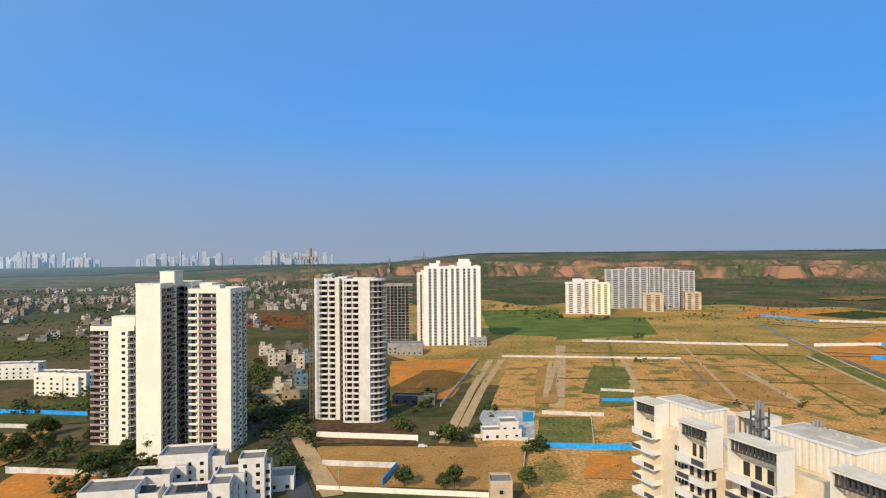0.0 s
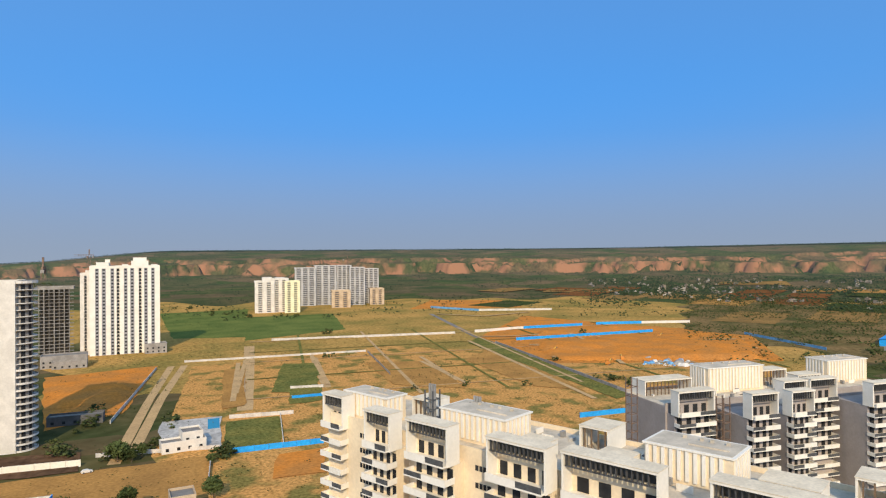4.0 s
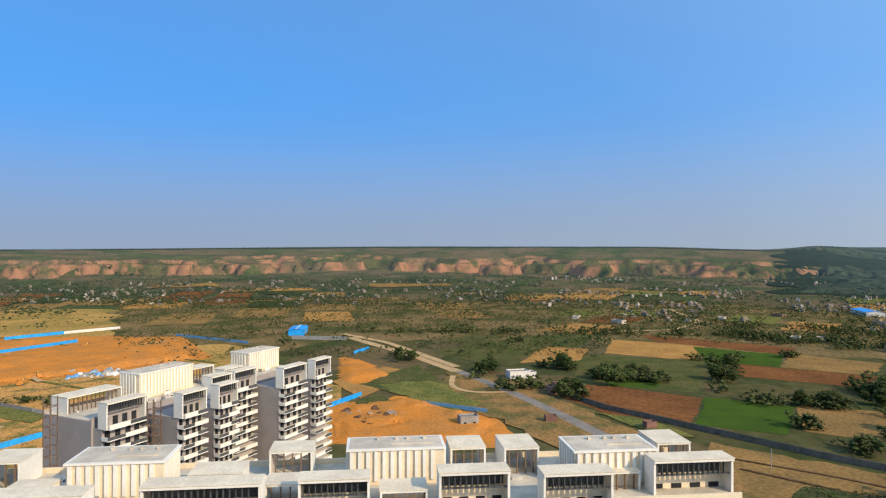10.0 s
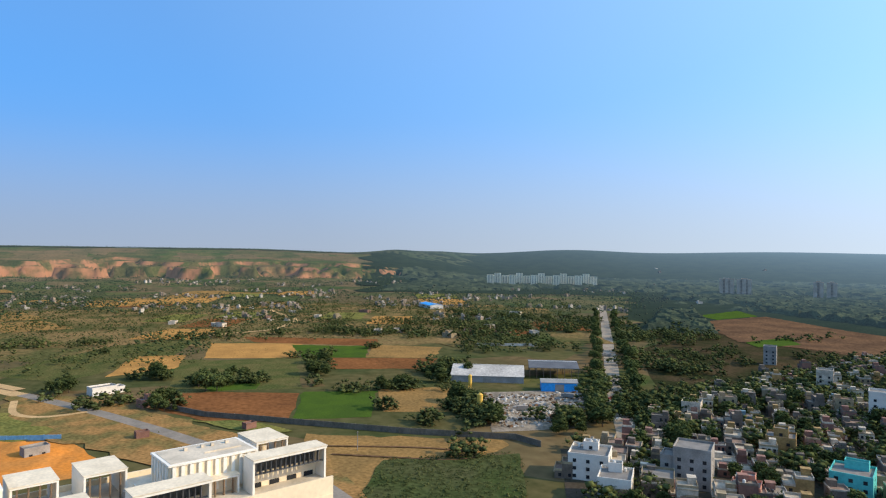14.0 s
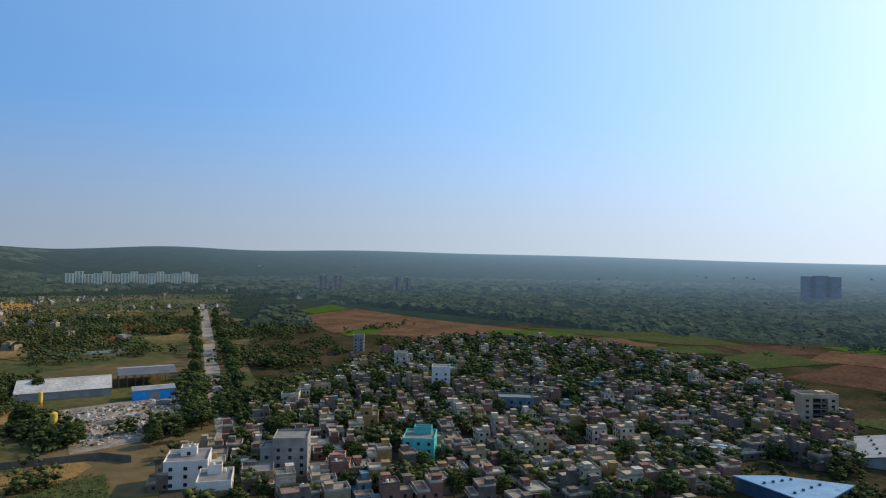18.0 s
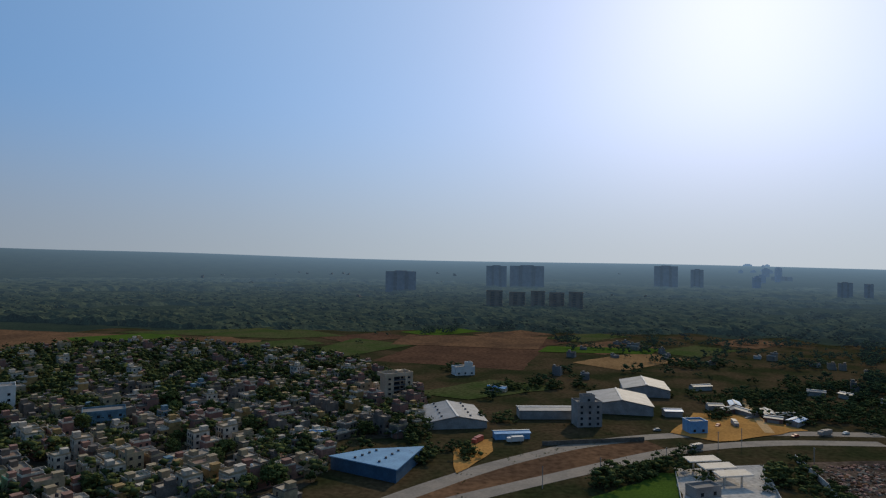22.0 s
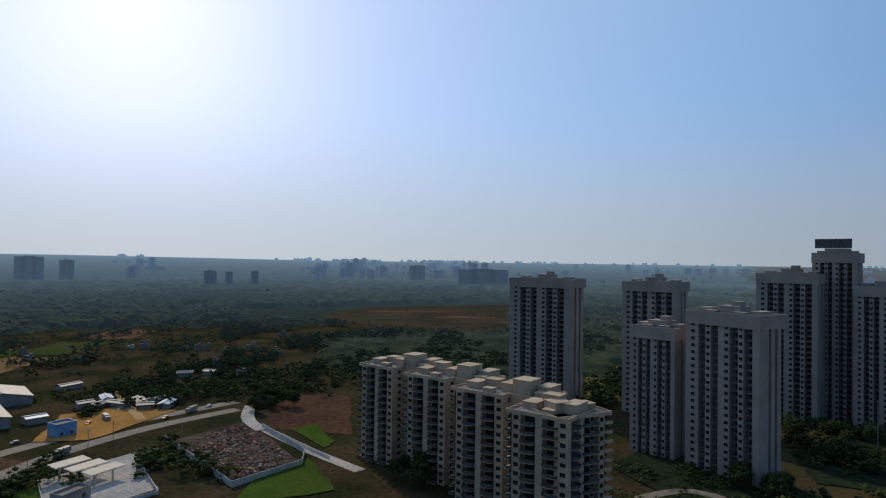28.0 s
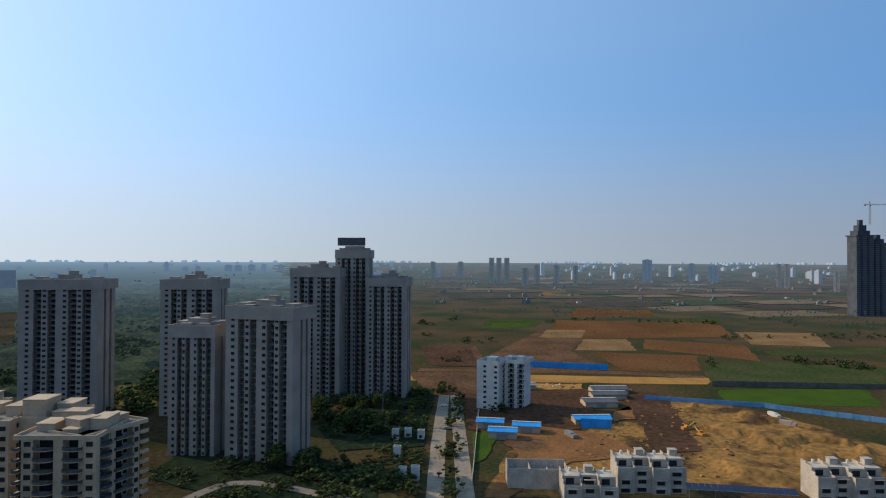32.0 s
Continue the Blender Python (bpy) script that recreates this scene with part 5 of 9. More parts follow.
FAR_LEAF = painted_haze(mat("far_trees", (0.060, 0.082, 0.032), (0.034, 0.052, 0.022), 0.05, 0.8, 0.6, 0.4, 0.2, spec=0.0))
PLATEAU = painted_haze(mat("plateau_scrub", (0.046, 0.062, 0.030), (0.064, 0.068, 0.036), 0.006, 0.95, 0.05, 0.3, 0.1, spec=0.0))
FAR_FARM = painted_haze(mat("farmland", (0.038, 0.046, 0.018), (0.098, 0.062, 0.030), 0.012, 0.95, 0.4, 0.3, 0.3, spec=0.0), 0.5)
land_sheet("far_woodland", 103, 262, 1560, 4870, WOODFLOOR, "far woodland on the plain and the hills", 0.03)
land_sheet("distant_plateau", -42, 112, 2900, 4870, PLATEAU, "dark scrub of the far plateau", 0.02)
# pasture colour lowered to stand in for plants seen against the sun
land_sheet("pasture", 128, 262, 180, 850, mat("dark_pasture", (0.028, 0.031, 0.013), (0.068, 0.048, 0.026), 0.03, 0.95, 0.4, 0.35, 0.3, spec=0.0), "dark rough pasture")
land_sheet("farmland", 256, 318, 240, 4870, FAR_FARM, "brown and green farmland with painted distance haze", 0.04)
land_sheet("scrubland", 48, 112, 640, 1200, SCRUBLAND, "dry scrub with bushes and bare spots")


def scatter(name, count, region, seed, size, m, label, keep=None, clumps=4, leaves=0, flat=1.0, spots=()):
    """Many small trees or bushes as one object, each an uneven heap of leaf clumps."""
    rnd = random.Random(seed)
    shapes = []
    for k in range(6):
        me = crown_mesh("t", 50 + k, 0.5, 1.0, clumps, leaves)
        co = np.empty(len(me.vertices) * 3)
        me.vertices.foreach_get("co", co)
        shapes.append((co.reshape(-1, 3), np.array([tuple(p.vertices) for p in me.polygons])))
        bpy.data.meshes.remove(me)
    vs, fs, n = [], [], 0
    a0, a1, r0, r1 = region
    for k in range(len(spots) or count):
        a, r = rnd.uniform(a0, a1), math.sqrt(rnd.uniform(r0 * r0, r1 * r1))
        x, y = spots[k] if spots else polar(a, r)
        if keep and not keep(x, y):
            continue
        co, f = shapes[rnd.randrange(6)]
        s = size * rnd.uniform(0.55, 1.45)
        t = rnd.uniform(0, 6.28)
        R = np.array([[math.cos(t), -math.sin(t), 0], [math.sin(t), math.cos(t), 0], [0, 0, 1]])
        vs.append(co @ R.T * s * np.array([1.25, 1.25, flat]) + np.array([x, y, height(x, y) - 0.28 * s * flat]))
        fs.append(f + n)
        n += len(co)
    v, f = np.concatenate(vs), np.concatenate(fs)
    me = bpy.data.meshes.new(name)
    me.vertices.add(len(v))
    me.vertices.foreach_set("co", v.ravel())
    me.loops.add(f.size)
    me.loops.foreach_set("vertex_index", f.ravel().astype(np.int32))
    me.polygons.add(len(f))
    me.polygons.foreach_set("loop_start", np.arange(0, f.size, 3, dtype=np.int32))
    me.update(calc_edges=True)
    me.materials.append(m)
    return tagged(new(name, me), label, "trees", kind="stuff")


VILLAGE = [(263.3, -154.9), (203.0, -122.0), (129.8, -197.9), (65.3, -228.5), (56.8, -259.0), (57.4, -317.9), (16.8, -326.5), (23.3, -414.4), (70.0, -521.2), (125.2, -600.0), (172.4, -598.0), (302.7, -651.7), (413.1, -571.9), (372.7, -394.9), (323.3, -267.8), (263.1, -196.1)]
CLEARED = [             # plots on which nothing grows or stands
    [(550.5, -206.2), (532.3, -338.8), (285.1, -186.3), (294.2, -130.9)],
    [(694.9, 0.0), (662.1, -260.9), (317.2, -116.0), (387.8, 12.7)],
    [(269.1, -171.6), (890.8, -581.2), (887.6, -613.0), (264.1, -201.8)],
    [(916.3, -797.5), (845.0, -893.4), (161.0, -764.0), (363.7, -667.2), (473.5, -467.1)],
    [(165.4, -542.3), (65.6, -763.7), (-116.4, -770.1), (-90.6, -539.8), (26.6, -398.6)],
    [(-31.1, -358.0), (-38.8, -449.2), (-196.6, -531.1), (-133.2, -359.6)],
    [(29.7, -364.7), (27.0, -436.9), (-19.7, -418.9), (-16.6, -346.4)],
    [(4.2, -252.7), (-108.3, -347.3), (-243.0, -369.4), (-184.8, -186.7), (-157.1, -186.1)],
    [(-112.2, -339.0), (-138.4, -419.0), (-193.8, -419.3), (-167.7, -331.1)],
    [(-195.2, -272.4), (-263.2, -362.0), (-304.4, -317.4), (-191.1, -198.5)],
    [(-738.5, -887.9), (-845.5, -885.1), (-1134.0, -742.3), (-647.1, -423.1), (-554.3, -531.0)],
]


def free(x, y):
    return not any(inside(x, y, p) for p in CLEARED)


def gaps(s, cut):
    return lambda x, y: noise.noise((x / s, y / s, 1.5)) > cut and free(x, y)


# wood leaves also carry painted distance haze as glow
WOOD_LEAF = painted_haze(mat("wood_leaves", (0.060, 0.072, 0.038), (0.034, 0.043, 0.025), 0.03, 0.85, 0.35, 0.45, 0.4, spec=0.0), 1.15)


def canopy(name, a0, a1, r0, r1, step, m, label, cut, tall):
    """The closed roof of a wood: one uneven leafy sheet at the height of the tree tops, with clearings."""
    na, nr = int(radians(a1 - a0) * (r0 + r1) / 2 / step), int((r1 - r0) / step)
    rnd = random.Random(int(r0))
    vs, fs = [], []
    for j in range(nr + 1):
        for i in range(na + 1):
            x, y = polar(a0 + (a1 - a0) * (i + rnd.uniform(-0.35, 0.35)) / na, r0 + (r1 - r0) * (j + rnd.uniform(-0.35, 0.35)) / nr)
            rim_ = min(1.0, i / 8, (na - i) / 8, j / 14)
            c = sst(cut, cut + 0.16, noise.noise((x / 260, y / 260, 1.5)) + 0.3 * noise.noise((x / 45, y / 45, 6.1)) + 0.9 * (rim_ - 1)) * free(x, y) * (0.35 + 0.65 * rim_) * min(1, j / 2)
            vs.append((x, y, height(x, y) - 1 + c * tall * (0.72 + 0.5 * noise.noise((x / 17, y / 17, 2.2)) + 0.4 * rnd.random())))
    for j in range(nr):
        for i in range(na):
            n = j * (na + 1) + i
            fs.append((n + na + 1, n + na + 2, n + 1, n))
    me = bpy.data.meshes.new(name)
    me.from_pydata(vs, [], fs)
    me.materials.append(m)
    return tagged(new(name, me), label, "trees", kind="stuff")


canopy("woodland", 126, 262, 800, 1620, 8.0, WOOD_LEAF, "dense dark green woodland", -0.40, 9.5)
canopy("woodland", 217, 250, 440, 830, 6.0, WOOD_LEAF, "dark wood reaching down to the highway", -0.30, 5.0)
canopy("woodland", 104, 262, 1600, 2500, 16.0, WOOD_LEAF, "dense woodland far off and on the hills", -0.35, 13)
scatter("wood_trees", 4600, (127, 262, 820, 1560), 1, 12, WOOD_LEAF, "tall trees standing out of the woodland", gaps(260, -0.38), clumps=3)
scatter("wood_trees", 2600, (108, 262, 1580, 2420), 2, 15, WOOD_LEAF, "tall trees of the far woods", gaps(400, -0.35), clumps=2)
scatter("scrub_bushes", 9500, (48, 122, 560, 1250), 3, 5.0, SCRUB, "bushes and small trees of the scrubland", gaps(120, -0.35), clumps=3)
scatter("farm_trees", 6500, (40, 127, 1100, 2300), 4, 8.5, FAR_LEAF, "scattered trees among fields and hamlets", gaps(160, -0.1), clumps=3)
scatter("plain_weeds", 4200, (-2, 62, 250, 640), 49, 1.5, SCRUB, "weeds growing in patches over dry plots", lambda x, y: noise.noise((x / 26, y / 26, 7.7)) > 0.08, clumps=3)
scatter("plain_bushes", 1500, (-8, 60, 260, 1100), 5, 2.2, SCRUB, "low bushes dotted over dry grass", gaps(120, 0.0))
scatter("town_trees", 3200, (-36, -4, 620, 2100), 6, 9, LEAF_STUFF, "trees among the houses of a town", gaps(140, -0.15), clumps=3)
scatter("farm_trees", 8000, (255, 316, 1000, 3200), 7, 9.5, FAR_LEAF, "trees along the edges of fields", gaps(130, 0.1), clumps=2)
scatter("field_trees", 700, (258, 316, 520, 1700), 41, 5.0, FAR_LEAF, "single trees and bushes on field bunds", lambda x, y: abs(noise.noise((x / 90, y / 90, 5.5))) < 0.05)
scatter("field_trees", 420, (224, 239, 780, 1330), 42, 7.5, WOOD_LEAF, "trees standing on brown fields beyond the woodland", lambda x, y: noise.noise((x / 60, y / 60, 5.5)) > 0.12 and not free(x, y), clumps=3)
scatter("grove", 2600, (98, 150, 330, 900), 9, 8, LEAF_STUFF, "trees and thickets round the avenue", lambda x, y: noise.noise((x / 70, y / 70, 8)) > 0.0 and not inside(x, y, VILLAGE) and free(x, y), clumps=9, leaves=9)
scatter("thickets", 3000, (212, 258, 360, 860), 10, 8.5, FAR_LEAF, "dark thickets beyond the highway", lambda x, y: noise.noise((x / 70, y / 70, 8)) > 0.0 and free(x, y), clumps=9, leaves=9)
scatter("thickets", 1300, (170, 216, 400, 860), 23, 7.5, FAR_LEAF, "dark trees among roadside plots", lambda x, y: noise.noise((x / 50, y / 50, 8)) > 0.05 and free(x, y), clumps=8, leaves=7)
scatter("plain_trees", 3000, (-8, 50, 850, 2300), 19, 7, FAR_LEAF, "thorn trees dotted over the plain", gaps(150, -0.15), clumps=3)
scatter("plain_trees", 1500, (52, 122, 520, 1300), 47, 8.5, LEAF_STUFF, "dark round trees scattered over the scrub", gaps(70, 0.05), clumps=4, leaves=3)
scatter("plateau_trees", 6500, (-20, 112, 2150, 3500), 8, 9, FAR_LEAF, "thorn trees on the plateau", gaps(200, -0.3), clumps=2, flat=0.7)

# ---------------------------------------------------------------- houses
# wall tones lowered: part of the shade on these walls is in the colour
PAINTS = [mat("house_paint_" + n, c, tuple(v * 0.66 for v in c), 0.35, 0.88, 1.6, 0.18, 0.08) for n, c in (
    ("white", (0.58, 0.49, 0.37)), ("grey", (0.19, 0.16, 0.125)), ("cream", (0.38, 0.29, 0.17)), ("pink", (0.31, 0.165, 0.115)), ("blue", (0.13, 0.22, 0.26)),
    ("ochre", (0.35, 0.22, 0.08)), ("bare", (0.18, 0.14, 0.105)), ("lilac", (0.21, 0.165, 0.15)))] + [BRICK]


def house_rows(rnd, w, d, fl):
    """Boxes of a flat-roofed village house by part: storeys with a set-back top floor, parapets, balconies, sunshades, roofs, stair room, windows by side."""
    back = fl > 1 and rnd.random() < 0.6
    h = (fl - 1 if back else fl) * 3.0
    y1 = -d / 2 + d * rnd.uniform(0.3, 0.5)
    p = rnd.uniform(0.5, 1.0)
    body = [(-w / 2, w / 2, -d / 2, d / 2, 0, h)]
    roof = [(-w / 2 + 0.2, w / 2 - 0.2, -d / 2 + 0.2, (y1 if back else d / 2) - 0.2, h, h + 0.06)]

    def upstand(xa, xb, ya, yb, z):
        return [(xa, xb, ya, ya + 0.18, z, z + p), (xa, xb, yb - 0.18, yb, z, z + p), (xa, xa + 0.18, ya + 0.18, yb - 0.18, z, z + p * 0.9), (xb - 0.18, xb, ya + 0.18, yb - 0.18, z, z + p * 0.9)]

    edge = upstand(-w / 2, w / 2, -d / 2, y1 if back else d / 2, h)
    top = h
    if back:
        xa = -w / 2 + (w * 0.25 if rnd.random() < 0.4 else 0)
        body.append((xa, w / 2, y1, d / 2, h, h + 3.0))
        roof.append((xa + 0.2, w / 2 - 0.2, y1 + 0.2, d / 2 - 0.2, h + 3.0, h + 3.06))
        edge += upstand(xa, w / 2, y1, d / 2, h + 3.0)
        top = h + 3.0
    balcony = []
    for k in range(1, int(h / 3)):
        a = rnd.choice((-0.5, -0.1))
        balcony.append([(w * a, w * (a + 0.6), -d / 2 - 1.1, -d / 2, k * 3.0 - 0.15, k * 3.0), (w * a, w * (a + 0.6), -d / 2 - 1.1, -d / 2 - 1.0, k * 3.0, k * 3.0 + 0.9)])
    shade = [(-w / 2, w / 2, -d / 2 - 0.5, -d / 2, k * 3.0 + 2.45, k * 3.0 + 2.55) for k in range(int(h / 3))]
    sx, sy = rnd.choice((-1, 1)) * (w / 2 - 1.8), d / 2 - 2.0
    stair = [(sx - 1.4, sx + 1.4, sy - 1.6, sy + 1.6, top + 0.06, top + 2.4), (sx - 1.6, sx + 1.6, sy - 1.8, sy + 1.8, top + 2.4, top + 2.52)]
    front, rest = [], []
    for k in range(int(h / 3)):
        front += [(w * f - 0.55, w * f + 0.55, -d / 2 - 0.05, -d / 2, k * 3 + (0.1 if f > 0.2 else 0.9), k * 3 + 2.25) for f in (-0.3, 0.02, 0.32)]
        rest += [(sg * w / 2 - (0.05 if sg < 0 else 0), sg * w / 2 + (0.05 if sg > 0 else 0), q - 0.6, q + 0.6, k * 3 + 0.9, k * 3 + 2.2) for sg in (-1, 1) for q in (-d * 0.25, d * 0.22)]
        rest += [(w * f - 0.6, w * f + 0.6, d / 2, d / 2 + 0.05, k * 3 + 0.9, k * 3 + 2.2) for f in (-0.25, 0.25)]
    if back:
        front += [(w * f - 0.5, w * f + 0.5, y1 - 0.05, y1, h + 0.1, h + 2.2) for f in (0.05, 0.32)]
    return body, edge, balcony, shade, roof, stair, front, rest, (-sx, sy, top)


def tank_mesh(m):
    bm = bmesh.new()
    bmesh.ops.create_cone(bm, cap_ends=True, segments=10, radius1=0.6, radius2=0.6, depth=1.1, matrix=Matrix.Translation((0, 0, 0.75)))
    bmesh.ops.create_cone(bm, cap_ends=True, segments=10, radius1=0.6, radius2=0.2, depth=0.25, matrix=Matrix.Translation((0, 0, 1.42)))
    me = bpy.data.meshes.new("water_tank")
    bm.to_mesh(me)
    me.materials.append(m)
    return me


def upstand_ring(name, rows, m):
    """One closed parapet round the roof that four upstand boxes enclose."""
    (xa, xb, ya, _, z, top), yb = rows[0], rows[1][3]
    me = ring(name, xb - xa, yb - ya, 0.18, z, top, m)
    me.transform(Matrix.Translation(((xa + xb) / 2, (ya + yb) / 2, 0)))
    return me


TANKS = [tank_mesh(TANK), tank_mesh(WHITE)]
NAMES = ["white", "grey", "cream", "dull pink", "pale blue", "ochre", "bare plaster", "lilac", "red brick"]
TEMPLATES = []
# roof tones raised: part of the sun on the flat roofs is in the colour
ROOFS = [mat("lime_roof", (0.48, 0.39, 0.28), (0.34, 0.275, 0.20), 0.3, 0.9, 1.5, 0.2, 0.1), mat("cement_roof", (0.30, 0.24, 0.175), (0.21, 0.168, 0.124), 0.3, 0.9, 1.5, 0.2, 0.1), mat("brick_dust_roof", (0.26, 0.165, 0.115), (0.18, 0.12, 0.085), 0.3, 0.9, 1.5, 0.2, 0.1)]
for i in range(30):
    rnd = random.Random(300 + i)
    w, d, fl = rnd.uniform(6, 10), rnd.uniform(7, 11.5), rnd.choice((1, 2, 2, 2, 3, 3))
    c = [0, 6, 8, 1, 5, 2, 3, 6, 4, 0, 5, 1, 8, 2, 7, 0, 6, 3, 2, 8, 6, 0, 2, 1, 5, 6, 8, 2, 3, 6][i]
    trim_ = (0, 2, 0, 6)[i % 4]             # bands and parapets are often painted apart
    rows = house_rows(rnd, w, d, fl)
    body, edge, balcony, shade, roof, stair, front, rest, tk = rows
    parts = [(n, upstand_ring(n, edge[4 * q:4 * q + 4], PAINTS[trim_])) for q, n in enumerate(("parapet", "upper_parapet")) if len(edge) > 4 * q] + [("sunshade", boxes("sunshade", shade, [PAINTS[trim_]])), ("roof", boxes("roof", roof, [ROOFS[i % 3]])), ("stair_room", boxes("stair_room", stair, [PAINTS[c]])), ("side_windows", boxes("side_windows", rest, [GLASS]))]
    parts += [("balcony", boxes("balcony", b, [PAINTS[trim_]])) for b in balcony]
    parts += [("window", boxes("window", [r], [GLASS])) for r in front[:4]]
    TEMPLATES.append((NAMES[c], fl, boxes("house", body, [PAINTS[c]]), parts, tk, (PAINTS[c], PAINTS[trim_], rows), d))


ANNEX = [boxes("annex", [(-2.2, 2.6, -1.6, 1.8, 0, 2.8 + i * 1.2), (-2.4, 2.8, -1.6, 2.0, 2.8 + i * 1.2, 2.95 + i * 1.2, 1)], [PAINTS[(6, 8, 1)[i]], ROOFTOP]) for i in range(3)]


def house(x, y, heading, k):
    name, fl, body, parts, tk, _, d = TEMPLATES[k]
    ob = thing("village_house", body, x, y, heading, "%s %s-storey village house with a flat roof" % (name, ("one", "two", "three")[fl - 1]), "house", "village houses")
    for n, me in parts:
        put(n, me, ob)
    if k % 2:
        put("annex", ANNEX[k % 3], ob, (0, d / 2 + 1.6, 0))
    if k % 3:
        put("water_tank", TANKS[k % 2], ob, tk)
    return ob


# far copies of the house paints, with haze painted in as glow
FAR_PAINTS = [painted_haze(mat("far_house_" + n, c, tuple(v * 0.7 for v in c), 0.1, 0.9, 1.0, 0.15, 0.0), 0.4) for n, c in (("white", (0.50, 0.44, 0.36)), ("tan", (0.27, 0.21, 0.15)), ("grey", (0.2, 0.18, 0.155)))]


def houses_stuff(name, spots, label, small=1.0, distant=False):
    """Far houses joined into one object: (x, y, heading, template)."""
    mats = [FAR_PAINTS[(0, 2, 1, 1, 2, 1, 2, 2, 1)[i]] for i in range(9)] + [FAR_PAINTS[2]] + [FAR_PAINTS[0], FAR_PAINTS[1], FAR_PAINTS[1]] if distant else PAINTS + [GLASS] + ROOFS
    vs, fs, mi, n = [], [], [], 0
    quads = np.array([(3, 2, 1, 0), (4, 5, 6, 7), (0, 1, 5, 4), (1, 2, 6, 5), (2, 3, 7, 6), (3, 0, 4, 7)])
    for x, y, hd, k in spots:
        paint, trim_, (body, edge, balcony, shade, roof, stair, front, rest, _) = TEMPLATES[k][5]
        near = math.hypot(x, y) < 620
        rows = [(r, PAINTS.index(paint)) for r in body + stair[:1]] + [(r, PAINTS.index(trim_)) for r in edge + (sum(balcony, []) if near else [])] + [(r, len(PAINTS)) for r in (front + rest if near else front[-3:])] + [(r, len(PAINTS) + 1 + k % 3) for r in roof]
        c, s, z = math.cos(radians(hd)), math.sin(radians(hd)), height(x, y)
        for r, m in rows:
            x0, x1, y0, y1, z0, z1 = (v * small for v in r)
            for vx, vy, vz in ((x0, y0, z0), (x1, y0, z0), (x1, y1, z0), (x0, y1, z0), (x0, y0, z1), (x1, y0, z1), (x1, y1, z1), (x0, y1, z1)):
                vs.append((x + vx * c - vy * s, y + vx * s + vy * c, z + vz))
            fs += (quads + n).tolist()
            mi += [m] * 6
            n += 8
    me = bpy.data.meshes.new(name)
    me.from_pydata(vs, [], fs)
    me.polygons.foreach_set("material_index", mi)
    for m in mats:
        me.materials.append(m)
    return tagged(new(name, me), label, "houses", kind="stuff")


patch("village_ground", VILLAGE, mat("village_earth", (0.075, 0.058, 0.042), (0.05, 0.048, 0.03), 0.05, 0.95, 0.6, 0.25, 0.3, spec=0.0), "trodden earth lanes of a village")
rnd = random.Random(77)
LOTS = []
for i in range(-70, 70):
    for j in range(-70, 70):
        u, v = i * 10.2 + (i // 6) * 3 + rnd.uniform(-1.6, 1.6), j * 11.4 + (j // 4) * 3.5 + rnd.uniform(-1.8, 1.8)
        a = radians(-38 + 8 * noise.noise((i * 0.05, j * 0.05, 0)))
        x, y = 330 + u * math.cos(a) - v * math.sin(a), -330 + u * math.sin(a) + v * math.cos(a)
        if inside(x, y, VILLAGE):
            LOTS.append((math.hypot(x, y), x, y, math.degrees(a) + rnd.choice((0, 0, 90, 180, -90)) + rnd.uniform(-4, 4), rnd.randrange(30), rnd.random()))
LOTS.sort()
LANDMARKS = [(39.5, -415.1), (177.2, -231.1), (208.9, -183.0), (213.1, -144.2), (249.8, -347.7), (223.5, -245.9)]
FREE_LOTS = [l for l in LOTS if all(math.hypot(l[1] - p[0], l[2] - p[1]) > 13 for p in LANDMARKS)]
built, grown, far = 0, 0, []
for r, x, y, hd, k, q in FREE_LOTS:
    if q < 0.17 + 0.42 * sst(330, 560, r):      # fewer houses and more trees towards the far edge
        if grown < 75:
            tree(x, y, rnd.uniform(0.75, 1.15), label="leafy tree among village houses", group="village trees")
            grown += 1
    elif built < 50:
        house(x, y, hd, k)
        built += 1
    else:
        far.append((x, y, hd, k))
houses_stuff("village_houses", far, "tightly packed flat-roofed village houses")
scatter("village_trees", 5200, (121, 186, 230, 720), 21, 9.5, LEAF_STUFF, "trees between the village houses", lambda x, y: inside(x, y, VILLAGE) and noise.noise((x / 32, y / 32, 3)) > 0.06 - 0.3 * sst(320, 560, math.hypot(x, y)), clumps=8, leaves=8)


def hamlet(a0, a1, r0, r1, count, seed, label, cut=0.0, small=1.0, kinds=(0, 4, 9, 15, 18, 21, 24, 27, 5, 6, 1, 11)):
    rnd = random.Random(seed)
    spots = []
    while len(spots) < count:
        x, y = polar(rnd.uniform(a0, a1), math.sqrt(rnd.uniform(r0 * r0, r1 * r1)))
        if noise.noise((x / 150, y / 150, seed)) > cut and free(x, y):
            spots.append((x, y, rnd.uniform(0, 360), rnd.choice(kinds)))
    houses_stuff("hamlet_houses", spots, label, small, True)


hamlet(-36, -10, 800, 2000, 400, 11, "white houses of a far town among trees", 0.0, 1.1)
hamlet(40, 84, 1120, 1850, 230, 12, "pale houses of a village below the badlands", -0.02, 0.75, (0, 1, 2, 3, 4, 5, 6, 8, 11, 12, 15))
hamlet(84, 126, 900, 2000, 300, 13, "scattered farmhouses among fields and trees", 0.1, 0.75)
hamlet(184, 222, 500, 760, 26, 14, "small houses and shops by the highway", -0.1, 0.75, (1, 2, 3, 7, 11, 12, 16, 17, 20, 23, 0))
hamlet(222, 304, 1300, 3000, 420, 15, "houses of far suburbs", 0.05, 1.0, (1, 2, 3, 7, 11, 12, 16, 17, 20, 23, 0))
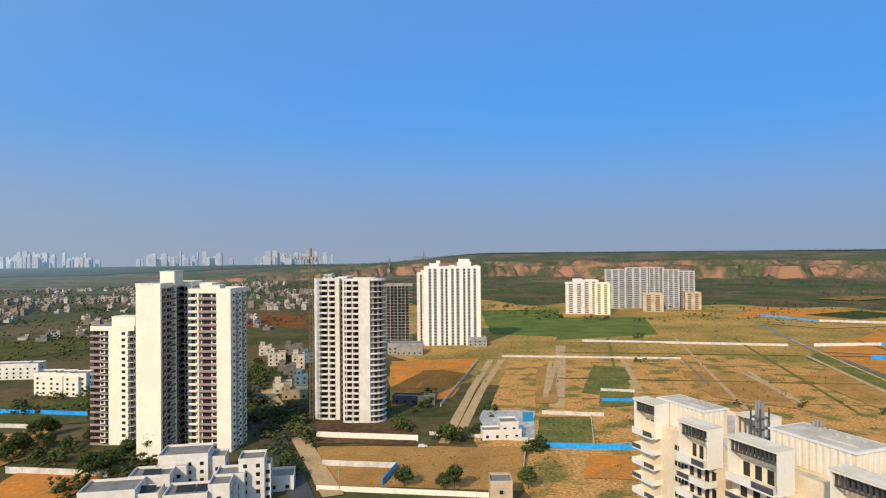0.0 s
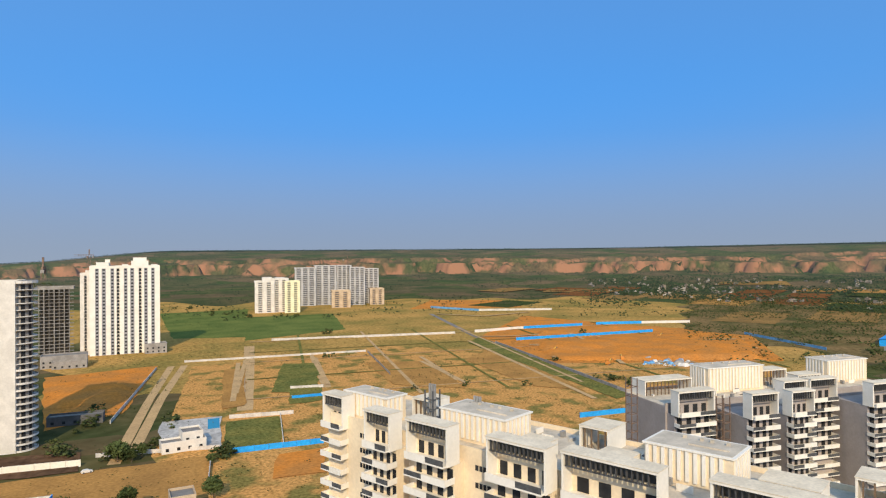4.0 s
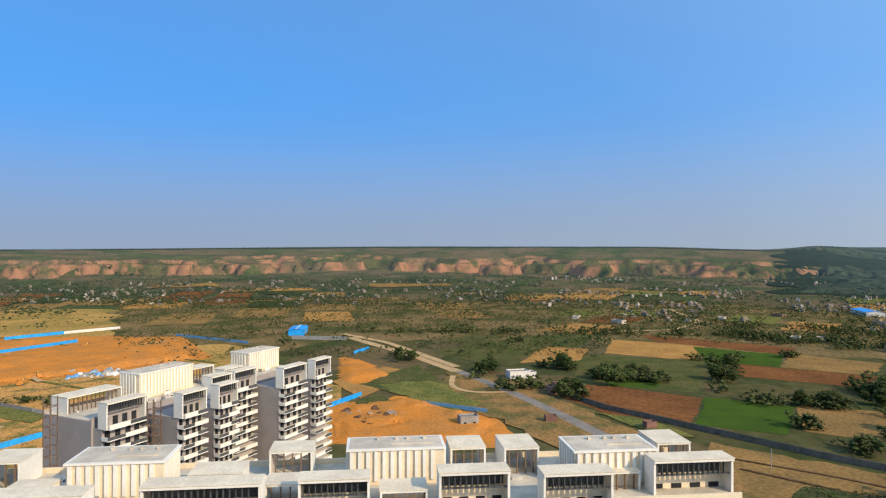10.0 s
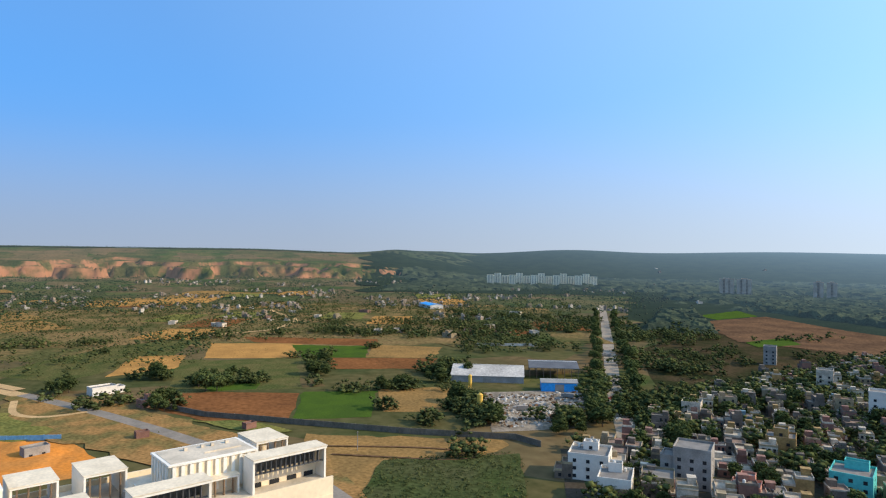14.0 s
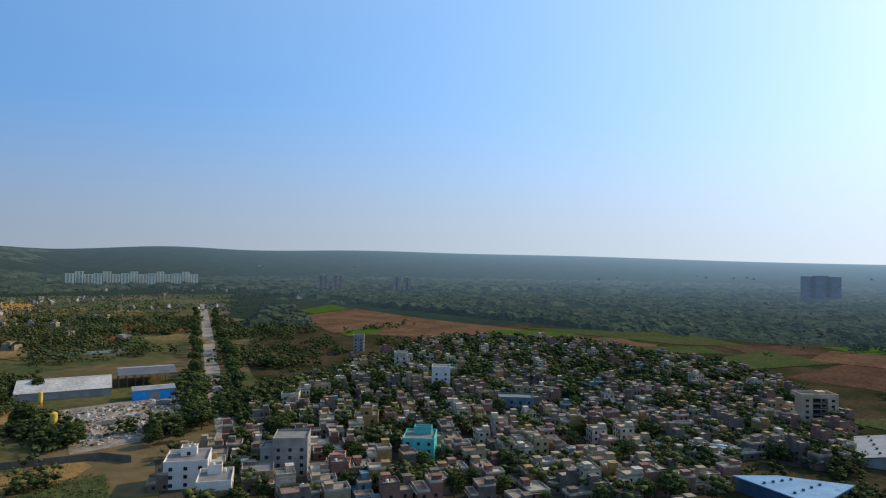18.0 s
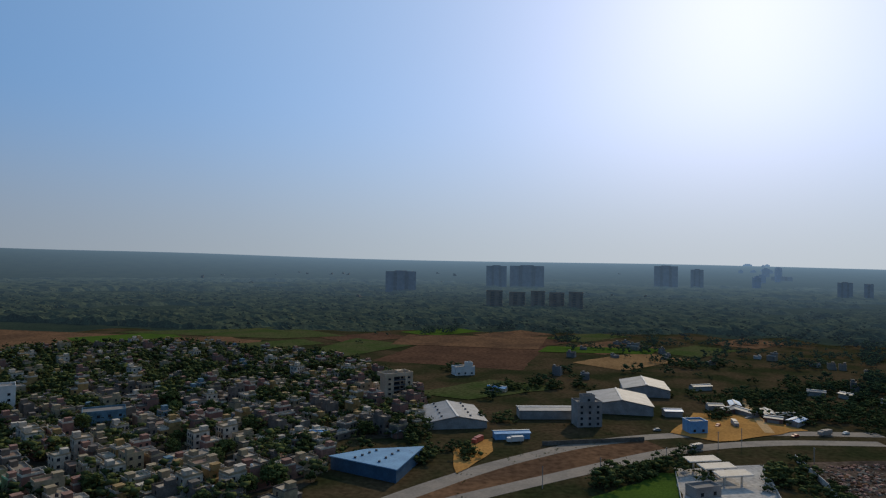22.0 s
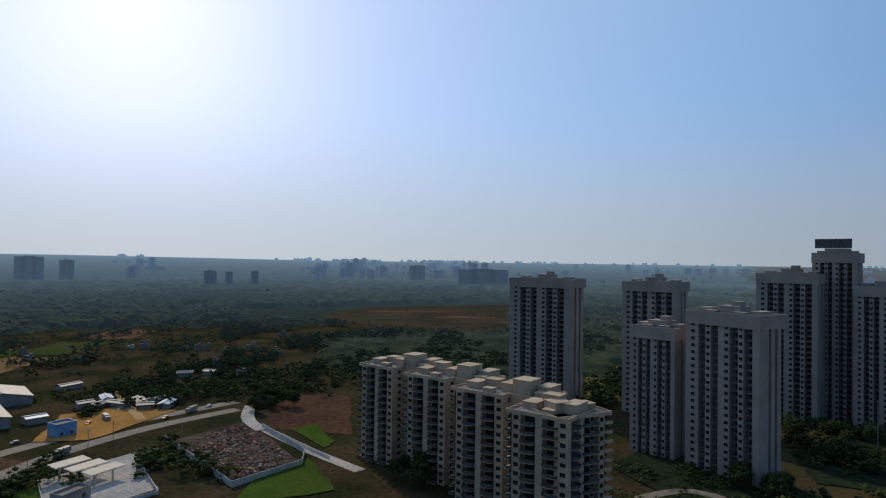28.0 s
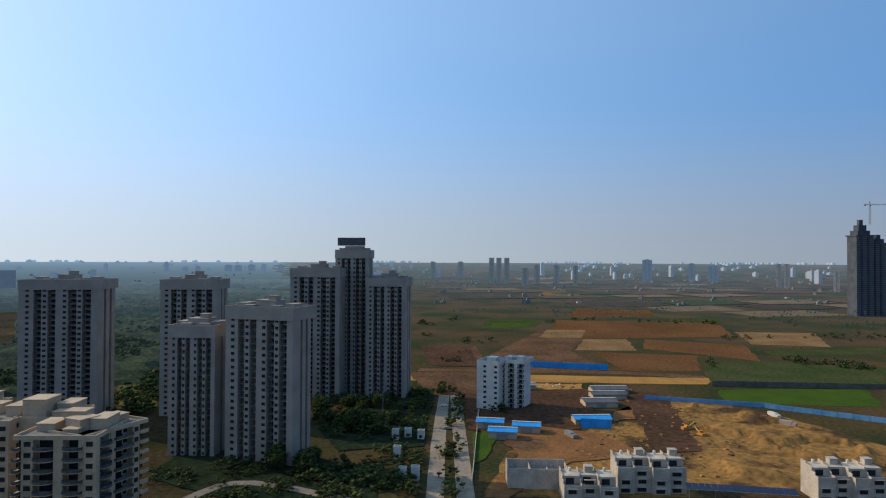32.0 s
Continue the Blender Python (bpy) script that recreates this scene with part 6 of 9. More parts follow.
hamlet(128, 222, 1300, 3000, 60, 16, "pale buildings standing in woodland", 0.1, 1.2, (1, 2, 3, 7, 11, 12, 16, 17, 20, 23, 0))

scatter("hamlet_trees", 5200, (40, 84, 1040, 1900), 71, 10, FAR_LEAF, "trees between the houses of a far village", lambda x, y: noise.noise((x / 150, y / 150, 12)) > -0.05 and free(x, y), clumps=3)
scatter("hamlet_trees", 4600, (84, 127, 600, 2000), 72, 8.5, FAR_LEAF, "trees between scattered farmhouses", lambda x, y: noise.noise((x / 150, y / 150, 13)) > -0.12 and free(x, y), clumps=3)

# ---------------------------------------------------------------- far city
# haze is painted into these city walls: blue-grey base colours plus a glow
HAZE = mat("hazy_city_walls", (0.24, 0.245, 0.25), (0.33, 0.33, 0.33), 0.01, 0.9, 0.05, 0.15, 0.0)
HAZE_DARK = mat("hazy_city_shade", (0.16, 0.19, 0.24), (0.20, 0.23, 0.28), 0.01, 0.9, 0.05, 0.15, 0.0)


painted_haze(HAZE, 0.65)
painted_haze(HAZE_DARK, 0.7)


def skyline(name, a0, a1, r0, r1, count, z0, z1, seed, m, label):
    """A far row of towers: bodies with set-back tops and window bands."""
    rnd = random.Random(seed)
    rows = []
    hearts = [rnd.uniform(a0, a1) for _ in range(max(5, count // 16))]
    for _ in range(count):
        x, y = polar(min(a1, max(a0, rnd.gauss(rnd.choice(hearts), (a1 - a0) * 0.022))), rnd.uniform(r0, r1))
        w, d = rnd.uniform(4, 16), rnd.uniform(4, 9)
        b = height(x, y) - 2
        h = max(b + 12, z0 + (z1 - z0) * rnd.random() ** 2.2)
        rows += [(x - w, x + w, y - d, y + d, b, h), (x - w * 0.5, x + w * 0.5, y - d * 0.5, y + d * 0.5, h, h + 4)]
        for k in range(int((h - b) / 9)):
            rows.append((x - w - 0.6, x + w + 0.6, y - d - 0.6, y + d + 0.6, b + k * 9, b + k * 9 + 1.6))
    return tagged(new(name, boxes(name, rows, [m])), label, "skyline", kind="stuff")


skyline("city_skyline", -37, -4, 3800, 4500, 230, 74, 122, 31, HAZE, "pale towers of a far city with painted haze")
skyline("city_skyline", 222, 306, 2600, 4300, 300, 30, 76, 32, HAZE, "towers of far suburbs with painted haze")
skyline("city_skyline", 192, 240, 2300, 4200, 80, 40, 90, 33, HAZE_DARK, "dark towers beyond the woodland with painted haze")

# ---------------------------------------------------------------- sheds and yards in the east and south
def shed(name, x, y, heading, w, d, eave, ridge, wall, roof, label, open_sides=False, vents=0):
    """A gabled shed: walls, two roof slopes with ribs, or bare posts and trusses."""
    base = thing(name, None, x, y, heading, label, "shed")
    if open_sides:
        post = boxes("post", [(-0.2, 0.2, -0.2, 0.2, 0, eave)], [STEEL])
        for i in range(8):
            for s in (-1, 0, 1):
                put("post", post, base, (-w / 2 + 0.3 + i * (w - 0.6) / 7, s * (d / 2 - 0.3), 0))
    else:
        me = bpy.data.meshes.new("wall")
        a, b = w / 2, d / 2
        me.from_pydata([(-a, -b, 0), (a, -b, 0), (a, b, 0), (-a, b, 0), (-a, -b, eave), (a, -b, eave), (a, b, eave), (-a, b, eave), (-a, 0, ridge), (a, 0, ridge)], [],
                       [(0, 1, 5, 4), (2, 3, 7, 6), (1, 2, 6, 9, 5), (3, 0, 4, 8, 7)])
        me.materials.append(wall)
        put("wall", me, base)
        put("door", boxes("door", [(-3, 3, -b - 0.1, -b, 0, min(5, eave - 1))], [CONCRETE]), base)
    for s in (-1, 1):
        me = bpy.data.meshes.new("roof_slope")
        n = 14
        vs, fs = [], []
        for i in range(n + 1):
            u = -w / 2 - 0.5 + (w + 1) * i / n
            vs += [(u, 0, ridge + 0.1), (u, s * (d / 2 + 0.6), eave + 0.1 - 0.2), (u, 0, ridge + 0.35), (u, s * (d / 2 + 0.6), eave + 0.15)]
        for i in range(n):
            k = i * 4
            fs += [(k + 2, k + 3, k + 7, k + 6), (k, k + 4, k + 5, k + 1), (k + 1, k + 5, k + 7, k + 3)]
        me.from_pydata(vs, [], fs)
        me.materials.append(roof)
        put("roof_slope", me, base)
        for i in range(vents):
            put("roof_vent", boxes("roof_vent", [(-0.5, 0.5, -0.5, 0.5, 0, 0.9)], [RAIL]), base, (-w / 2 + (i + 0.7) * w / vents, s * d * 0.25, (eave + ridge) / 2 + 0.2))
    put("ridge_cap", boxes("ridge_cap", [(-w / 2 - 0.5, w / 2 + 0.5, -0.6, 0.6, ridge + 0.3, ridge + 0.55)], [WHITE]), base)
    return base


DARKROOF = mat("dark_metal_roof", (0.12, 0.115, 0.11), (0.085, 0.082, 0.08), 0.15, 0.6, 1.0, 0.12, 0.05)
shed("factory_shed", 438.7, -194.7, -116, 52, 40, 4.6, 9, SHEET, PALE, "long factory shed with a pale metal roof")
shed("open_shed", 434.2, -246.6, -116, 36, 36, 8, 10, STEEL, DARKROOF, "open steel-framed shed with a dark roof", True)
shed("blue_shed", 382.4, -222.0, -114, 24, 12, 6, 7, BLUE, SHEET, "small blue-walled shed with a pale roof")
shed("blue_shed", 643.9, 336.4, 20, 40, 16, 6, 7, BLUE, BLUE, "bright blue metal shed behind a sheet fence")
shed("blue_shed", 1068.6, -363.2, 0, 60, 24, 6, 8, WHITE, BLUE, "far blue-roofed shed among trees")

# roof and wall wear a lit and a shaded copy of one blue sheet
SUNLIT_BLUE = mat("sunlit_blue_sheet", (0.15, 0.3, 0.43), (0.115, 0.24, 0.36), 0.15, 0.6, 1.0, 0.12, 0.05)
roof = ccw([(54.0, -273.7), (39.5, -284.5), (14.0, -290.5), (23.1, -257.2)])
cx, cy = sum(p[0] for p in roof) / 4, sum(p[1] for p in roof) / 4
base = thing("blue_roofed_shed", None, cx, cy, 0, "low shed with a broad blue roof toned as sunlit and small vents", "shed")
put("wall", prism("wall", [((x - cx) * 0.96, (y - cy) * 0.96) for x, y in roof], 0, 5.4, [mat("shaded_blue_sheet", (0.05, 0.11, 0.17), (0.04, 0.085, 0.13), 0.2, 0.6, 1.0, 0.15, 0.0)]), base)
put("roof_slope", prism("roof_slope", [(x - cx, y - cy) for x, y in roof], 5.4, 5.8, [SUNLIT_BLUE]), base)
for i in range(8):
    f, g = 0.15 + 0.2 * (i // 2), 0.32 + 0.36 * (i % 2)
    ax_, ay_ = [roof[0][k] + (roof[1][k] - roof[0][k]) * f for k in (0, 1)]
    bx_, by_ = [roof[3][k] + (roof[2][k] - roof[3][k]) * f for k in (0, 1)]
    put("roof_vent", boxes("roof_vent", [(-0.5, 0.5, -0.5, 0.5, 0, 0.7)], [RAIL]), base, (ax_ + (bx_ - ax_) * g - cx, ay_ + (by_ - ay_) * g - cy, 5.8))
shed("grey_shed", 2.0, -361.6, -80, 38, 32, 3.8, 6.6, CONCRETE, SHEET, "grey-roofed warehouse with rows of vents", vents=5)
shed("white_shed", -101.1, -400.1, -98, 36, 36, 5.5, 8.6, CONCRETE, SHEET, "large white-roofed warehouse by the highway")
shed("white_shed", -131.3, -450.4, -100, 34, 30, 5, 8, CONCRETE, SHEET, "white-roofed warehouse behind another")
shed("long_shed", -54.3, -373.7, 4, 36, 12, 5, 5.6, CONCRETE, SHEET, "long low shed with a pale roof")
shed("small_shed", -28.6, -328.1, 10, 18, 6, 3, 3.5, DULLBLUE, DULLBLUE, "small dark blue shed by the road")
shed("small_shed", -128.0, -382.0, 0, 10, 7, 3.4, 4, CONCRETE, DULLBLUE, "hut with a blue sheet roof")
for i, (x, y) in enumerate([(-160.1, -400.2), (-162.9, -390.2), (-174.7, -405.9), (-173.1, -386.8), (-181.6, -370.1), (-192.4, -378.7), (-192.1, -365.9), (-184.9, -383.6), (-265.9, -441.4), (-249.3, -449.1), (69.8, -321.3), (59.5, -327.2), (49.3, -336.7), (30.5, -327.1), (-28.6, -443.5), (-174.8, -462.0)]):
    shed("roadside_shed", x, y, i * 37 % 180, 9 + i % 4 * 2, 6, 3, 3.6, (CONCRETE, BRICK, BEIGE)[i % 3], (SHEET, CONCRETE, DULLBLUE, SHEET)[i % 4], "small sheet-roofed shed beside the highway")

# ---------------------------------------------------------------- trees in rows and groups
for i in range(46):
    f = i / 45
    r = 300 + 700 * f ** 1.3
    for s in (-1, 1):
        ax, ay = 334.5, -236.8
        bx, by = 934.4, -627.9
        dx, dy = bx - ax, by - ay
        L = math.hypot(dx, dy)
        px_, py_ = ax + dx * f ** 1.2 - dx * 0.08, ay + dy * f ** 1.2 - dy * 0.08
        o = s * (10 + random.uniform(0, 7))
        tree(px_ - dy / L * o, py_ + dx / L * o, random.uniform(0.8, 1.25), label="avenue tree with a full dark crown", group="avenue trees")
for cx, cy, n, sp in [(470.0, -12.0, 16, 26), (470.9, 86.3, 6, 12), (405.9, 23.4, 6, 10), (548.0, -84.3, 5, 10), (484.4, -74.6, 5, 9), (423.4, -118.1, 9, 14), (445.9, -162.4, 10, 18),
                       (363.2, -143.4, 12, 14), (313.9, -136.5, 6, 8), (292.3, -172.3, 8, 12), (505.9, 36.0, 5, 12), (502.3, 166.3, 4, 8), (-152.2, 546.2, 8, 30), (-188.1, 306.0, 14, 26), (-141.2, 272.6, 8, 18),
                       (-357.2, -42.0, 24, 32), (-275.6, -61.3, 8, 12), (303.5, -242.7, 14, 26), (305.9, -313.2, 14, 28), (251.4, -208.6, 8, 14), (-195.0, -173.0, 6, 10), (-232.8, -328.7, 9, 24)]:
    for _ in range(n):
        q, a = sp * math.sqrt(random.random()), random.uniform(0, 6.283)
        tree(cx + q * math.cos(a), cy + q * math.sin(a), random.uniform(0.7, 1.2), label="leafy tree in a group beside fields", group="field trees")

def hedge(lines, size, label, seed):
    """Rows of trees and bushes along field edges: ((x, y), (x, y), count, spread)."""
    rnd = random.Random(seed)
    at = []
    for (xa, ya), (xb, yb), n, sp in lines:
        for _ in range(n):
            f = rnd.random()
            at.append((xa + (xb - xa) * f + rnd.gauss(0, sp), ya + (yb - ya) * f + rnd.gauss(0, sp)))
    scatter("hedge_trees", 0, (0, 1, 1, 2), seed, size, LEAF_STUFF, label, clumps=10, leaves=10, spots=at)


hedge([((473.5, 12.6), (469.4, -34.8), 34, 4), ((507.2, 57.1), (502.5, 29.9), 12, 3), ((510.8, 100.4), (509.9, 89.1), 5, 2), ((446.1, -63.8), (534.7, -92.7), 12, 3), ((536.0, -76.5), (580.9, -100.7), 6, 3),
       ((421.6, -84.3), (417.4, -131.7), 24, 5), ((372.9, -91.8), (365.2, -100.0), 5, 3), ((526.7, -190.9), (398.5, -149.1), 20, 3), ((348.8, -133.2), (313.6, -139.2), 24, 6), ((331.2, -103.0), (324.3, -116.2), 7, 3),
       ((415.0, 71.0), (432.5, 39.4), 16, 4), ((408.2, 31.9), (413.5, 18.1), 6, 2), ((573.7, -65.4), (578.9, -84.1), 5, 2), ((595.4, -140.7), (613.0, -153.4), 4, 2), ((437.3, 93.1), (487.2, 95.7), 3, 2),
       ((530.8, 190.9), (503.7, 156.8), 8, 4), ((651.7, 101.0), (630.8, 81.8), 4, 3), ((291.6, -115.5), (250.2, -105.2), 7, 3), ((477.3, -155.1), (453.6, -168.8), 14, 5), ((728.5, 32.4), (754.7, -140.3), 34, 8), ((683.9, 257.2), (718.5, 105.4), 40, 10),
       ((738.1, -137.2), (661.5, -361.2), 60, 10)], 8.5, "dark leafy trees along field edges and yards", 61)
hedge([((277.1, -210.4), (383.6, -276.4), 26, 6), ((297.3, -194.3), (438.4, -287.9), 26, 4), ((321.1, -239.5), (319.4, -281.6), 40, 12), ((458.3, -341.0), (400.9, -352.9), 34, 12), ((351.1, -331.0), (286.0, -332.1), 44, 14), ((591.6, -425.2), (587.4, -499.1), 26, 10),
       ((359.1, -144.8), (327.2, -144.4), 22, 6), ((305.3, -174.4), (299.5, -192.5), 16, 6), ((202.6, -220.0), (201.5, -270.8), 20, 8), ((166.6, -184.4), (158.5, -198.5), 14, 5), ((210.8, -293.8), (208.2, -331.3), 18, 6),
       ((270.2, -429.4), (198.1, -430.4), 26, 10), ((460.5, -165.8), (488.6, -189.3), 12, 6), ((529.5, -552.0), (541.0, -672.7), 10, 8), ((753.0, -280.2), (680.9, -413.7), 70, 14), ((946.5, -338.8), (774.3, -502.8), 90, 20), ((742.5, -533.1), (458.3, -341.0), 30, 10)], 9.5, "big dark trees round the avenue and the village", 62)
hedge([((75.9, -348.7), (25.8, -340.6), 46, 8), ((53.3, -362.9), (24.1, -319.4), 22, 6), ((27.2, -358.5), (17.9, -310.1), 10, 3), ((-10.8, -361.3), (-29.9, -362.7), 10, 4), ((-28.9, -449.3), (-90.9, -464.8), 22, 6), ((12.7, -526.1), (-1.3, -527.5), 6, 4),
       ((81.4, -519.3), (66.1, -507.7), 8, 4), ((-187.5, -560.1), (-243.2, -565.7), 16, 8), ((-145.4, -371.3), (-155.9, -385.5), 4, 3), ((-171.9, -425.0), (-191.0, -435.2), 8, 5), ((-173.4, -380.0), (-247.7, -378.9), 46, 10), ((-203.1, -445.2), (-309.6, -473.7), 46, 16),
       ((-52.5, -255.0), (-92.7, -283.5), 26, 2), ((-134.5, -278.7), (-140.5, -258.9), 14, 5), ((12.1, -301.4), (-6.5, -302.6), 14, 5), ((20.7, -276.4), (11.7, -292.8), 8, 3), ((-107.8, -309.3), (-99.7, -262.9), 6, 2), ((-151.7, -292.8), (-142.5, -224.2), 14, 3),
       ((-237.9, -361.7), (-358.2, -336.0), 60, 14), ((-152.8, -413.5), (-288.3, -407.5), 50, 14)], 7.0, "dark trees beside the highway and the sheds", 63)
hedge([((159.0, -487.2), (35.0, -368.8), 46, 9), ((106.1, -333.8), (58.3, -283.8), 34, 7), ((78.2, -391.2), (15.7, -331.2), 26, 5), ((161.5, -578.4), (84.2, -536.4), 16, 6), ((128.3, -378.7), (98.5, -383.4), 20, 6)], 10.0, "big dark trees at the village edge", 66)
hedge([((-722.7, -60.0), (-779.1, -9.7), 8, 8), ((-564.4, 8.0), (-564.5, 19.0), 4, 3), ((-879.3, -26.5), (-963.9, 21.9), 12, 10), ((-676.5, 15.5), (-725.7, 67.9), 6, 8), ((-908.1, 149.2), (-943.8, 222.0), 8, 10), ((-929.2, 301.0), (-892.0, 399.9), 14, 12), ((-731.5, 321.4), (-732.4, 360.9), 8, 8),
       ((-569.3, 315.9), (-526.3, 367.1), 34, 8), ((-734.1, 433.6), (-763.6, 532.9), 16, 12), ((-979.5, 491.5), (-894.9, 496.8), 8, 10), ((-424.1, 13.6), (-243.3, 4.9), 18, 1), ((-424.0, 2.4), (-442.4, 6.3), 6, 3), ((-423.9, -7.0), (-423.8, -20.0), 10, 3), ((-538.1, 226.8), (-568.2, 244.5), 3, 3)], 6.0, "trees along field edges and roads", 64)
hedge([((-128, 415), (-92, 332), 34, 5), ((-100, 385), (-62, 300), 26, 3.5), ((-86, 318), (-62, 258), 18, 3), ((-150, 500), (-122, 425), 24, 6), ((-140, 470), (-200, 520), 18, 10)], 7.0, "dark street trees between tower plots", 68)
hedge([((-0.3, 311.4), (17.7, 326.1), 16, 2.5), ((38.2, 287.7), (44.4, 294.7), 4, 2), ((25.3, 352.3), (28.8, 377.7), 3, 1), ((150.0, 502.5), (160.0, 529.2), 1, 1), ((296.9, 349.4), (308.4, 329.5), 6, 3), ((300.0, 316.4), (308.3, 321.7), 2, 1), ((170.9, 376.5), (174.0, 379.1), 1, 1), ((205.0, 366.9), (207.7, 369.5), 1, 1),
       ((237.6, 349.4), (241.8, 351.5), 1, 1), ((313.9, 415.7), (322.5, 420.4), 2, 1), ((441.0, 533.4), (451.6, 538.4), 2, 2), ((174.1, 880.7), (293.9, 840.5), 10, 8), ((81.5, 1115.3), (159.0, 885.7), 26, 14), ((-27.0, 343.7), (-17.7, 325.7), 6, 3), ((-13.7, 363.1), (-5.4, 417.9), 10, 2), ((203.3, 675.9), (222.9, 696.2), 3, 2)], 6.0, "dark trees dotted over the plots", 65)

# ---------------------------------------------------------------- more fields and tracks
BROWNFIELD = mat("brown_rough_field", (0.082, 0.058, 0.038), (0.046, 0.042, 0.026), 0.012, 0.95, 0.3, 0.4, 0.3, spec=0.0)
BROWN_BARE = mat("brown_bare_soil", (0.165, 0.080, 0.034), (0.122, 0.06, 0.026), 0.012, 0.95, 0.3, 0.3, 0.3, spec=0.0)
STUBBLE = mat("pale_stubble", (0.26, 0.155, 0.070), (0.195, 0.115, 0.052), 0.03, 0.95, 0.4, 0.3, 0.3, spec=0.0)


# far field colours, with distance haze painted in as emission
FAR_SOILS = [painted_haze(mat("far_field_" + n, c, tuple(v * 0.75 for v in c), 0.03, 0.95, 0.3, 0.3, 0.2, spec=0.0), 0.55) for n, c in (("brown", (0.12, 0.072, 0.04)), ("tan", (0.19, 0.13, 0.07)), ("green", (0.05, 0.07, 0.024)), ("dark", (0.075, 0.05, 0.032)))]


def patchwork(a0, a1, r0, r1, turn, cell, seed, skip, dry=False):
    """Small fields in rows, each of one crop, with bare strips left between them."""
    rnd = random.Random(seed)
    kinds = [(PLOUGH, "dark ploughed field in a row of fields"), (FALLOW, "brown fallow field in a row of fields"), (DARKENED_CROP, "dull green field in a row of fields"), (CROP, "green crop field in a row of fields"), (STUBBLE, "pale stubble field in a row of fields"), (FALLOW, "brown bare field in a row of fields")]
    if r0 >= 1200:
        kinds = list(zip(FAR_SOILS, ("brown field far off", "pale tan field far off", "green field far off", "dark ploughed field far off")))
    if dry:
        kinds = [(STUBBLE_E, "pale dry field on the plain"), (SANDSOIL, "tan bare field on the plain"), (SCRUBLAND, "scrubby field on the plain"), (DARKENED_CROP, "dull green field on the plain"), (VERDANT, "olive rough field on the plain"), (REDSOIL, "red-brown field on the plain")]
    c, q = math.cos(radians(turn)), math.sin(radians(turn))
    n = int(r1 / cell) + 1
    for i in range(-n, n):
        for j in range(-n, n):
            u, v = (i + 0.5 * (j % 2)) * cell * 1.6, j * cell
            x, y = u * c - v * q, u * q + v * c
            a, r = math.degrees(math.atan2(x, y)) % 360, math.hypot(x, y)
            k = rnd.choice(kinds)
            w, h = cell * rnd.uniform(0.6, 0.79), cell * rnd.uniform(0.36, 0.48)
            if a0 < a < a1 and r0 < r < r1 and rnd.random() > skip and not inside(x, y, VILLAGE):
                patch("field", [(x + (du * w) * c - (dv * h) * q, y + (du * w) * q + (dv * h) * c) for du, dv in ((-1, -1), (1, -0.9), (0.96, 1), (-1.02, 0.95))], k[0], k[1])


for name, pts, m, label in [
        ("sandy_strip", [(-508, -24), (-486, 208), (-462, 196), (-475, -23)], SANDSOIL, "strip of bare sandy earth along the fields"),
        ("brown_field", [(-571, 40), (-605, 51), (-813, 130), (-727, 165), (-628, 131), (-520, 143), (-518, 60)], FALLOW, "dark brown ploughed field"),
        ("brown_field", [(-646, 208), (-724, 234), (-674, 326), (-568, 288), (-608, 251)], BROWN_BARE, "brown bare field between narrow bunds"),
        ("brown_field", [(-621, 153), (-601, 244), (-516, 213), (-519, 150)], BROWN_BARE, "brown bare field between narrow bunds"),
        ("stubble_field", [(-636, 136), (-722, 166), (-724, 215), (-632, 197)], STUBBLE, "pale tan stubble field"),
        ("brown_field", [(-833, 146), (-950, 177), (-915, 402), (-747, 348), (-735, 222), (-730, 172)], BROWN_BARE, "wide reddish brown field"),
        ("stubble_field", [(-737, 118), (-820, 140), (-818, 190), (-735, 166)], STUBBLE, "pale tan stubble field"),
        ("stubble_field", [(-800, 373), (-790, 467), (-662, 409), (-683, 336)], STUBBLE, "pale tan stubble field"),
        ("crop_field", [(-831, 56), (-847, 128), (-950, 160), (-983, 76)], DARKENED_CROP, "dull green field strips"),
        ("crop_field", [(-850, 70), (-860, 120), (-905, 132), (-900, 78)], CROP, "bright green field strip"),
        ("crop_field", [(-983, 345), (-995, 437), (-932, 414), (-929, 334)], DARKENED_CROP, "dull green field before trees"),
        ("stubble_field", [(-1536, 239), (-1748, 295), (-1669, 378), (-1519, 330)], STUBBLE, "pale stubble field far off"),
        ("brown_field", [(-997, 204), (-1183, 257), (-1136, 378), (-1012, 350)], BROWN_BARE, "brown field far off"),
        ("rough_ground", [(-506, 211), (-561, 239), (-569, 295), (-540, 380), (-453, 319), (-464, 200)], DARKENED_CROP, "dark overgrown rough ground"),
        ("crop_field", [(-632, 323), (-659, 464), (-615, 434), (-602, 318)], DARKENED_CROP, "green field beyond a farm"),
        ("brown_field", [(-535, -7), (-663, 39), (-565, 43)], FALLOW, "brown field corner by the towers")]:
    patch(name, pts, m, label)
patchwork(257, 316, 1200, 2700, 100, 120, 91, 0.4)
patchwork(150, 206, 600, 815, 40, 70, 92, 0.35)
patchwork(86, 122, 720, 1150, -20, 75, 93, 0.5, True)
patchwork(30, 84, 900, 1500, 25, 95, 94, 0.5, True)
patchwork(84, 110, 1150, 1700, -15, 105, 95, 0.55, True)
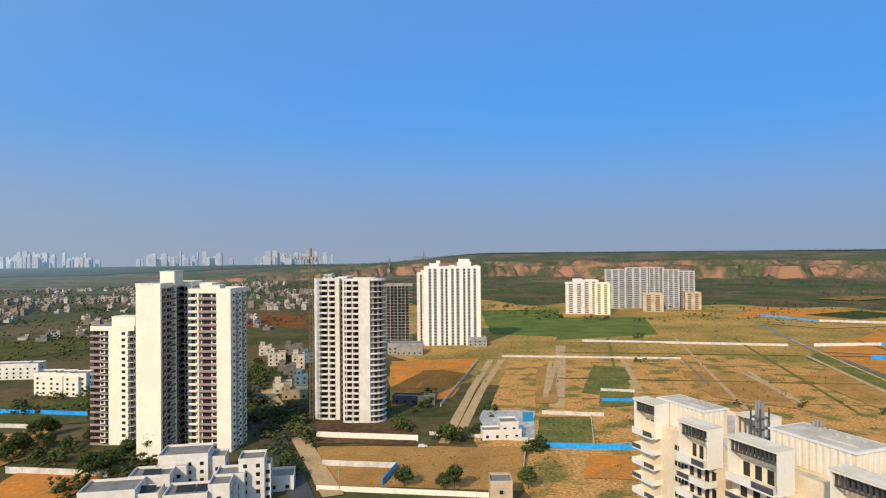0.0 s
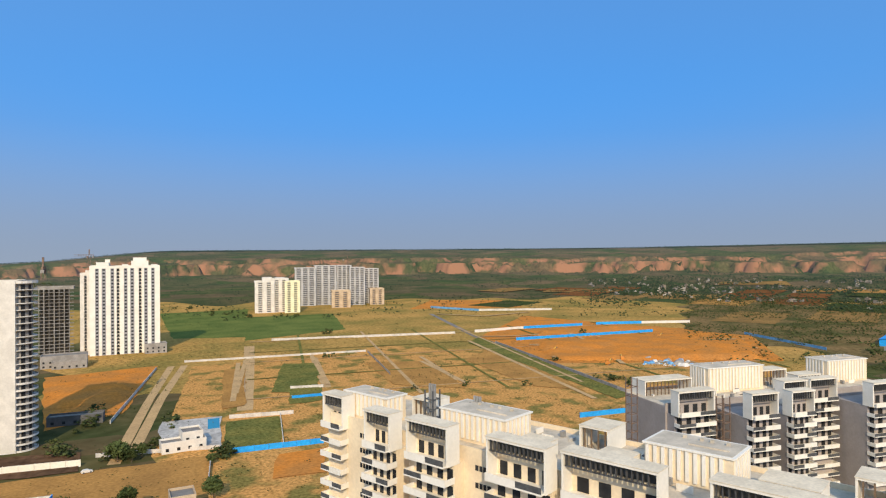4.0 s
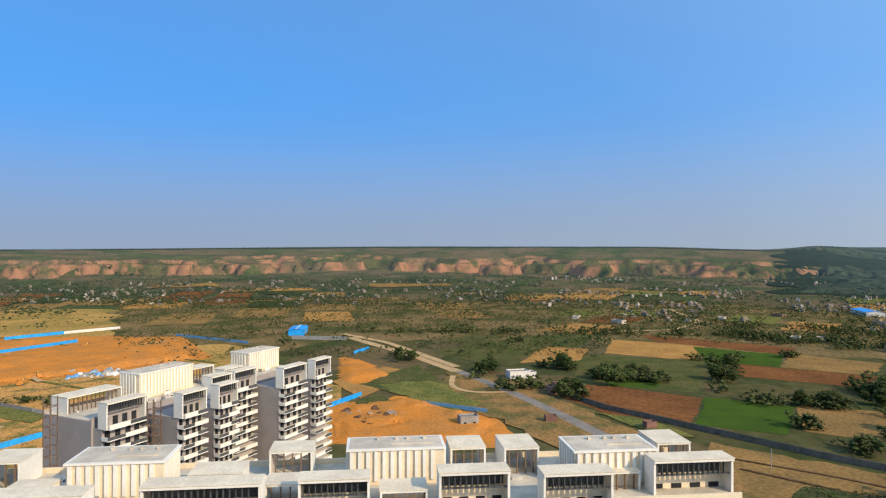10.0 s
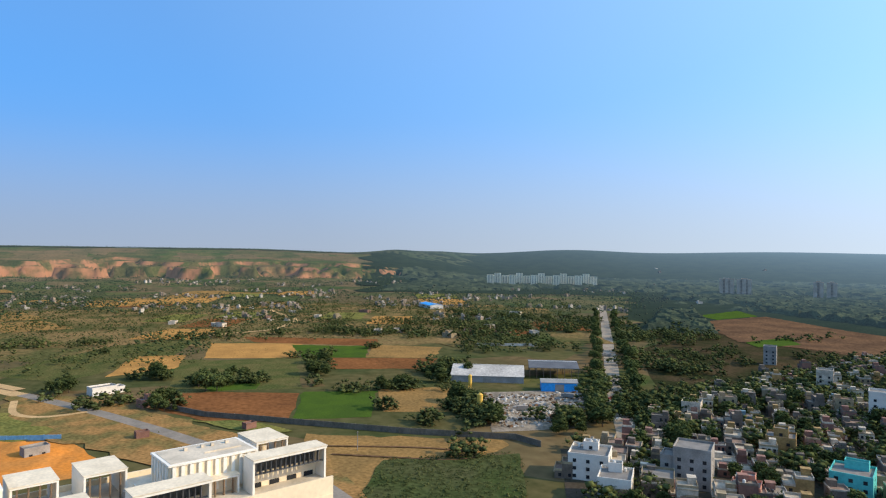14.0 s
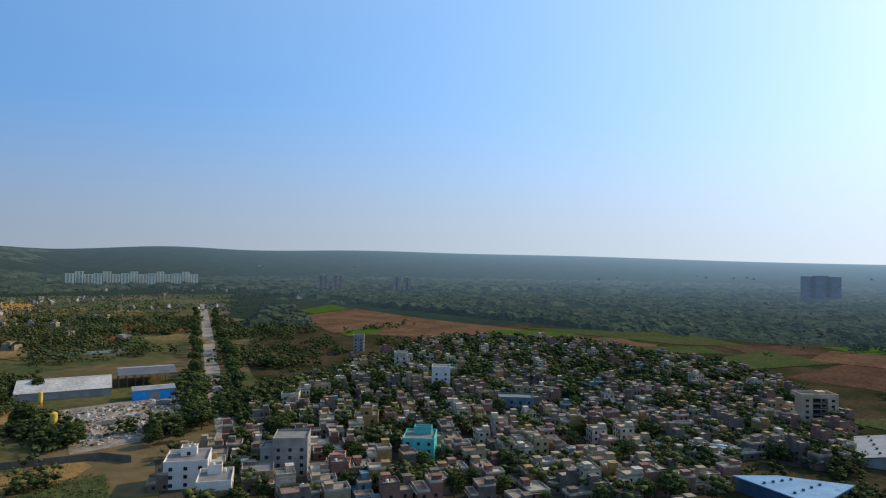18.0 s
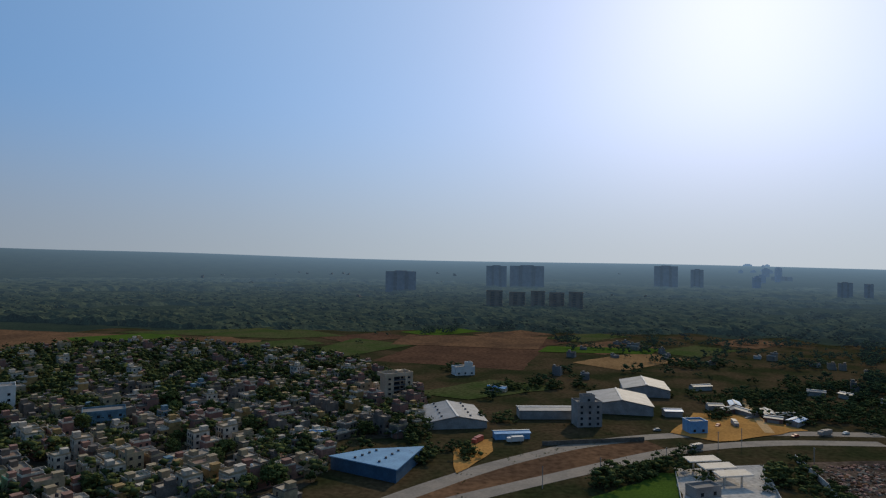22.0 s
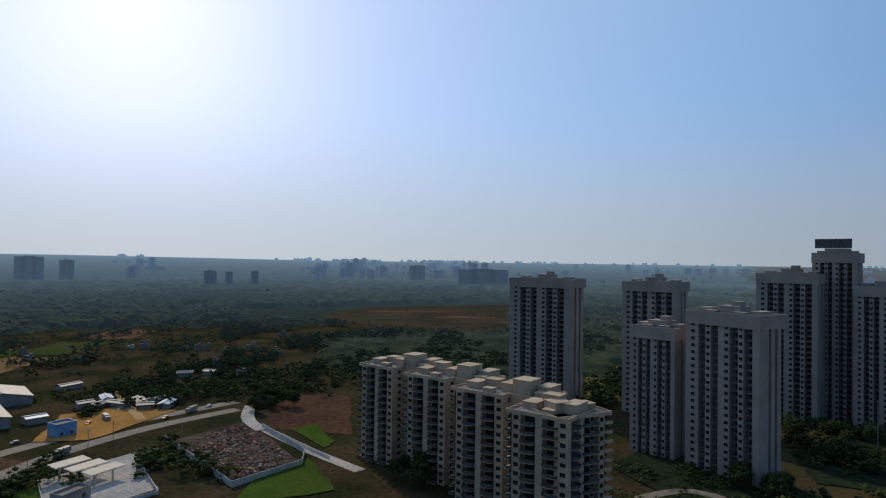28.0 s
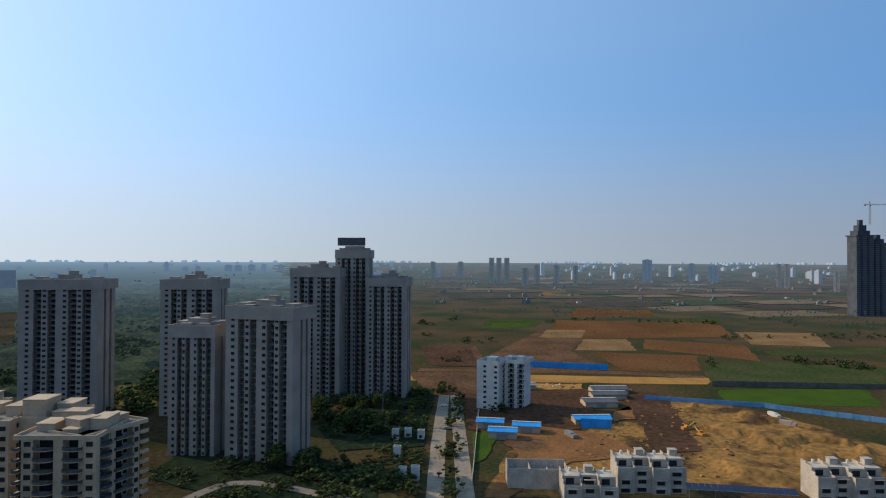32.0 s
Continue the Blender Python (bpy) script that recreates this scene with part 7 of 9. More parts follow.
for a, b, r, q in [(44, 52, 1250, 90), (56, 64, 1500, 110), (60, 72, 1210, 60), (76, 88, 1330, 80), (68, 76, 1640, 100), (90, 97, 1500, 70), (50, 56, 1690, 90), (36, 43, 1360, 90)]:
    patch("dry_field", [polar(a, r), polar(b, r * 1.01), polar(b - 0.6, r + q), polar(a + 0.8, r + q * 1.1)], STUBBLE_E if a % 8 else SANDSOIL, "pale dry field below the badlands")
patch("crop_field", [(-478.9, 690.2), (-413.9, 749.3), (-349.0, 621.8), (-387.2, 558.1)], GRASS, "green field beyond the apartments")
patch("dry_field", [(-246.1, 307.6), (-208.0, 338.4), (-185.3, 288.9), (-203.4, 254.2)], SANDSOIL, "tan stubble field")
patch("dry_field", [(-172.6, 230.9), (-178.9, 267.9), (-139.2, 264.2), (-141.6, 230.3)], ORANGE, "tan field within a grey wall")
patch("green_plot", [(-277.9, 400.4), (-228.2, 409.6), (-193.4, 347.0), (-240.3, 346.2)], GRASS, "dark green plot with a blue fence")
patch("tower_yard", [(-74.4, 349.0), (-13.6, 330.2), (-13.8, 301.1), (-61.4, 307.0)], FALLOW, "trodden yard before the white tower")
patch("bare_plot", [(63.8, 285.5), (86.2, 284.9), (76.7, 253.8), (57.0, 255.5)], ORANGE, "orange earth patch beside dry grass")
patch("green_strip", [(100.5, 415.2), (121.9, 410.9), (111.1, 374.8), (91.4, 375.5)], VERDANT, "small green plot between low walls")
patch("bare_plot", [(73.8, 508.0), (89.4, 507.2), (67.3, 383.4), (53.9, 383.9)], SANDSOIL, "strip of orange earth along a track")
patch("bare_plot", [(179.3, 487.1), (229.8, 465.5), (203.3, 363.1), (166.4, 397.3)], SANDSOIL, "tan bare plot among dry grass")
patch("bare_plot", [(302.1, 498.1), (293.9, 411.2), (265.6, 319.9), (246.5, 345.1), (254.9, 454.9)], SANDSOIL, "tan bare plot among dry grass")
patch("green_strip", [(119.8, 512.5), (145.4, 501.5), (115.7, 399.5), (88.4, 410.8)], VERDANT, "patch of greener grass")
patch("green_strip", [(336.3, 571.9), (284.3, 299.7), (268.0, 292.7), (304.4, 538.3)], VERDANT, "grassy strip along a road")
patch("bare_plot", [(409.3, 187.9), (473.7, 173.8), (460.9, 141.7), (366.2, 149.1)], SANDSOIL, "bare earth plot beside a road")
patch("bare_plot", [(309.1, 141.9), (378.3, 130.2), (379.8, 91.9), (337.2, 81.7), (285.0, 128.3)], ORANGE, "churned orange earth of a building site")
patch("green_plot", [(361.8, 148.3), (384.2, 144.5), (354.9, 118.2), (328.0, 146.9)], GRASS, "green plot beside a blue fence")
patch("green_meadow", [(408.8, 171.1), (488.5, 150.4), (410.4, 101.5), (373.8, 111.7)], GRASS, "stony green rough ground")
patch("scrub_plot", [(232.7, -50.0), (273.5, -71.4), (263.1, -133.2), (212.6, -109.9)], DARKENED_CROP, "overgrown green plot before the village")
patch("dry_field", [(1284.5, 212.7), (1453.2, -30.2), (1267.8, 6.8), (1193.1, 197.6)], SANDSOIL, "pale bare field far off")
patch("crop_field", [(813.1, -720.5), (871.2, -858.1), (776.7, -806.9), (747.7, -698.7)], CROP, "green field far off")
patch("fallow_field", [(735.0, -651.4), (770.6, -814.8), (474.0, -719.1), (417.6, -588.7), (544.5, -536.9)], FALLOW, "reddish fallow field by the avenue")
patch("crop_field", [(540.1, -542.1), (555.7, -620.1), (505.0, -584.0), (504.8, -524.9)], CROP, "bright green field")
patch("crop_field", [(404.4, -741.6), (221.7, -834.1), (128.3, -743.8), (198.6, -708.8)], DARKENED_CROP, "green field before a wood")
patch("crop_field", [(324.9, -634.7), (249.7, -652.9), (231.0, -604.3), (298.9, -584.2)], DARKENED_CROP, "yellow green field by the village")
patch("green_meadow", [(165.4, -542.3), (114.2, -725.8), (45.8, -672.2), (127.2, -553.0)], DARKENED_CROP, "green rough meadow")
patch("fallow_field", [(70.2, -678.6), (59.1, -765.8), (-109.9, -768.1), (-83.2, -655.6)], FALLOW, "brown bare field")
patch("crop_field", [(-81.2, -639.8), (-98.0, -684.2), (-214.8, -677.9), (-191.7, -635.5)], CROP, "bright green strip field")
patch("green_meadow", [(29.0, -432.0), (-25.7, -486.6), (-77.2, -458.9), (-8.0, -413.5)], DARKENED_CROP, "green plot behind a warehouse")
patch("bare_yard", [(-113.4, -342.6), (-143.6, -388.5), (-174.4, -385.9), (-190.7, -353.2), (-134.1, -326.5)], SANDSOIL, "dusty trading yard by the highway")
patch("bare_yard", [(1.1, -305.6), (-18.2, -324.9), (-18.2, -302.0), (-1.2, -269.6)], SANDSOIL, "dusty track joining the highway")
patch("crop_field", [(-131.3, -202.6), (-151.1, -220.7), (-184.6, -226.4), (-166.6, -188.0)], CROP, "bright green lawn by the yard")
patch("crop_field", [(-209.1, -270.1), (-223.7, -270.1), (-210.7, -238.1), (-198.7, -231.9)], CROP, "narrow green plot beside a lane")
patch("fallow_field", [(-633.1, -761.0), (-798.1, -835.3), (-1063.8, -696.2), (-657.0, -429.6), (-580.8, -546.8)], BROWNFIELD, "brown fields beyond the woodland")
for a, b, r, q in [(222, 229, 930, 30), (230, 236, 960, 40), (224, 233, 1060, 26), (236, 241, 900, 40)]:
    patch("dry_strip", [polar(a, r), polar(b, r * 1.02), polar(b - 0.8, r + q), polar(a + 1.2, r + q * 1.2)], FALLOW if a % 3 else DARKENED_CROP, "strip of a brown field with rough edges")
patch("bare_yard", [(-504.7, -251.2), (-516.4, -223.9), (-477.1, -206.8), (-466.4, -232.0)], SANDSOIL, "pale building site between towers")
patch("crop_field", [(-454.9, -226.3), (-465.3, -201.7), (-388.5, -168.2), (-380.0, -188.8)], GRASS, "green plot between towers")
patch("ploughed_field", [(-667.0, -17.1), (-655.2, 32.4), (-535.3, 36.0), (-540.3, -6.6)], PLOUGH, "dark ploughed plot near the towers")
patch("dug_site", [(-507.8, -24.1), (-508.6, 34.2), (-424.3, 26.7), (-424.0, -5.1)], FALLOW, "pale dusty forecourt of the towers")
patch("dark_ground", [(-415.6, 17.0), (-443.3, 92.5), (-340.2, 77.0), (-318.8, 35.6), (-339.8, 16.9)], PLOUGH, "brown cleared ground with sheds")
patch("lawn", [(-331.1, 18.0), (-337.7, 31.7), (-300.1, 25.6), (-279.7, 16.0)], CROP, "small green lawn beside the road")
patch("court", [(-266.2, -80.4), (-261.8, -58.3), (-250.4, -56.9), (-253.0, -75.2)], mat("court_surface", (0.08, 0.15, 0.12), (0.065, 0.12, 0.10), 0.2, 0.8, 1.0, 0.1, 0.0), "blue-green sports court")
# shade of the towers put into the lawns by using the woodland floor colour
patch("tower_garden", [(-318, -120), (-262, -118), (-232, -60), (-228, -22), (-262, -26), (-290, -52)], WOODFLOOR, "lawns and shrubs before the grey towers, darkened as in shade")
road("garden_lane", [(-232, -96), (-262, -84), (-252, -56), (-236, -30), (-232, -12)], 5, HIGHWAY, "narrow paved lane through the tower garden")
# same darkened ground here in place of tower shade
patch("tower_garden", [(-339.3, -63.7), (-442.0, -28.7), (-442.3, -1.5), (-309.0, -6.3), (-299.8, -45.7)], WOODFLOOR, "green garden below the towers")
ax, ay, bx, by = 65.6, 373.6, 114.2, 625.2
ul = math.hypot(bx - ax, by - ay)
ux, uy = (bx - ax) / ul, (by - ay) / ul
for i in range(7):
    o = 45 + i * 58 + random.uniform(-8, 8)
    road("plot_track", [(ax + uy * o + ux * 10, ay - ux * o + uy * 10), (ax + uy * (o + 12) + ux * 330, ay - ux * (o + 12) + uy * 330)], random.uniform(2.0, 3.2), DUST if i % 2 else VERDANT, "thin track between dry plots")
for i in range(5):
    o = 30 + i * 62 + random.uniform(-8, 8)
    road("plot_track", [(ax + ux * o, ay + uy * o), (ax + ux * (o + 14) + uy * 400, ay + uy * (o + 14) - ux * 400)], random.uniform(1.5, 2.6), VERDANT if i % 2 else DUST, "thin bund between dry plots")
for a, b in [((63.0, 398.6), (88.9, 534.0)), ((312.4, 551.6), (257.0, 300.0)), ((221.4, 469.1), (211.9, 378.3)), ((151.1, 542.7), (127.9, 418.0)), ((67.9, 419.3), (92.0, 524.3)), ((230.2, 489.1), (211.1, 388.6))]:
    road("dirt_track", [a, b], 3.5, DUST, "narrow earth track between plots")
road("far_lane", [(1083.0, -88.1), (900.9, -111.8), (793.4, -71.4), (754.2, 3.9)], 7, DUST, "pale lane winding between hamlets")
road("fringe_road", [(652.8, 288.0), (599.8, 215.4), (487.4, 117.9)], 8, DUST, "pale road along the scrub")
road("lane", [(-193.1, -438.0), (-177.9, -384.6), (-167.7, -346.0)], 5, DUST, "pale lane up to the highway")
road("lane", [(-226.3, -331.3), (-203.5, -303.3), (-198.5, -280.1)], 7, PALE, "pale lane leaving the highway")

APPROACH = [(-232.3, -7.7), (-442.3, -5.4), (-442.6, 25.9), (-232.4, 46.5)]
patch("dusty_verge", [(470, 118), (440, 66), (372, 14), (330, -16), (292, -50), (232, -56), (236, -20), (300, 26), (352, 72), (420, 112)], VERGE, "dusty trodden ground with weeds along a curving road", wob=9)
patch("rough_plot", [(410, 150), (430, 120), (372, 74), (352, 84), (362, 112)], VERDANT, "rough grass between trodden earth", wob=7)
patch("rough_plot", [(330, -22), (372, 8), (360, -18), (334, -42)], VERDANT, "rough grass strip before the compound wall", wob=5)
road("road", [(470, 112), (452.8, 98.0), (409.5, 63.2), (360.1, 28.0), (316.8, -0.0), (284.9, -27.6), (261.6, -38.3), (226.6, -47.6)], 8, HIGHWAY, "curving dusty asphalt road beside the apartment block")
road("dirt_track", [(409, 66), (398, 84), (412, 104), (452, 112)], 4, DUST, "earth track looping off the road")
scatter("field_weeds", 2600, (56, 118, 330, 640), 48, 1.2, SCRUB, "weeds and low tufts on rough meadows", lambda x, y: noise.noise((x / 40, y / 40, 6)) > -0.05 and x > 380 and not any(inside(x, y, p) for p in [[(448, 26), (424, -55), (355, -39), (402, 30)], [(428, -57), (416, -104), (349, -84), (357, -42)], [(391, -166), (379, -244), (293, -184), (301, -137)]]), clumps=2)
scatter("verge_bushes", 300, (60, 118, 235, 470), 45, 1.6, SCRUB, "low bushes on dusty ground beside the road", lambda x, y: inside(x, y, [(440, 150), (470, 112), (330, -40), (230, -140), (205, -100), (300, 60), (352, 130)]) and noise.noise((x / 18, y / 18, 2)) > 0.12)
scatter("plot_bushes", 420, (96, 124, 215, 320), 46, 2.4, SCRUB, "dense green bushes on an overgrown plot", lambda x, y: inside(x, y, [(232.7, -52.0), (271, -72), (261, -131), (214, -109)]))
road("wheel_track", [(302.4, -51.0), (287.8, -91.0), (273.2, -114.8), (264.7, -122.7), (258.6, -109.9), (277.1, -74.7), (289.1, -51.4)], 1.5, FALLOW, "dark wheel track looping over dry earth")
for pts, w in [([(348.2, 499.0), (406.4, 476.7), (494.6, 452.8), (552.9, 424.6)], 4.5), ([(325.5, 433.3), (385.0, 420.6), (459.5, 399.2), (513.6, 380.6)], 4), ([(432.5, 545.2), (406.4, 476.7), (375.0, 416.9), (353.2, 379.0)], 4), ([(336.3, 571.9), (366.7, 555.9), (423.4, 553.4), (503.5, 549.9)], 4), ([(403.4, 803.8), (445.1, 744.1), (531.6, 760.8)], 6)]:
    road("haul_track", pts, w, DUST, "pale haul track over orange earth", z=0.9)
WEEDS = [(223.7, -46.1), (275.8, -72.0), (265.3, -134.3), (210.1, -109.7)]
scatter("weeds", 4200, (98, 122, 200, 330), 41, 2.0, SCRUB, "rank green weeds on an overgrown plot", lambda x, y: inside(x, y, WEEDS), clumps=4, flat=0.6)
scatter("verge_weeds", 2600, (180, 235, 170, 420), 42, 1.6, SCRUB, "dark weeds along the highway", lambda x, y: noise.noise((x / 40, y / 40, 2)) > 0.1 and free(x, y), clumps=3, flat=0.6)
scatter("plot_weeds", 9000, (-6, 52, 240, 700), 43, 1.5, TUFT, "tufts of dry weeds on the plots", lambda x, y: noise.noise((x / 28, y / 28, 2)) > -0.05, clumps=2, flat=0.5)
scatter("hedge_trees", 700, (-34, -12, 240, 520), 44, 6, LEAF_STUFF, "trees and hedges round the cream towers", lambda x, y: noise.noise((x / 40, y / 40, 6)) > 0.15, clumps=9, leaves=9)
scatter("garden_trees", 360, (246, 262, 225, 300), 46, 4, LEAF_STUFF, "shrubs and small trees before the grey towers", lambda x, y: noise.noise((x / 18, y / 18, 6)) > 0.05, clumps=9, leaves=9)
scatter("garden_trees", 620, (258, 276, 230, 420), 45, 6, LEAF_STUFF, "garden trees below the grey towers", lambda x, y: not inside(x, y, APPROACH) and noise.noise((x / 40, y / 40, 6)) > -0.1, clumps=9, leaves=9)
road("town_road", [(-156.1, 519.0), (-118.3, 413.6), (-81.7, 312.2), (-49.9, 228.3)], 9, ASPHALT, "dark town road between tower plots")
road("town_road", [(-120.2, 430.9), (-78.1, 332.2), (-41.6, 238.7)], 8, DUST, "dusty lane beside the towers")
patch("tower_grounds", [(-130.8, 276.0), (-86.4, 282.4), (-68.6, 245.0), (-115.5, 234.9)], FALLOW, "earth grounds below the cream towers")
# shade between houses and towers is put into this ground colour
patch("tower_grounds", [(-123.8, 383.1), (-81.2, 381.6), (-64.3, 321.4), (-87.4, 303.2)], mat("shaded_ground", (0.10, 0.085, 0.06), (0.07, 0.06, 0.045), 0.06, 0.95, 0.6, 0.3, 0.3, spec=0.0), "trodden town ground between houses and towers")

# ---------------------------------------------------------------- more fences and walls
for pts, h, m, label in [
        ([(350.8, 606.0), (415.8, 607.1)], 3.0, WHITE, "white sheet fence"), ([(415.8, 607.1), (493.1, 597.4)], 3.0, BLUE, "blue sheet fence"),
        ([(512.6, 595.9), (568.9, 578.9)], 3.2, BLUE, "blue sheet fence"), ([(568.9, 578.9), (624.9, 555.3)], 3.0, WHITE, "white sheet fence"),
        ([(441.8, 900.2), (480.8, 817.7)], 3.0, DULLBLUE, "faded blue fence far off"), ([(480.8, 817.7), (581.6, 774.3)], 3.0, BOUNDARY, "pale wall far off"),
        ([(102.1, 417.2), (122.8, 412.3)], 2.0, BOUNDARY, "pale low wall"), ([(96.1, 389.0), (115.3, 387.1)], 2.0, BLUE, "short blue fence"),
        ([(54.8, 359.1), (88.1, 352.6)], 2.2, BOUNDARY, "pale boundary wall"), ([(80.7, 352.5), (70.1, 299.9)], 1.8, BOUNDARY, "pale plot wall"),
        ([(528.6, 221.8), (556.8, 218.4)], 2.6, BLUE, "short blue fence by a road"), ([(598.6, 320.1), (606.7, 262.4)], 4.0, SHEET, "grey sheet fence round a shed"),
        ([(588.6, 451.9), (558.1, 345.9)], 2.4, DULLBLUE, "dull blue fence along a bank"),
        ([(-52.6, 274.7), (-20.3, 270.3)], 2.4, BOUNDARY, "grey sheet wall on a bare plot"), ([(-20.3, 270.3), (-24.5, 250.0)], 2.6, BLUE, "dark blue sheet wall"),
        ([(-7.5, 319.7), (42.8, 306.7)], 1.8, BOUNDARY, "low pale wall of a farmhouse"), ([(-49.3, 245.8), (19.3, 236.3)], 2.0, CREAM, "yellow and cream wall by a road"),
        ([(-257.7, 371.3), (-236.1, 369.3)], 2.4, BLUE, "blue sheet fence"), ([(-231.9, 367.8), (-202.3, 363.0)], 2.6, BLUE, "blue sheet fence"),
        ([(-236.3, 340.4), (-203.6, 336.1)], 2.2, BOUNDARY, "grey plot wall"), ([(-183.8, 268.1), (-138.1, 262.2)], 2.8, BOUNDARY, "grey weathered garden wall"),
        ([(36.8, 291.1), (31.0, 254.9)], 2.2, BOUNDARY, "pale wall between plots"), ([(-2.1, 378.8), (28.7, 537.1)], 2.0, BOUNDARY, "low wall along a dirt track"),
        ([(199.9, 535.3), (177.5, 428.8)], 2.0, CONCRETE, "grey precast fence"), ([(328.2, 526.7), (287.0, 313.5)], 2.2, CONCRETE, "grey mesh fence along the road"),
        ([(362.7, 108.1), (353.1, 67.8)], 2.4, DULLBLUE, "torn blue sheeting along a site"),
        ([(-157.1, -300.0), (-142.4, -220.0), (-177.4, -221.3), (-188.6, -233.3), (-201.8, -284.8)], 2.6, BOUNDARY, "pale wall round a demolition yard"),
        ([(-96.4, -284.0), (-83.8, -237.8), (-120.5, -234.6), (-136.6, -287.9)], 1.4, BOUNDARY, "low wall round the fuel station"),
        ([(-42.7, -315.1), (-95.7, -326.6)], 2.2, DARKWALL, "stained wall along the highway"), ([(-201.3, -279.0), (-190.3, -218.4)], 1.6, WHITE, "white lane wall"),
        ([(-535.9, 76.3), (-520.4, 139.0)], 5.0, BLUE, "long blue sheet fence before the fields"), ([(-343.6, 77.2), (-340.3, 92.7)], 5.0, BLUE, "blue sheet fence in the building site"),
        ([(-411.7, 133.3), (-390.3, 199.1), (-353.1, 248.6)], 3.0, DULLBLUE, "faded blue fence along the site"), ([(-456.3, 196.3), (-445.7, 313.9)], 4.0, DARKWALL, "dark wall behind a green field"),
        ([(-424.3, 28.6), (-255.4, 13.9)], 1.6, BOUNDARY, "pale wall along the approach road"), ([(599.5, -252.0), (577.0, -310.5)], 2.6, BOUNDARY, "pale factory wall")]:
    fence("site_fence" if m in (BLUE, DULLBLUE, SHEET) else "plot_wall", pts, h, m, label + " between plots" if len(label.split()) < 4 else label, "fence" if m in (BLUE, DULLBLUE, SHEET) else "wall", step=8.0)


# ---------------------------------------------------------------- villas and single houses
SOLAR = mat("solar_cells", (0.012, 0.022, 0.06), (0.009, 0.016, 0.045), 0.5, 0.15, 2.0, 0.1, 0.0, spec=0.5)


def block_house(name, x, y, heading, parts, wall, label, category="house", tanks=(), panels=(), z=0.0):
    """A house of stepped boxes; each part: x0, x1, y0, y1, top. Windows line its fronts, parapets its roofs."""
    base = thing(name, None, x, y, heading, label, category)
    for x0, x1, y0, y1, h in parts:
        w, d = x1 - x0, y1 - y0
        b = put("storey_block", boxes("storey_block", [(-w / 2, w / 2, -d / 2, d / 2, 0, h)], [wall]), base, ((x0 + x1) / 2, (y0 + y1) / 2, z))
        put("parapet", ring("parapet", w + 0.1, d + 0.1, 0.25, h - 0.1, h + 0.9, wall), b)
        put("roof", boxes("roof", [(-w / 2 + 0.3, w / 2 - 0.3, -d / 2 + 0.3, d / 2 - 0.3, h, h + 0.05)], [ROOFTOP]), b)
        win = boxes("window", [(-0.7, 0.7, -0.06, 0, 0, 1.4)], [GLASS])
        for k in range(int(h / 3.1)):
            for i in range(max(1, int(w / 4.5))):
                put("window", win, b, (-w / 2 + (i + 0.5) * w / max(1, int(w / 4.5)), -d / 2, k * 3.1 + 1.0))
            if d > 5:
                put("window", win, b, (w / 2, 0, k * 3.1 + 1.0), math.pi / 2)
    for tx, ty, tz in tanks:
        put("water_tank", TANKS[1], base, (tx, ty, tz + z))
    for px_, py_, pz in panels:
        me = boxes("solar_panel", [(-3, 3, -2, 2, 0, 0.12)], [GLASS])
        ob = put("solar_panel", me, base, (px_, py_, pz + z))
        ob.rotation_euler = (radians(18), 0, 0)
    return base


block_house("white_villa", -100.5, 249.4, 10, [(-9, 9, -6, 8, 14), (-9, 2, -10, -6, 11), (9, 15, -4, 6, 12)], WHITE, "large white flat-roofed villa with stepped terraces")
block_house("white_villa", -106.7, 234.0, 10, [(-7, 7, -5, 6, 11), (-10, -7, -4, 4, 8)], WHITE, "white villa with a pergola terrace", panels=[(0, -1, 11.6)])
block_house("white_villa", -111.3, 220.4, 10, [(-12, 6, -6, 7, 11), (6, 13, -5, 4, 9)], WHITE, "white villa with a flat roof and solar panels", panels=[(8, 0, 9.6)])
block_house("white_villa", -85.8, 219.8, 10, [(-9, 5, -6, 6, 10), (5, 12, -4, 6, 12)], WHITE, "white villa with stacked terraces", panels=[(-3, 0, 10.6), (3.5, 0, 10.6)])
block_house("white_villa", -77.2, 232.1, 10, [(-5, 5, -5, 5, 12), (-5, 3, -8, -5, 9)], WHITE, "narrow white villa with balconies")
block_house("white_villa", -70.8, 236.7, 10, [(-4.5, 4.5, -5, 5, 16), (4.5, 6.5, -3, 4, 13)], WHITE, "tall narrow white house with side balconies")
block_house("white_outbuilding", -63.7, 249.7, 10, [(-5, 5, -5, 6, 5)], WHITE, "low white outbuilding with a flat roof")
block_house("farm_villa", 28.1, 313.8, 4, [(-10, 9, -4, 4, 4.2), (-1, 8, -2, 8, 7.4)], WHITE, "white farm villa with an upper room and yard")
patch("villa_yard", [(21.3, 367.1), (51.3, 366.0), (43.9, 308.5), (17.4, 311.2)], PALE, "paved villa yard")
patch("pool", [(44.4, 362.4), (50.4, 362.1), (47.5, 341.6), (41.8, 341.8)], WATER, "turquoise swimming pool", wob=0.3)
block_house("podium", -35, 588, 0, [(-16, 16, -8, 8, 9), (-8, 16, -14, -8, 5)], CONCRETE, "low bare concrete podium at the foot of a tower", "podium")
block_house("podium", 33, 630, 0, [(-9, 9, -6, 6, 8)], CONCRETE, "bare concrete frame building beside the slab tower", "podium")
block_house("site_office", -18, 389, -6, [(-13, 13, -4, 4, 4.2)], DARKROOF, "long low dark site office", "building")
block_house("watch_house", 20.2, 233.0, 0, [(-4, 4, -4, 5, 8)], BEIGE, "small grey two-storey house by the wall")
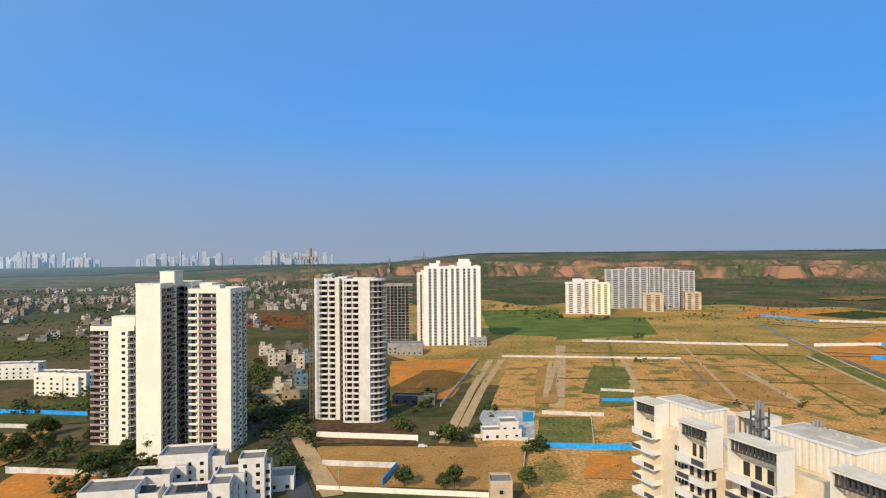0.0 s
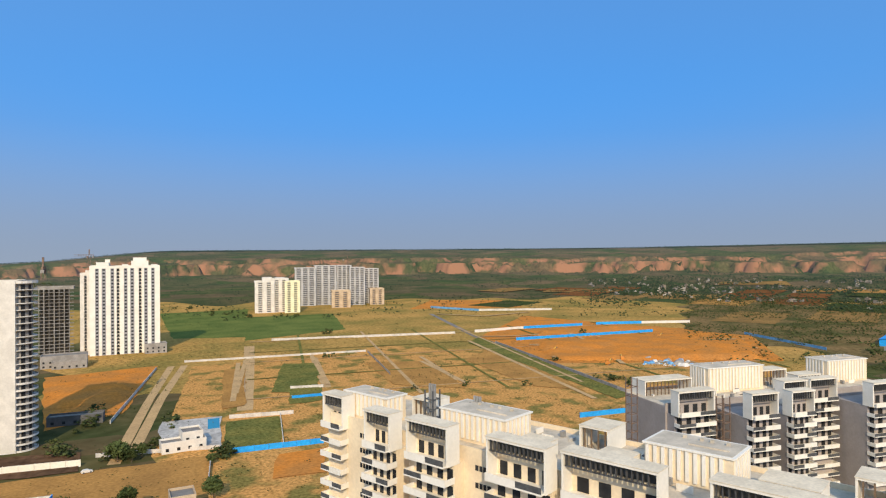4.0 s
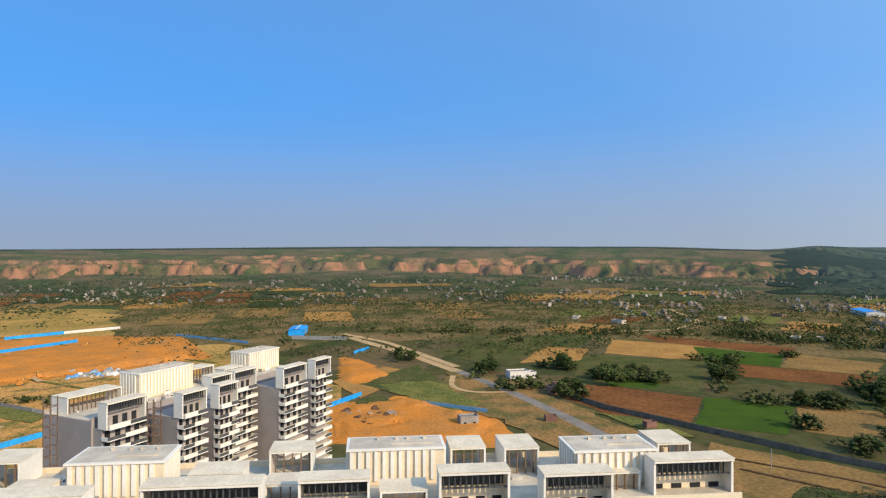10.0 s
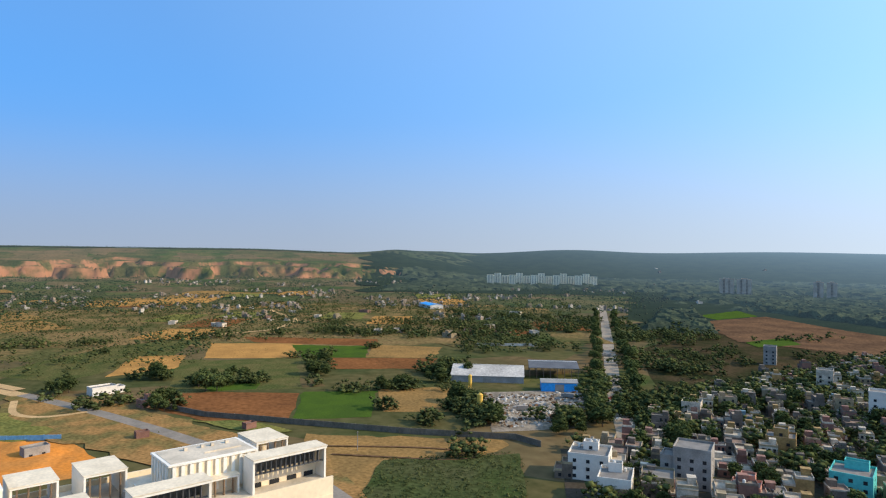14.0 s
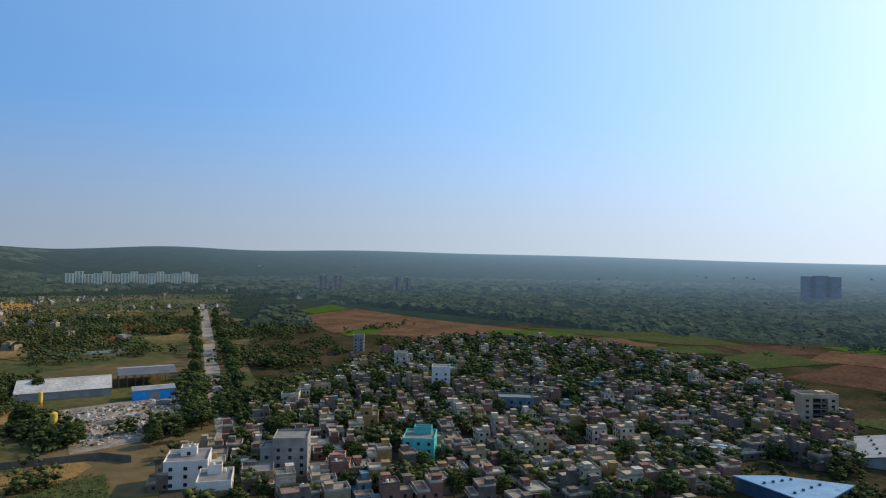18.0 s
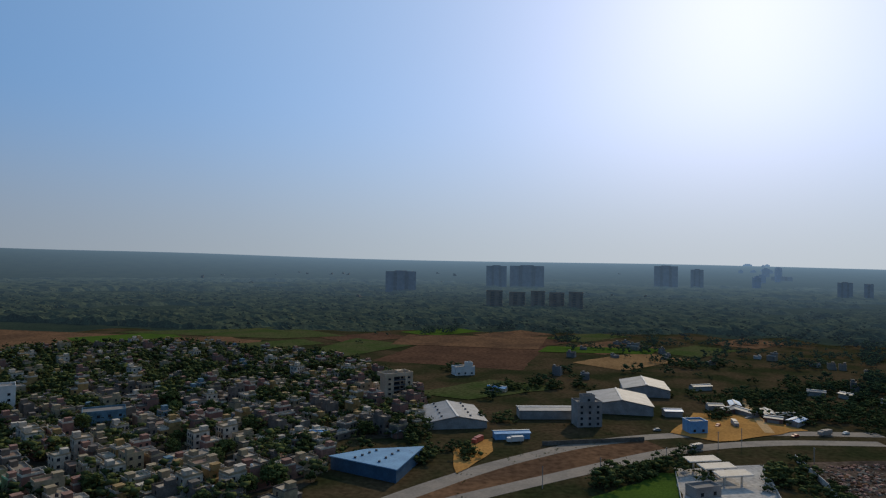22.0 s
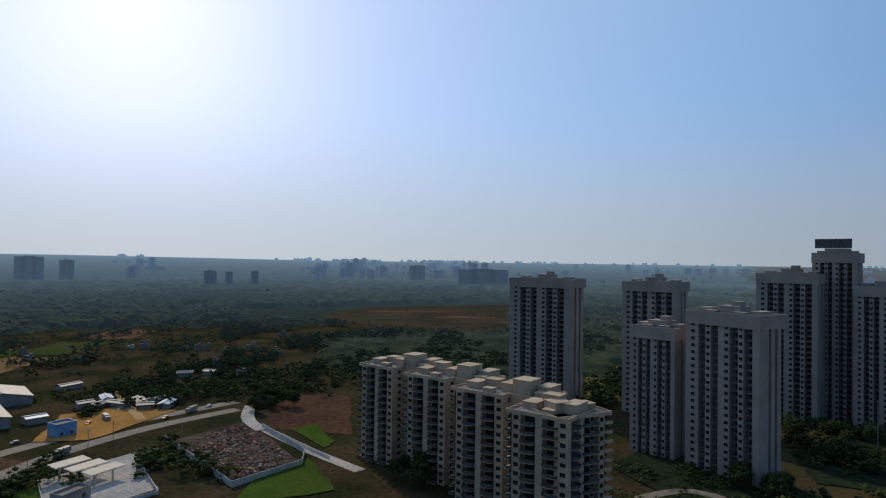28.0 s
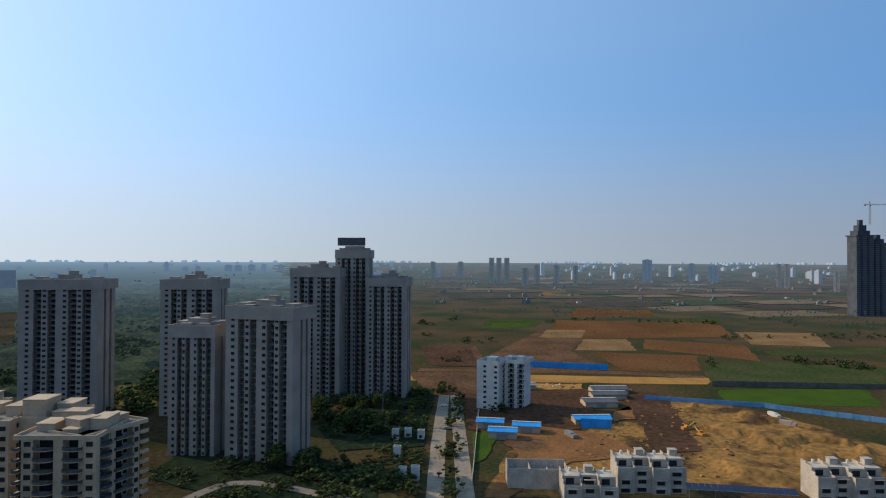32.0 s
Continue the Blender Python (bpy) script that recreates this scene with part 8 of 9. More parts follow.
for (x, y), h, w, k in [((-138.0, 528.7), 10, 14, 0), ((-136.5, 582.3), 9, 16, 1), ((-116.3, 474.3), 9, 13, 1), ((-116.5, 512.0), 11, 10, 0), ((-100.2, 448.8), 7, 9, 4), ((-106.9, 423.3), 6, 12, 0), ((-94.7, 406.2), 5, 16, 2), ((-115.7, 544.4), 7, 10, 4), ((-162.7, 583.7), 8, 11, 0)]:
    block_house("town_house", x, y, 12, [(-w / 2, w / 2, -5, 6, h), (-w / 2 + 1, -w / 2 + 5, 0, 4, h + 2.6)], PAINTS[k], "plain %s town house with a flat roof" % NAMES[k])
block_house("white_school", -321.8, 478.9, 6, [(-14, 10, -6, 6, 11), (10, 20, -6, 6, 11)], WHITE, "white three-storey building with a dark end wall")
for i in range(3):
    x, y = [(-262.5, 425.9), (-252.2, 423.8), (-240.5, 421.6)][i]
    block_house("low_apartments", x, y, 6, [(-7, 7, -6, 6, 14), (-3, 3, -8, -6, 12)], CREAM, "four-storey cream apartment house with balconies")
block_house("farmhouse", 460.4, 64.4, -60, [(-9, 6, -4, 5, 4.5), (6, 11, -4, 4, 3.4)], WHITE, "low white farmhouse under trees")
block_house("pink_house", 414.6, 34.2, -60, [(-6, 5, -3, 4, 4.0), (-2, 3, -2, 3, 6.4)], PAINTS[3], "small pink and white farmhouse")
block_house("site_hut", 326.0, 72.7, -60, [(-5, 5, -3, 3, 4.5)], CONCRETE, "small unfinished concrete hut on orange earth")
block_house("field_hut", 345.5, -18.7, -60, [(-3, 3, -2, 2, 2.8)], BRICK, "small brick field hut")
block_house("field_hut", 344.4, 31.7, -70, [(-3, 3, -2, 2, 2.8)], BRICK, "small brick field hut")
block_house("turquoise_house", 177.2, -231.1, -148, [(-7, 7, -8, 8, 9.5), (-3, 5, 2, 6, 12)], mat("turquoise_paint", (0.10, 0.50, 0.45), (0.08, 0.42, 0.38), 0.3, 0.8, 1.5, 0.1, 0.05), "bright turquoise three-storey house with a pale roof")
block_house("concrete_block", 206.9, -181.9, -138, [(-7, 7, -7, 7, 15), (-12, -7, -6, 4, 11)], CONCRETE, "bare grey concrete house, taller than its neighbours")
block_house("white_house", 228.5, -149.0, -130, [(-9, 7, -8, 8, 10), (-4, 2, 1, 6, 12.6)], WHITE, "large white house with roof tanks", tanks=[(-1, 2, 12.6), (1, 3, 12.6), (-6, 4, 10)])
block_house("white_house", 204.0, -143.2, -130, [(-6, 6, -8, 7, 9), (-3, 2, 2, 6, 11.6)], WHITE, "white and yellow house with roof tanks", tanks=[(-1, 3, 11.6), (3, 4, 9)])
block_house("yellow_house", 204.4, -162.5, -130, [(-6, 6, -7, 6, 7)], PAINTS[2], "pale yellow house with a flat roof")
block_house("yellow_house", 221.3, -243.5, -140, [(-6, 6, -6, 6, 10), (-3, 3, -2, 4, 13)], PAINTS[5], "ochre yellow house with a roof tower")
block_house("white_flats", 247.8, -344.9, -144, [(-6, 6, -6, 6, 18)], WHITE, "white six-storey house with banded balconies")
block_house("white_flats", 321.2, -392.4, -142, [(-5, 5, -5, 5, 15)], PAINTS[0], "tall pale house in the village")
block_house("blue_house", 182.4, -328.9, -150, [(-10, 10, -6, 6, 10)], PAINTS[4], "pale blue three-storey house")
block_house("white_house", 289.8, -253.2, -138, [(-5, 5, -5, 5, 10)], PAINTS[0], "white three-storey house beside the avenue trees")
block_house("unfinished_house", 422.6, -452.3, -140, [(-5, 5, -5, 5, 15)], CONCRETE, "slender unfinished house among trees")
block_house("red_house", 184.0, -185.7, -140, [(-5, 5, -5, 5, 7), (-2, 3, -1, 4, 10)], mat("salmon_paint", (0.52, 0.24, 0.16), (0.42, 0.19, 0.13), 0.3, 0.85, 1.5, 0.1, 0.05), "salmon red house with stepped roof")
block_house("grey_house", -72.6, -357.1, -170, [(-7, 7, -5, 5, 13), (-3, 4, -2, 3, 16)], CONCRETE, "unfinished grey house beside a warehouse")
block_house("grey_house", -128.3, -346.5, -170, [(-5, 5, -4, 4, 6)], DULLBLUE, "small blue-grey kiosk building")
block_house("white_house", -5.7, -507.5, -160, [(-8, 8, -5, 5, 6), (2, 7, -3, 3, 9)], WHITE, "small white house in a field")


# white villa paint lowered to beige-grey, putting the shade on the fronts into colour
VILLA = mat("shade_toned_villa_paint", (0.52, 0.44, 0.345), (0.40, 0.335, 0.26), 0.25, 0.85, 1.5, 0.12, 0.05)


def row_villa(x, y, units, h, label):
    """A terrace of narrow white villas: each unit has a stepped party wall, a set-back top floor, a roof terrace and a shaded front."""
    base = thing("row_villa", None, x, y, 88, label, "house")
    w = 6.6
    L = units * w
    for k in range(units):
        u = -L / 2 + k * w
        q = (0, 1.1, -0.8, 0.5)[k % 4]
        unit = put("villa_unit", boxes("villa_unit", [(u + 0.3, u + w, -6 + q, 6, 0, h), (u + 0.3, u + w, -1.5 + q, 6, h, h + 3.0)], [VILLA]), base)
        put("terrace", boxes("terrace", [(u + 0.5, u + w - 0.2, -5.8 + q, -1.7 + q, h, h + 0.05)], [ROOFTOP]), unit)
        put("roof", boxes("roof", [(u + 0.5, u + w - 0.2, -1.3 + q, 5.8, h + 3.0, h + 3.05)], [PLANTROOF]), unit)
        put("parapet", boxes("parapet", [(u + 0.3, u + w, -6 + q, -5.8 + q, h, h + 0.9)], [VILLA]), unit)
        wall = put("party_wall", prism("party_wall", [(-6.2 + q, 0), (6.2, 0), (6.2, h + 4.2), (2.4, h + 4.2), (2.4, h + 3.5), (-1.8 + q, h + 3.5), (-1.8 + q, h + 2.0), (-4 + q, h + 2.0), (-4 + q, h + 1.0), (-6.2 + q, h + 1.0)], 0, 0.3, [VILLA]), unit)
        wall.matrix_basis = Matrix.Translation((u, 0, 0)) @ Matrix(((0, 0, 1, 0), (1, 0, 0, 0), (0, 1, 0, 0), (0, 0, 0, 1)))
        for f in range(3 if k % 2 else 2):
            put("window", boxes("window", [(u + 1.2 + f % 2 * 0.4, u + 4.6, -6.05 + q, -6 + q, 3.1 * f + 0.6, 3.1 * f + 2.3)], [GLASS]), unit)
            put("sunshade", boxes("sunshade", [(u + 0.9, u + 5.2, -6.8 + q, -6 + q, 3.1 * f + 2.4, 3.1 * f + 2.55)], [VILLA]), unit)
        put("terrace_door", boxes("terrace_door", [(u + 1.4, u + 4.4, -1.55 + q, -1.5 + q, h + 0.1, h + 2.3)], [GLASS]), unit)
        if k % 2:
            put("stair_room", boxes("stair_room", [(u + 2.6, u + 5.6, 2.6, 5.4, h + 3.05, h + 5.2), (u + 2.4, u + 5.8, 2.4, 5.6, h + 5.2, h + 5.35)], [VILLA]), unit)
        else:
            put("water_tank", TANKS[1], unit, (u + 3.8, 4.4, h + 3.0))
    return base


row_villa(-252, 83, 4, 9.3, "row of white stepped villas at the edge of the building site")
row_villa(-243, 155, 4, 8.6, "row of white stepped villas beside dug earth")
row_villa(-242, 57, 3, 5.8, "row of low white villas with terraces")
for i, (x, y, w, d, roof) in enumerate([(-434, 116, 24, 12, DARKROOF), (-417, 111, 22, 11, DARKROOF), (-396, 100, 20, 13, DARKROOF), (-353, 85, 20, 10, BLUE), (-445, 60, 16, 7, SHEET)]):
    shed("site_shed", x, y, 92, w, d, 3.2, 4.2, BEIGE, roof, "long site shed with a %s metal roof" % ("bright blue" if roof is BLUE else "grey"))
ROOFLESS = thing("unfinished_house", None, -257, 40, 88, "roofless pale house with bare walls and columns", "house")
for k, (x0, x1, y0, y1, z1) in enumerate([(-12, 12, -6, -5.7, 8), (-12, -11.7, -5.7, 6, 8.6), (11.7, 12, -5.7, 6, 7.4), (-12, 12, 6, 6.3, 8.2), (-3, -2.7, -5.7, 6, 7), (4, 4.3, -5.7, 2, 6.6)]):
    put("bare_wall", boxes("bare_wall", [(x0, x1, y0, y1, 0, z1)], [VILLA]), ROOFLESS)
put("floor_slab", boxes("floor_slab", [(-11.7, 11.7, -5.7, 6, 4.6, 4.9)], [CONCRETE]), ROOFLESS)
for k in range(6):
    put("column", boxes("column", [(-0.2, 0.2, -0.2, 0.2, 4.9, 9)], [CONCRETE]), ROOFLESS, (-9 + k * 3.6, -3 + k % 2 * 5, 0))
ARRAY = thing("solar_array", None, -233.4, 111, 80, "long row of dark blue solar panels on steel legs", "solar panels")
for k in range(17):
    ob = put("solar_panel", boxes("solar_panel", [(-1.05, 1.05, -2, 2, 0, 0.1), (-1.05, 1.05, -2.04, -1.96, -0.02, 0.12, 1)], [SOLAR, SHEET]), ARRAY, (-18 + k * 2.25, 0, 6.6))
    ob.rotation_euler = (radians(16), 0, 0)
    if k % 4 == 0:
        put("leg", boxes("leg", [(-0.1, 0.1, -0.1, 0.1, 0, 6.5)], [SHEET]), ARRAY, (-18 + k * 2.25, 0, 0))
for x, y in [(-334.5, 46.8), (-342.2, 28.5), (-323.8, 33.3)]:
    shed("site_shed", x, y, 80, 14, 8, 4, 5, BEIGE, BLUE, "site shed with a bright blue roof")


for i, (x, y) in enumerate([(930.9, -143.4), (912.5, -167.9), (1001.5, -227.3), (724.3, -181.1), (733.3, -207.2), (920.9, -324.9), (706.5, -286.2), (742.1, -329.2), (914.0, -449.7), (1029.1, -536.4), (934.8, -72.8), (845.5, -6.4), (892.7, 47.5), (669.5, -248.9), (674.3, -315.4), (662.1, -351.7)]):
    block_house("farm_building", x, y, -25 + i * 31 % 90, [(-7 - i % 3 * 2, 7, -4, 4, 3.4 + i % 2)] + ([(-3, 3, -3, 3, 6.8)] if i % 4 == 1 else []), (PAINTS[0], PAINTS[2], PAINTS[3], PAINTS[0])[i % 4], "low %s farm building among trees" % ("white", "cream", "pink", "white")[i % 4])

# ---------------------------------------------------------------- yards: rubble, silo, fuel station
def rubble(name, pts, count, seed, mats, size, label):
    """Heaps of broken lumps over a yard, as one object."""
    rnd = random.Random(seed)
    xs, ys = [p[0] for p in pts], [p[1] for p in pts]
    vs, fs, mi = [], [], []
    while len(mi) < count * 6:
        x, y = rnd.uniform(min(xs), max(xs)), rnd.uniform(min(ys), max(ys))
        if not inside(x, y, pts):
            continue
        q = size * rnd.uniform(0.3, 1.3) * (1.2 + noise.noise((x / 9, y / 9, 4)))
        a = rnd.uniform(0, 6.28)
        n = len(vs)
        for dz in (-0.2, 1):
            k = 1 if dz < 0 else rnd.uniform(0.3, 0.8)
            for i in range(4):
                b = a + i * 1.5708 + rnd.uniform(-0.3, 0.3)
                vs.append((x + math.cos(b) * q * k, y + math.sin(b) * q * k, q * 0.5 * max(dz, 0) * rnd.uniform(0.7, 1.3)))
        fs += [tuple(n + i for i in f) for f in ((3, 2, 1, 0), (4, 5, 6, 7), (0, 1, 5, 4), (1, 2, 6, 5), (2, 3, 7, 6), (3, 0, 4, 7))]
        mi += [rnd.randrange(len(mats))] * 6
    me = bpy.data.meshes.new(name)
    me.from_pydata(vs, [], fs)
    me.polygons.foreach_set("material_index", mi)
    for m in mats:
        me.materials.append(m)
    return tagged(new(name, me), label, "rubble", kind="stuff")


rubble("gravel_heaps", [(382.7, -166.3), (371.8, -236.8), (300.3, -186.6), (307.4, -143.0)], 700, 5, [GRAVEL, CONCRETE, FALLOW, PALE], 1.2, "heaps of gravel and broken concrete")
rubble("demolition_rubble", [(-158.5, -290.1), (-197.1, -296.6), (-179.9, -228.3), (-149.8, -227.1)], 1100, 6, [BRICK, FALLOW, DARKWALL, GRAVEL, BRICK, PLOUGH], 0.9, "broken bricks and concrete after demolition")
rubble("site_debris", [(363.4, 369.8), (394.7, 348.9), (421.6, 379.3), (394.9, 394.9)], 40, 7, [WHITE, CONCRETE, DULLBLUE], 3.0, "site debris and materials on orange earth")
rubble("site_debris", [(340.4, 151.2), (371.6, 115.9), (342.0, 87.6), (305.5, 118.2)], 110, 8, [ORANGE, CONCRETE, FALLOW], 1.8, "churned clods and debris on orange earth")
rubble("earth_heaps", [(-300.3, 60.0), (-416.7, 138.6), (-301.0, 209.7), (-269.3, 187.5), (-262.1, 105.7)], 420, 9, [SANDSOIL, FALLOW, STUBBLE], 1.1, "heaps of dug earth across the building site")
rubble("earth_heaps", [(338.0, 450.0), (480.4, 343.7), (560.5, 430.4), (457.3, 556.0)], 160, 10, [ORANGE, SANDSOIL], 1.5, "low heaps of orange earth")


def silo(x, y, s, label):
    base = thing("silo", None, x, y, 0, label, "silo")
    bm = bmesh.new()
    bmesh.ops.create_cone(bm, cap_ends=True, segments=16, radius1=1.6 * s, radius2=1.6 * s, depth=7 * s, matrix=Matrix.Translation((0, 0, 7 * s)))
    bmesh.ops.create_cone(bm, cap_ends=True, segments=16, radius1=0.4 * s, radius2=1.6 * s, depth=2 * s, matrix=Matrix.Translation((0, 0, 2.5 * s)))
    bmesh.ops.create_cone(bm, cap_ends=True, segments=16, radius1=1.6 * s, radius2=0.5 * s, depth=0.8 * s, matrix=Matrix.Translation((0, 0, 10.9 * s)))
    me = bpy.data.meshes.new("hopper")
    bm.to_mesh(me)
    bm.free()
    me.materials.append(YELLOW)
    put("hopper", me, base)
    for a in range(4):
        put("leg", boxes("leg", [(-0.12, 0.12, -0.12, 0.12, 0, 3.6 * s)], [YELLOW]), base, (1.4 * s * math.cos(a * 1.57), 1.4 * s * math.sin(a * 1.57), 0))


silo(338.5, -145.2, 1.05, "tall yellow cement silo on legs")
silo(408.5, -167.7, 0.8, "yellow cement silo beside the factory shed")
base = thing("fuel_station", None, -111.7, -273.0, -168, "fuel station with three slanted white canopies", "station")
for i in range(3):
    ob = put("canopy", boxes("canopy", [(-7.5, 7.5, -3, 3, 0, 0.4), (-7.2, 7.2, -2.7, 2.7, 0.4, 0.45, 1)], [WHITE, SHEET]), base, (-1.5 * i, (i - 1) * 8.6, 4.6 + 0.4 * i))
    ob.rotation_euler = (radians(5), 0, 0)
    for sx in (-4, 4):
        put("column", boxes("column", [(-0.3, 0.3, -0.3, 0.3, 0, 4.7 + 0.4 * i)], [WHITE]), base, (sx - 1.5 * i, (i - 1) * 8.6, 0))
block_house("station_shop", -96.6, -251.8, -160, [(-6, 6, -3, 3, 3.6)], CONCRETE, "low grey fuel station shop")
for x, y, h in [(-289.8, -17.9, 5), (-260.4, -14.0, 5), (-323.6, -14.6, 4), (-261.8, -8.8, 5), (-320.6, -8.0, 4), (-318.5, -20.6, 5)]:
    block_house("gate_pillar", x, y, 80, [(-1.6, 1.6, -1.2, 1.2, h)], WHITE, "white gateway pillar beside the approach road", "pillar")


# ---------------------------------------------------------------- cranes, masts, scaffolds
def lattice(h, w, m, n):
    """A lattice mast as one mesh: four legs and crossed braces."""
    rows = [(sx * w / 2 - 0.12, sx * w / 2 + 0.12, sy * w / 2 - 0.12, sy * w / 2 + 0.12, 0, h) for sx in (-1, 1) for sy in (-1, 1)]
    for i in range(n):
        z = h * i / n
        rows += [(-w / 2, w / 2, -w / 2 - 0.08, -w / 2 + 0.08, z, z + 0.2), (-w / 2, w / 2, w / 2 - 0.08, w / 2 + 0.08, z, z + 0.2), (-w / 2 - 0.08, -w / 2 + 0.08, -w / 2, w / 2, z, z + 0.2), (w / 2 - 0.08, w / 2 + 0.08, -w / 2, w / 2, z, z + 0.2)]
    return boxes("mast", rows, [m])


def crane(x, y, z, h, jib, heading, label):
    base = thing("tower_crane", None, x, y, heading, label, "crane", z=z)
    put("mast", lattice(h, 1.8, STEEL, int(h / 3)), base)
    put("jib", boxes("jib", [(-jib * 0.3, jib, -0.5, -0.3, h, h + 0.25), (-jib * 0.3, jib, 0.3, 0.5, h, h + 0.25), (-jib * 0.3, jib, -0.1, 0.1, h + 1.3, h + 1.5)] + [(-jib * 0.3 + i * 2, -jib * 0.3 + i * 2 + 0.2, -0.5, 0.5, h, h + 1.4) for i in range(int(jib * 0.65))], [STEEL]), base)
    put("counterweight", boxes("counterweight", [(-jib * 0.3, -jib * 0.22, -0.8, 0.8, h - 1.6, h)], [CONCRETE]), base)
    put("cab", boxes("cab", [(0.6, 2.0, -0.8, 0.8, h - 1.8, h)], [STEEL]), base)
    put("apex", boxes("apex", [(-0.4, 0.4, -0.4, 0.4, h + 1.5, h + 6)], [STEEL]), base)


crane(-71.3, 344.7, 0, 88, 11, 174, "rusty tower crane beside the white tower")
crane(-30, 358, 77, 5, 6, 80, "small orange hoist on the tower roof")
crane(-19.5, 649.7, 78, 9, 12, 170, "orange crane on the slab tower")
crane(353.9, 1041.5, 62, 14, 32, 10, "yellow crane over the grey towers")
crane(-1041.5, 709.1, 150, 32, 34, 95, "crane on the unfinished tower")
m = thing("scaffold_hoist", None, 143, 150, 0, "rusty lattice hoist beside the taupe block", "hoist")
put("mast", lattice(50, 2.4, STEEL, 18), m)
m = thing("scaffold_hoist", None, 161, 131, 0, "rusty scaffold tower against the taupe block", "hoist")
put("mast", lattice(46, 2.6, STEEL, 18), m)
for u, v, h in [(24, 11, 8.0), (47, 6, 3.0), (33, 15, 6)]:
    x, y = 41 + u * 0.3625 + v * 0.932, 140 - u * 0.932 + v * 0.3625
    m = thing("roof_frame", None, x, y, -68, "dark steel frame with pipes on the roof", "frame", z=52.5)
    put("mast", lattice(h, 2.2, RAIL, 4), m)
    for i in range(3):
        put("pipe", boxes("pipe", [(-0.2, 0.2, -0.2, 0.2, 0, h + 1.2)], [SHEET]), m, (-0.7 + i * 0.7, 0, 0))


# ---------------------------------------------------------------- vehicles and poles
def vehicle(x, y, heading, kind, paint, label):
    L, wd, h = {"car": (4.2, 1.8, 1.45), "truck": (8.5, 2.4, 3.0), "digger": (5.0, 2.6, 2.8)}[kind]
    base = thing(kind if kind != "digger" else "excavator", None, x, y, heading, label, kind)
    bm = bmesh.new()
    if kind == "car":
        prof = [(-L / 2, 0.35), (L / 2, 0.35), (L / 2, 0.8), (L * 0.28, 0.95), (L * 0.12, h), (-L * 0.3, h), (-L * 0.45, 0.95), (-L / 2, 0.85)]
    elif kind == "truck":
        prof = [(-L / 2, 0.7), (L / 2, 0.7), (L / 2, 2.4), (L * 0.38, 2.6), (L * 0.27, 2.6), (L * 0.26, 1.4), (L * 0.24, 1.4), (L * 0.24, h), (-L / 2, h)]
    else:
        prof = [(-L / 2, 0.5), (L * 0.3, 0.5), (L * 0.3, 1.2), (L * 0.1, 1.3), (L * 0.1, h), (-L * 0.12, h), (-L * 0.14, 1.9), (-L / 2, 1.9)]
    a = [bm.verts.new((px_, -wd / 2, pz)) for px_, pz in prof]
    b = [bm.verts.new((px_, wd / 2, pz)) for px_, pz in prof]
    bm.faces.new(a)
    bm.faces.new(b[::-1])
    for i in range(len(prof)):
        bm.faces.new((a[i], b[i], b[(i + 1) % len(prof)], a[(i + 1) % len(prof)]))
    bmesh.ops.recalc_face_normals(bm, faces=bm.faces)
    me = bpy.data.meshes.new("body")
    bm.to_mesh(me)
    bm.free()
    me.materials.append(paint)
    put("body", me, base)
    if kind == "digger":
        arm = put("arm", boxes("arm", [(0, 4.5, -0.2, 0.2, 0, 0.5)], [YELLOW]), base, (1.0, 0, 1.4))
        arm.rotation_euler = (0, radians(-35), 0)
        put("bucket", boxes("bucket", [(-0.5, 0.5, -0.6, 0.6, -0.5, 0.4)], [STEEL]), base, (4.8, 0, 3.6))
        for s in (-1, 1):
            put("track", boxes("track", [(-2.2, 1.9, -0.25, 0.25, 0, 0.8)], [RAIL]), base, (0, s * 1.1, 0))
        return
    for wx in (-L * 0.3, L * 0.3):
        for s in (-1, 1):
            put("wheel", WHEEL, base, (wx, s * (wd / 2 - 0.1), 0.36))


bm = bmesh.new()
bmesh.ops.create_cone(bm, cap_ends=True, segments=12, radius1=0.36, radius2=0.36, depth=0.24, matrix=Matrix.Rotation(math.pi / 2, 4, "X"))
WHEEL = bpy.data.meshes.new("wheel")
bm.to_mesh(WHEEL)
bm.free()
WHEEL.materials.append(RAIL)
RED = mat("red_paint", (0.40, 0.08, 0.05), (0.33, 0.07, 0.04), 0.5, 0.5, 2.0, 0.1, 0.0)
ORANGEP = mat("orange_machine_paint", (0.65, 0.25, 0.04), (0.55, 0.2, 0.03), 0.5, 0.6, 2.0, 0.1, 0.0)
CARS = [WHITE, SHEET, RED, GREY_PAINT]
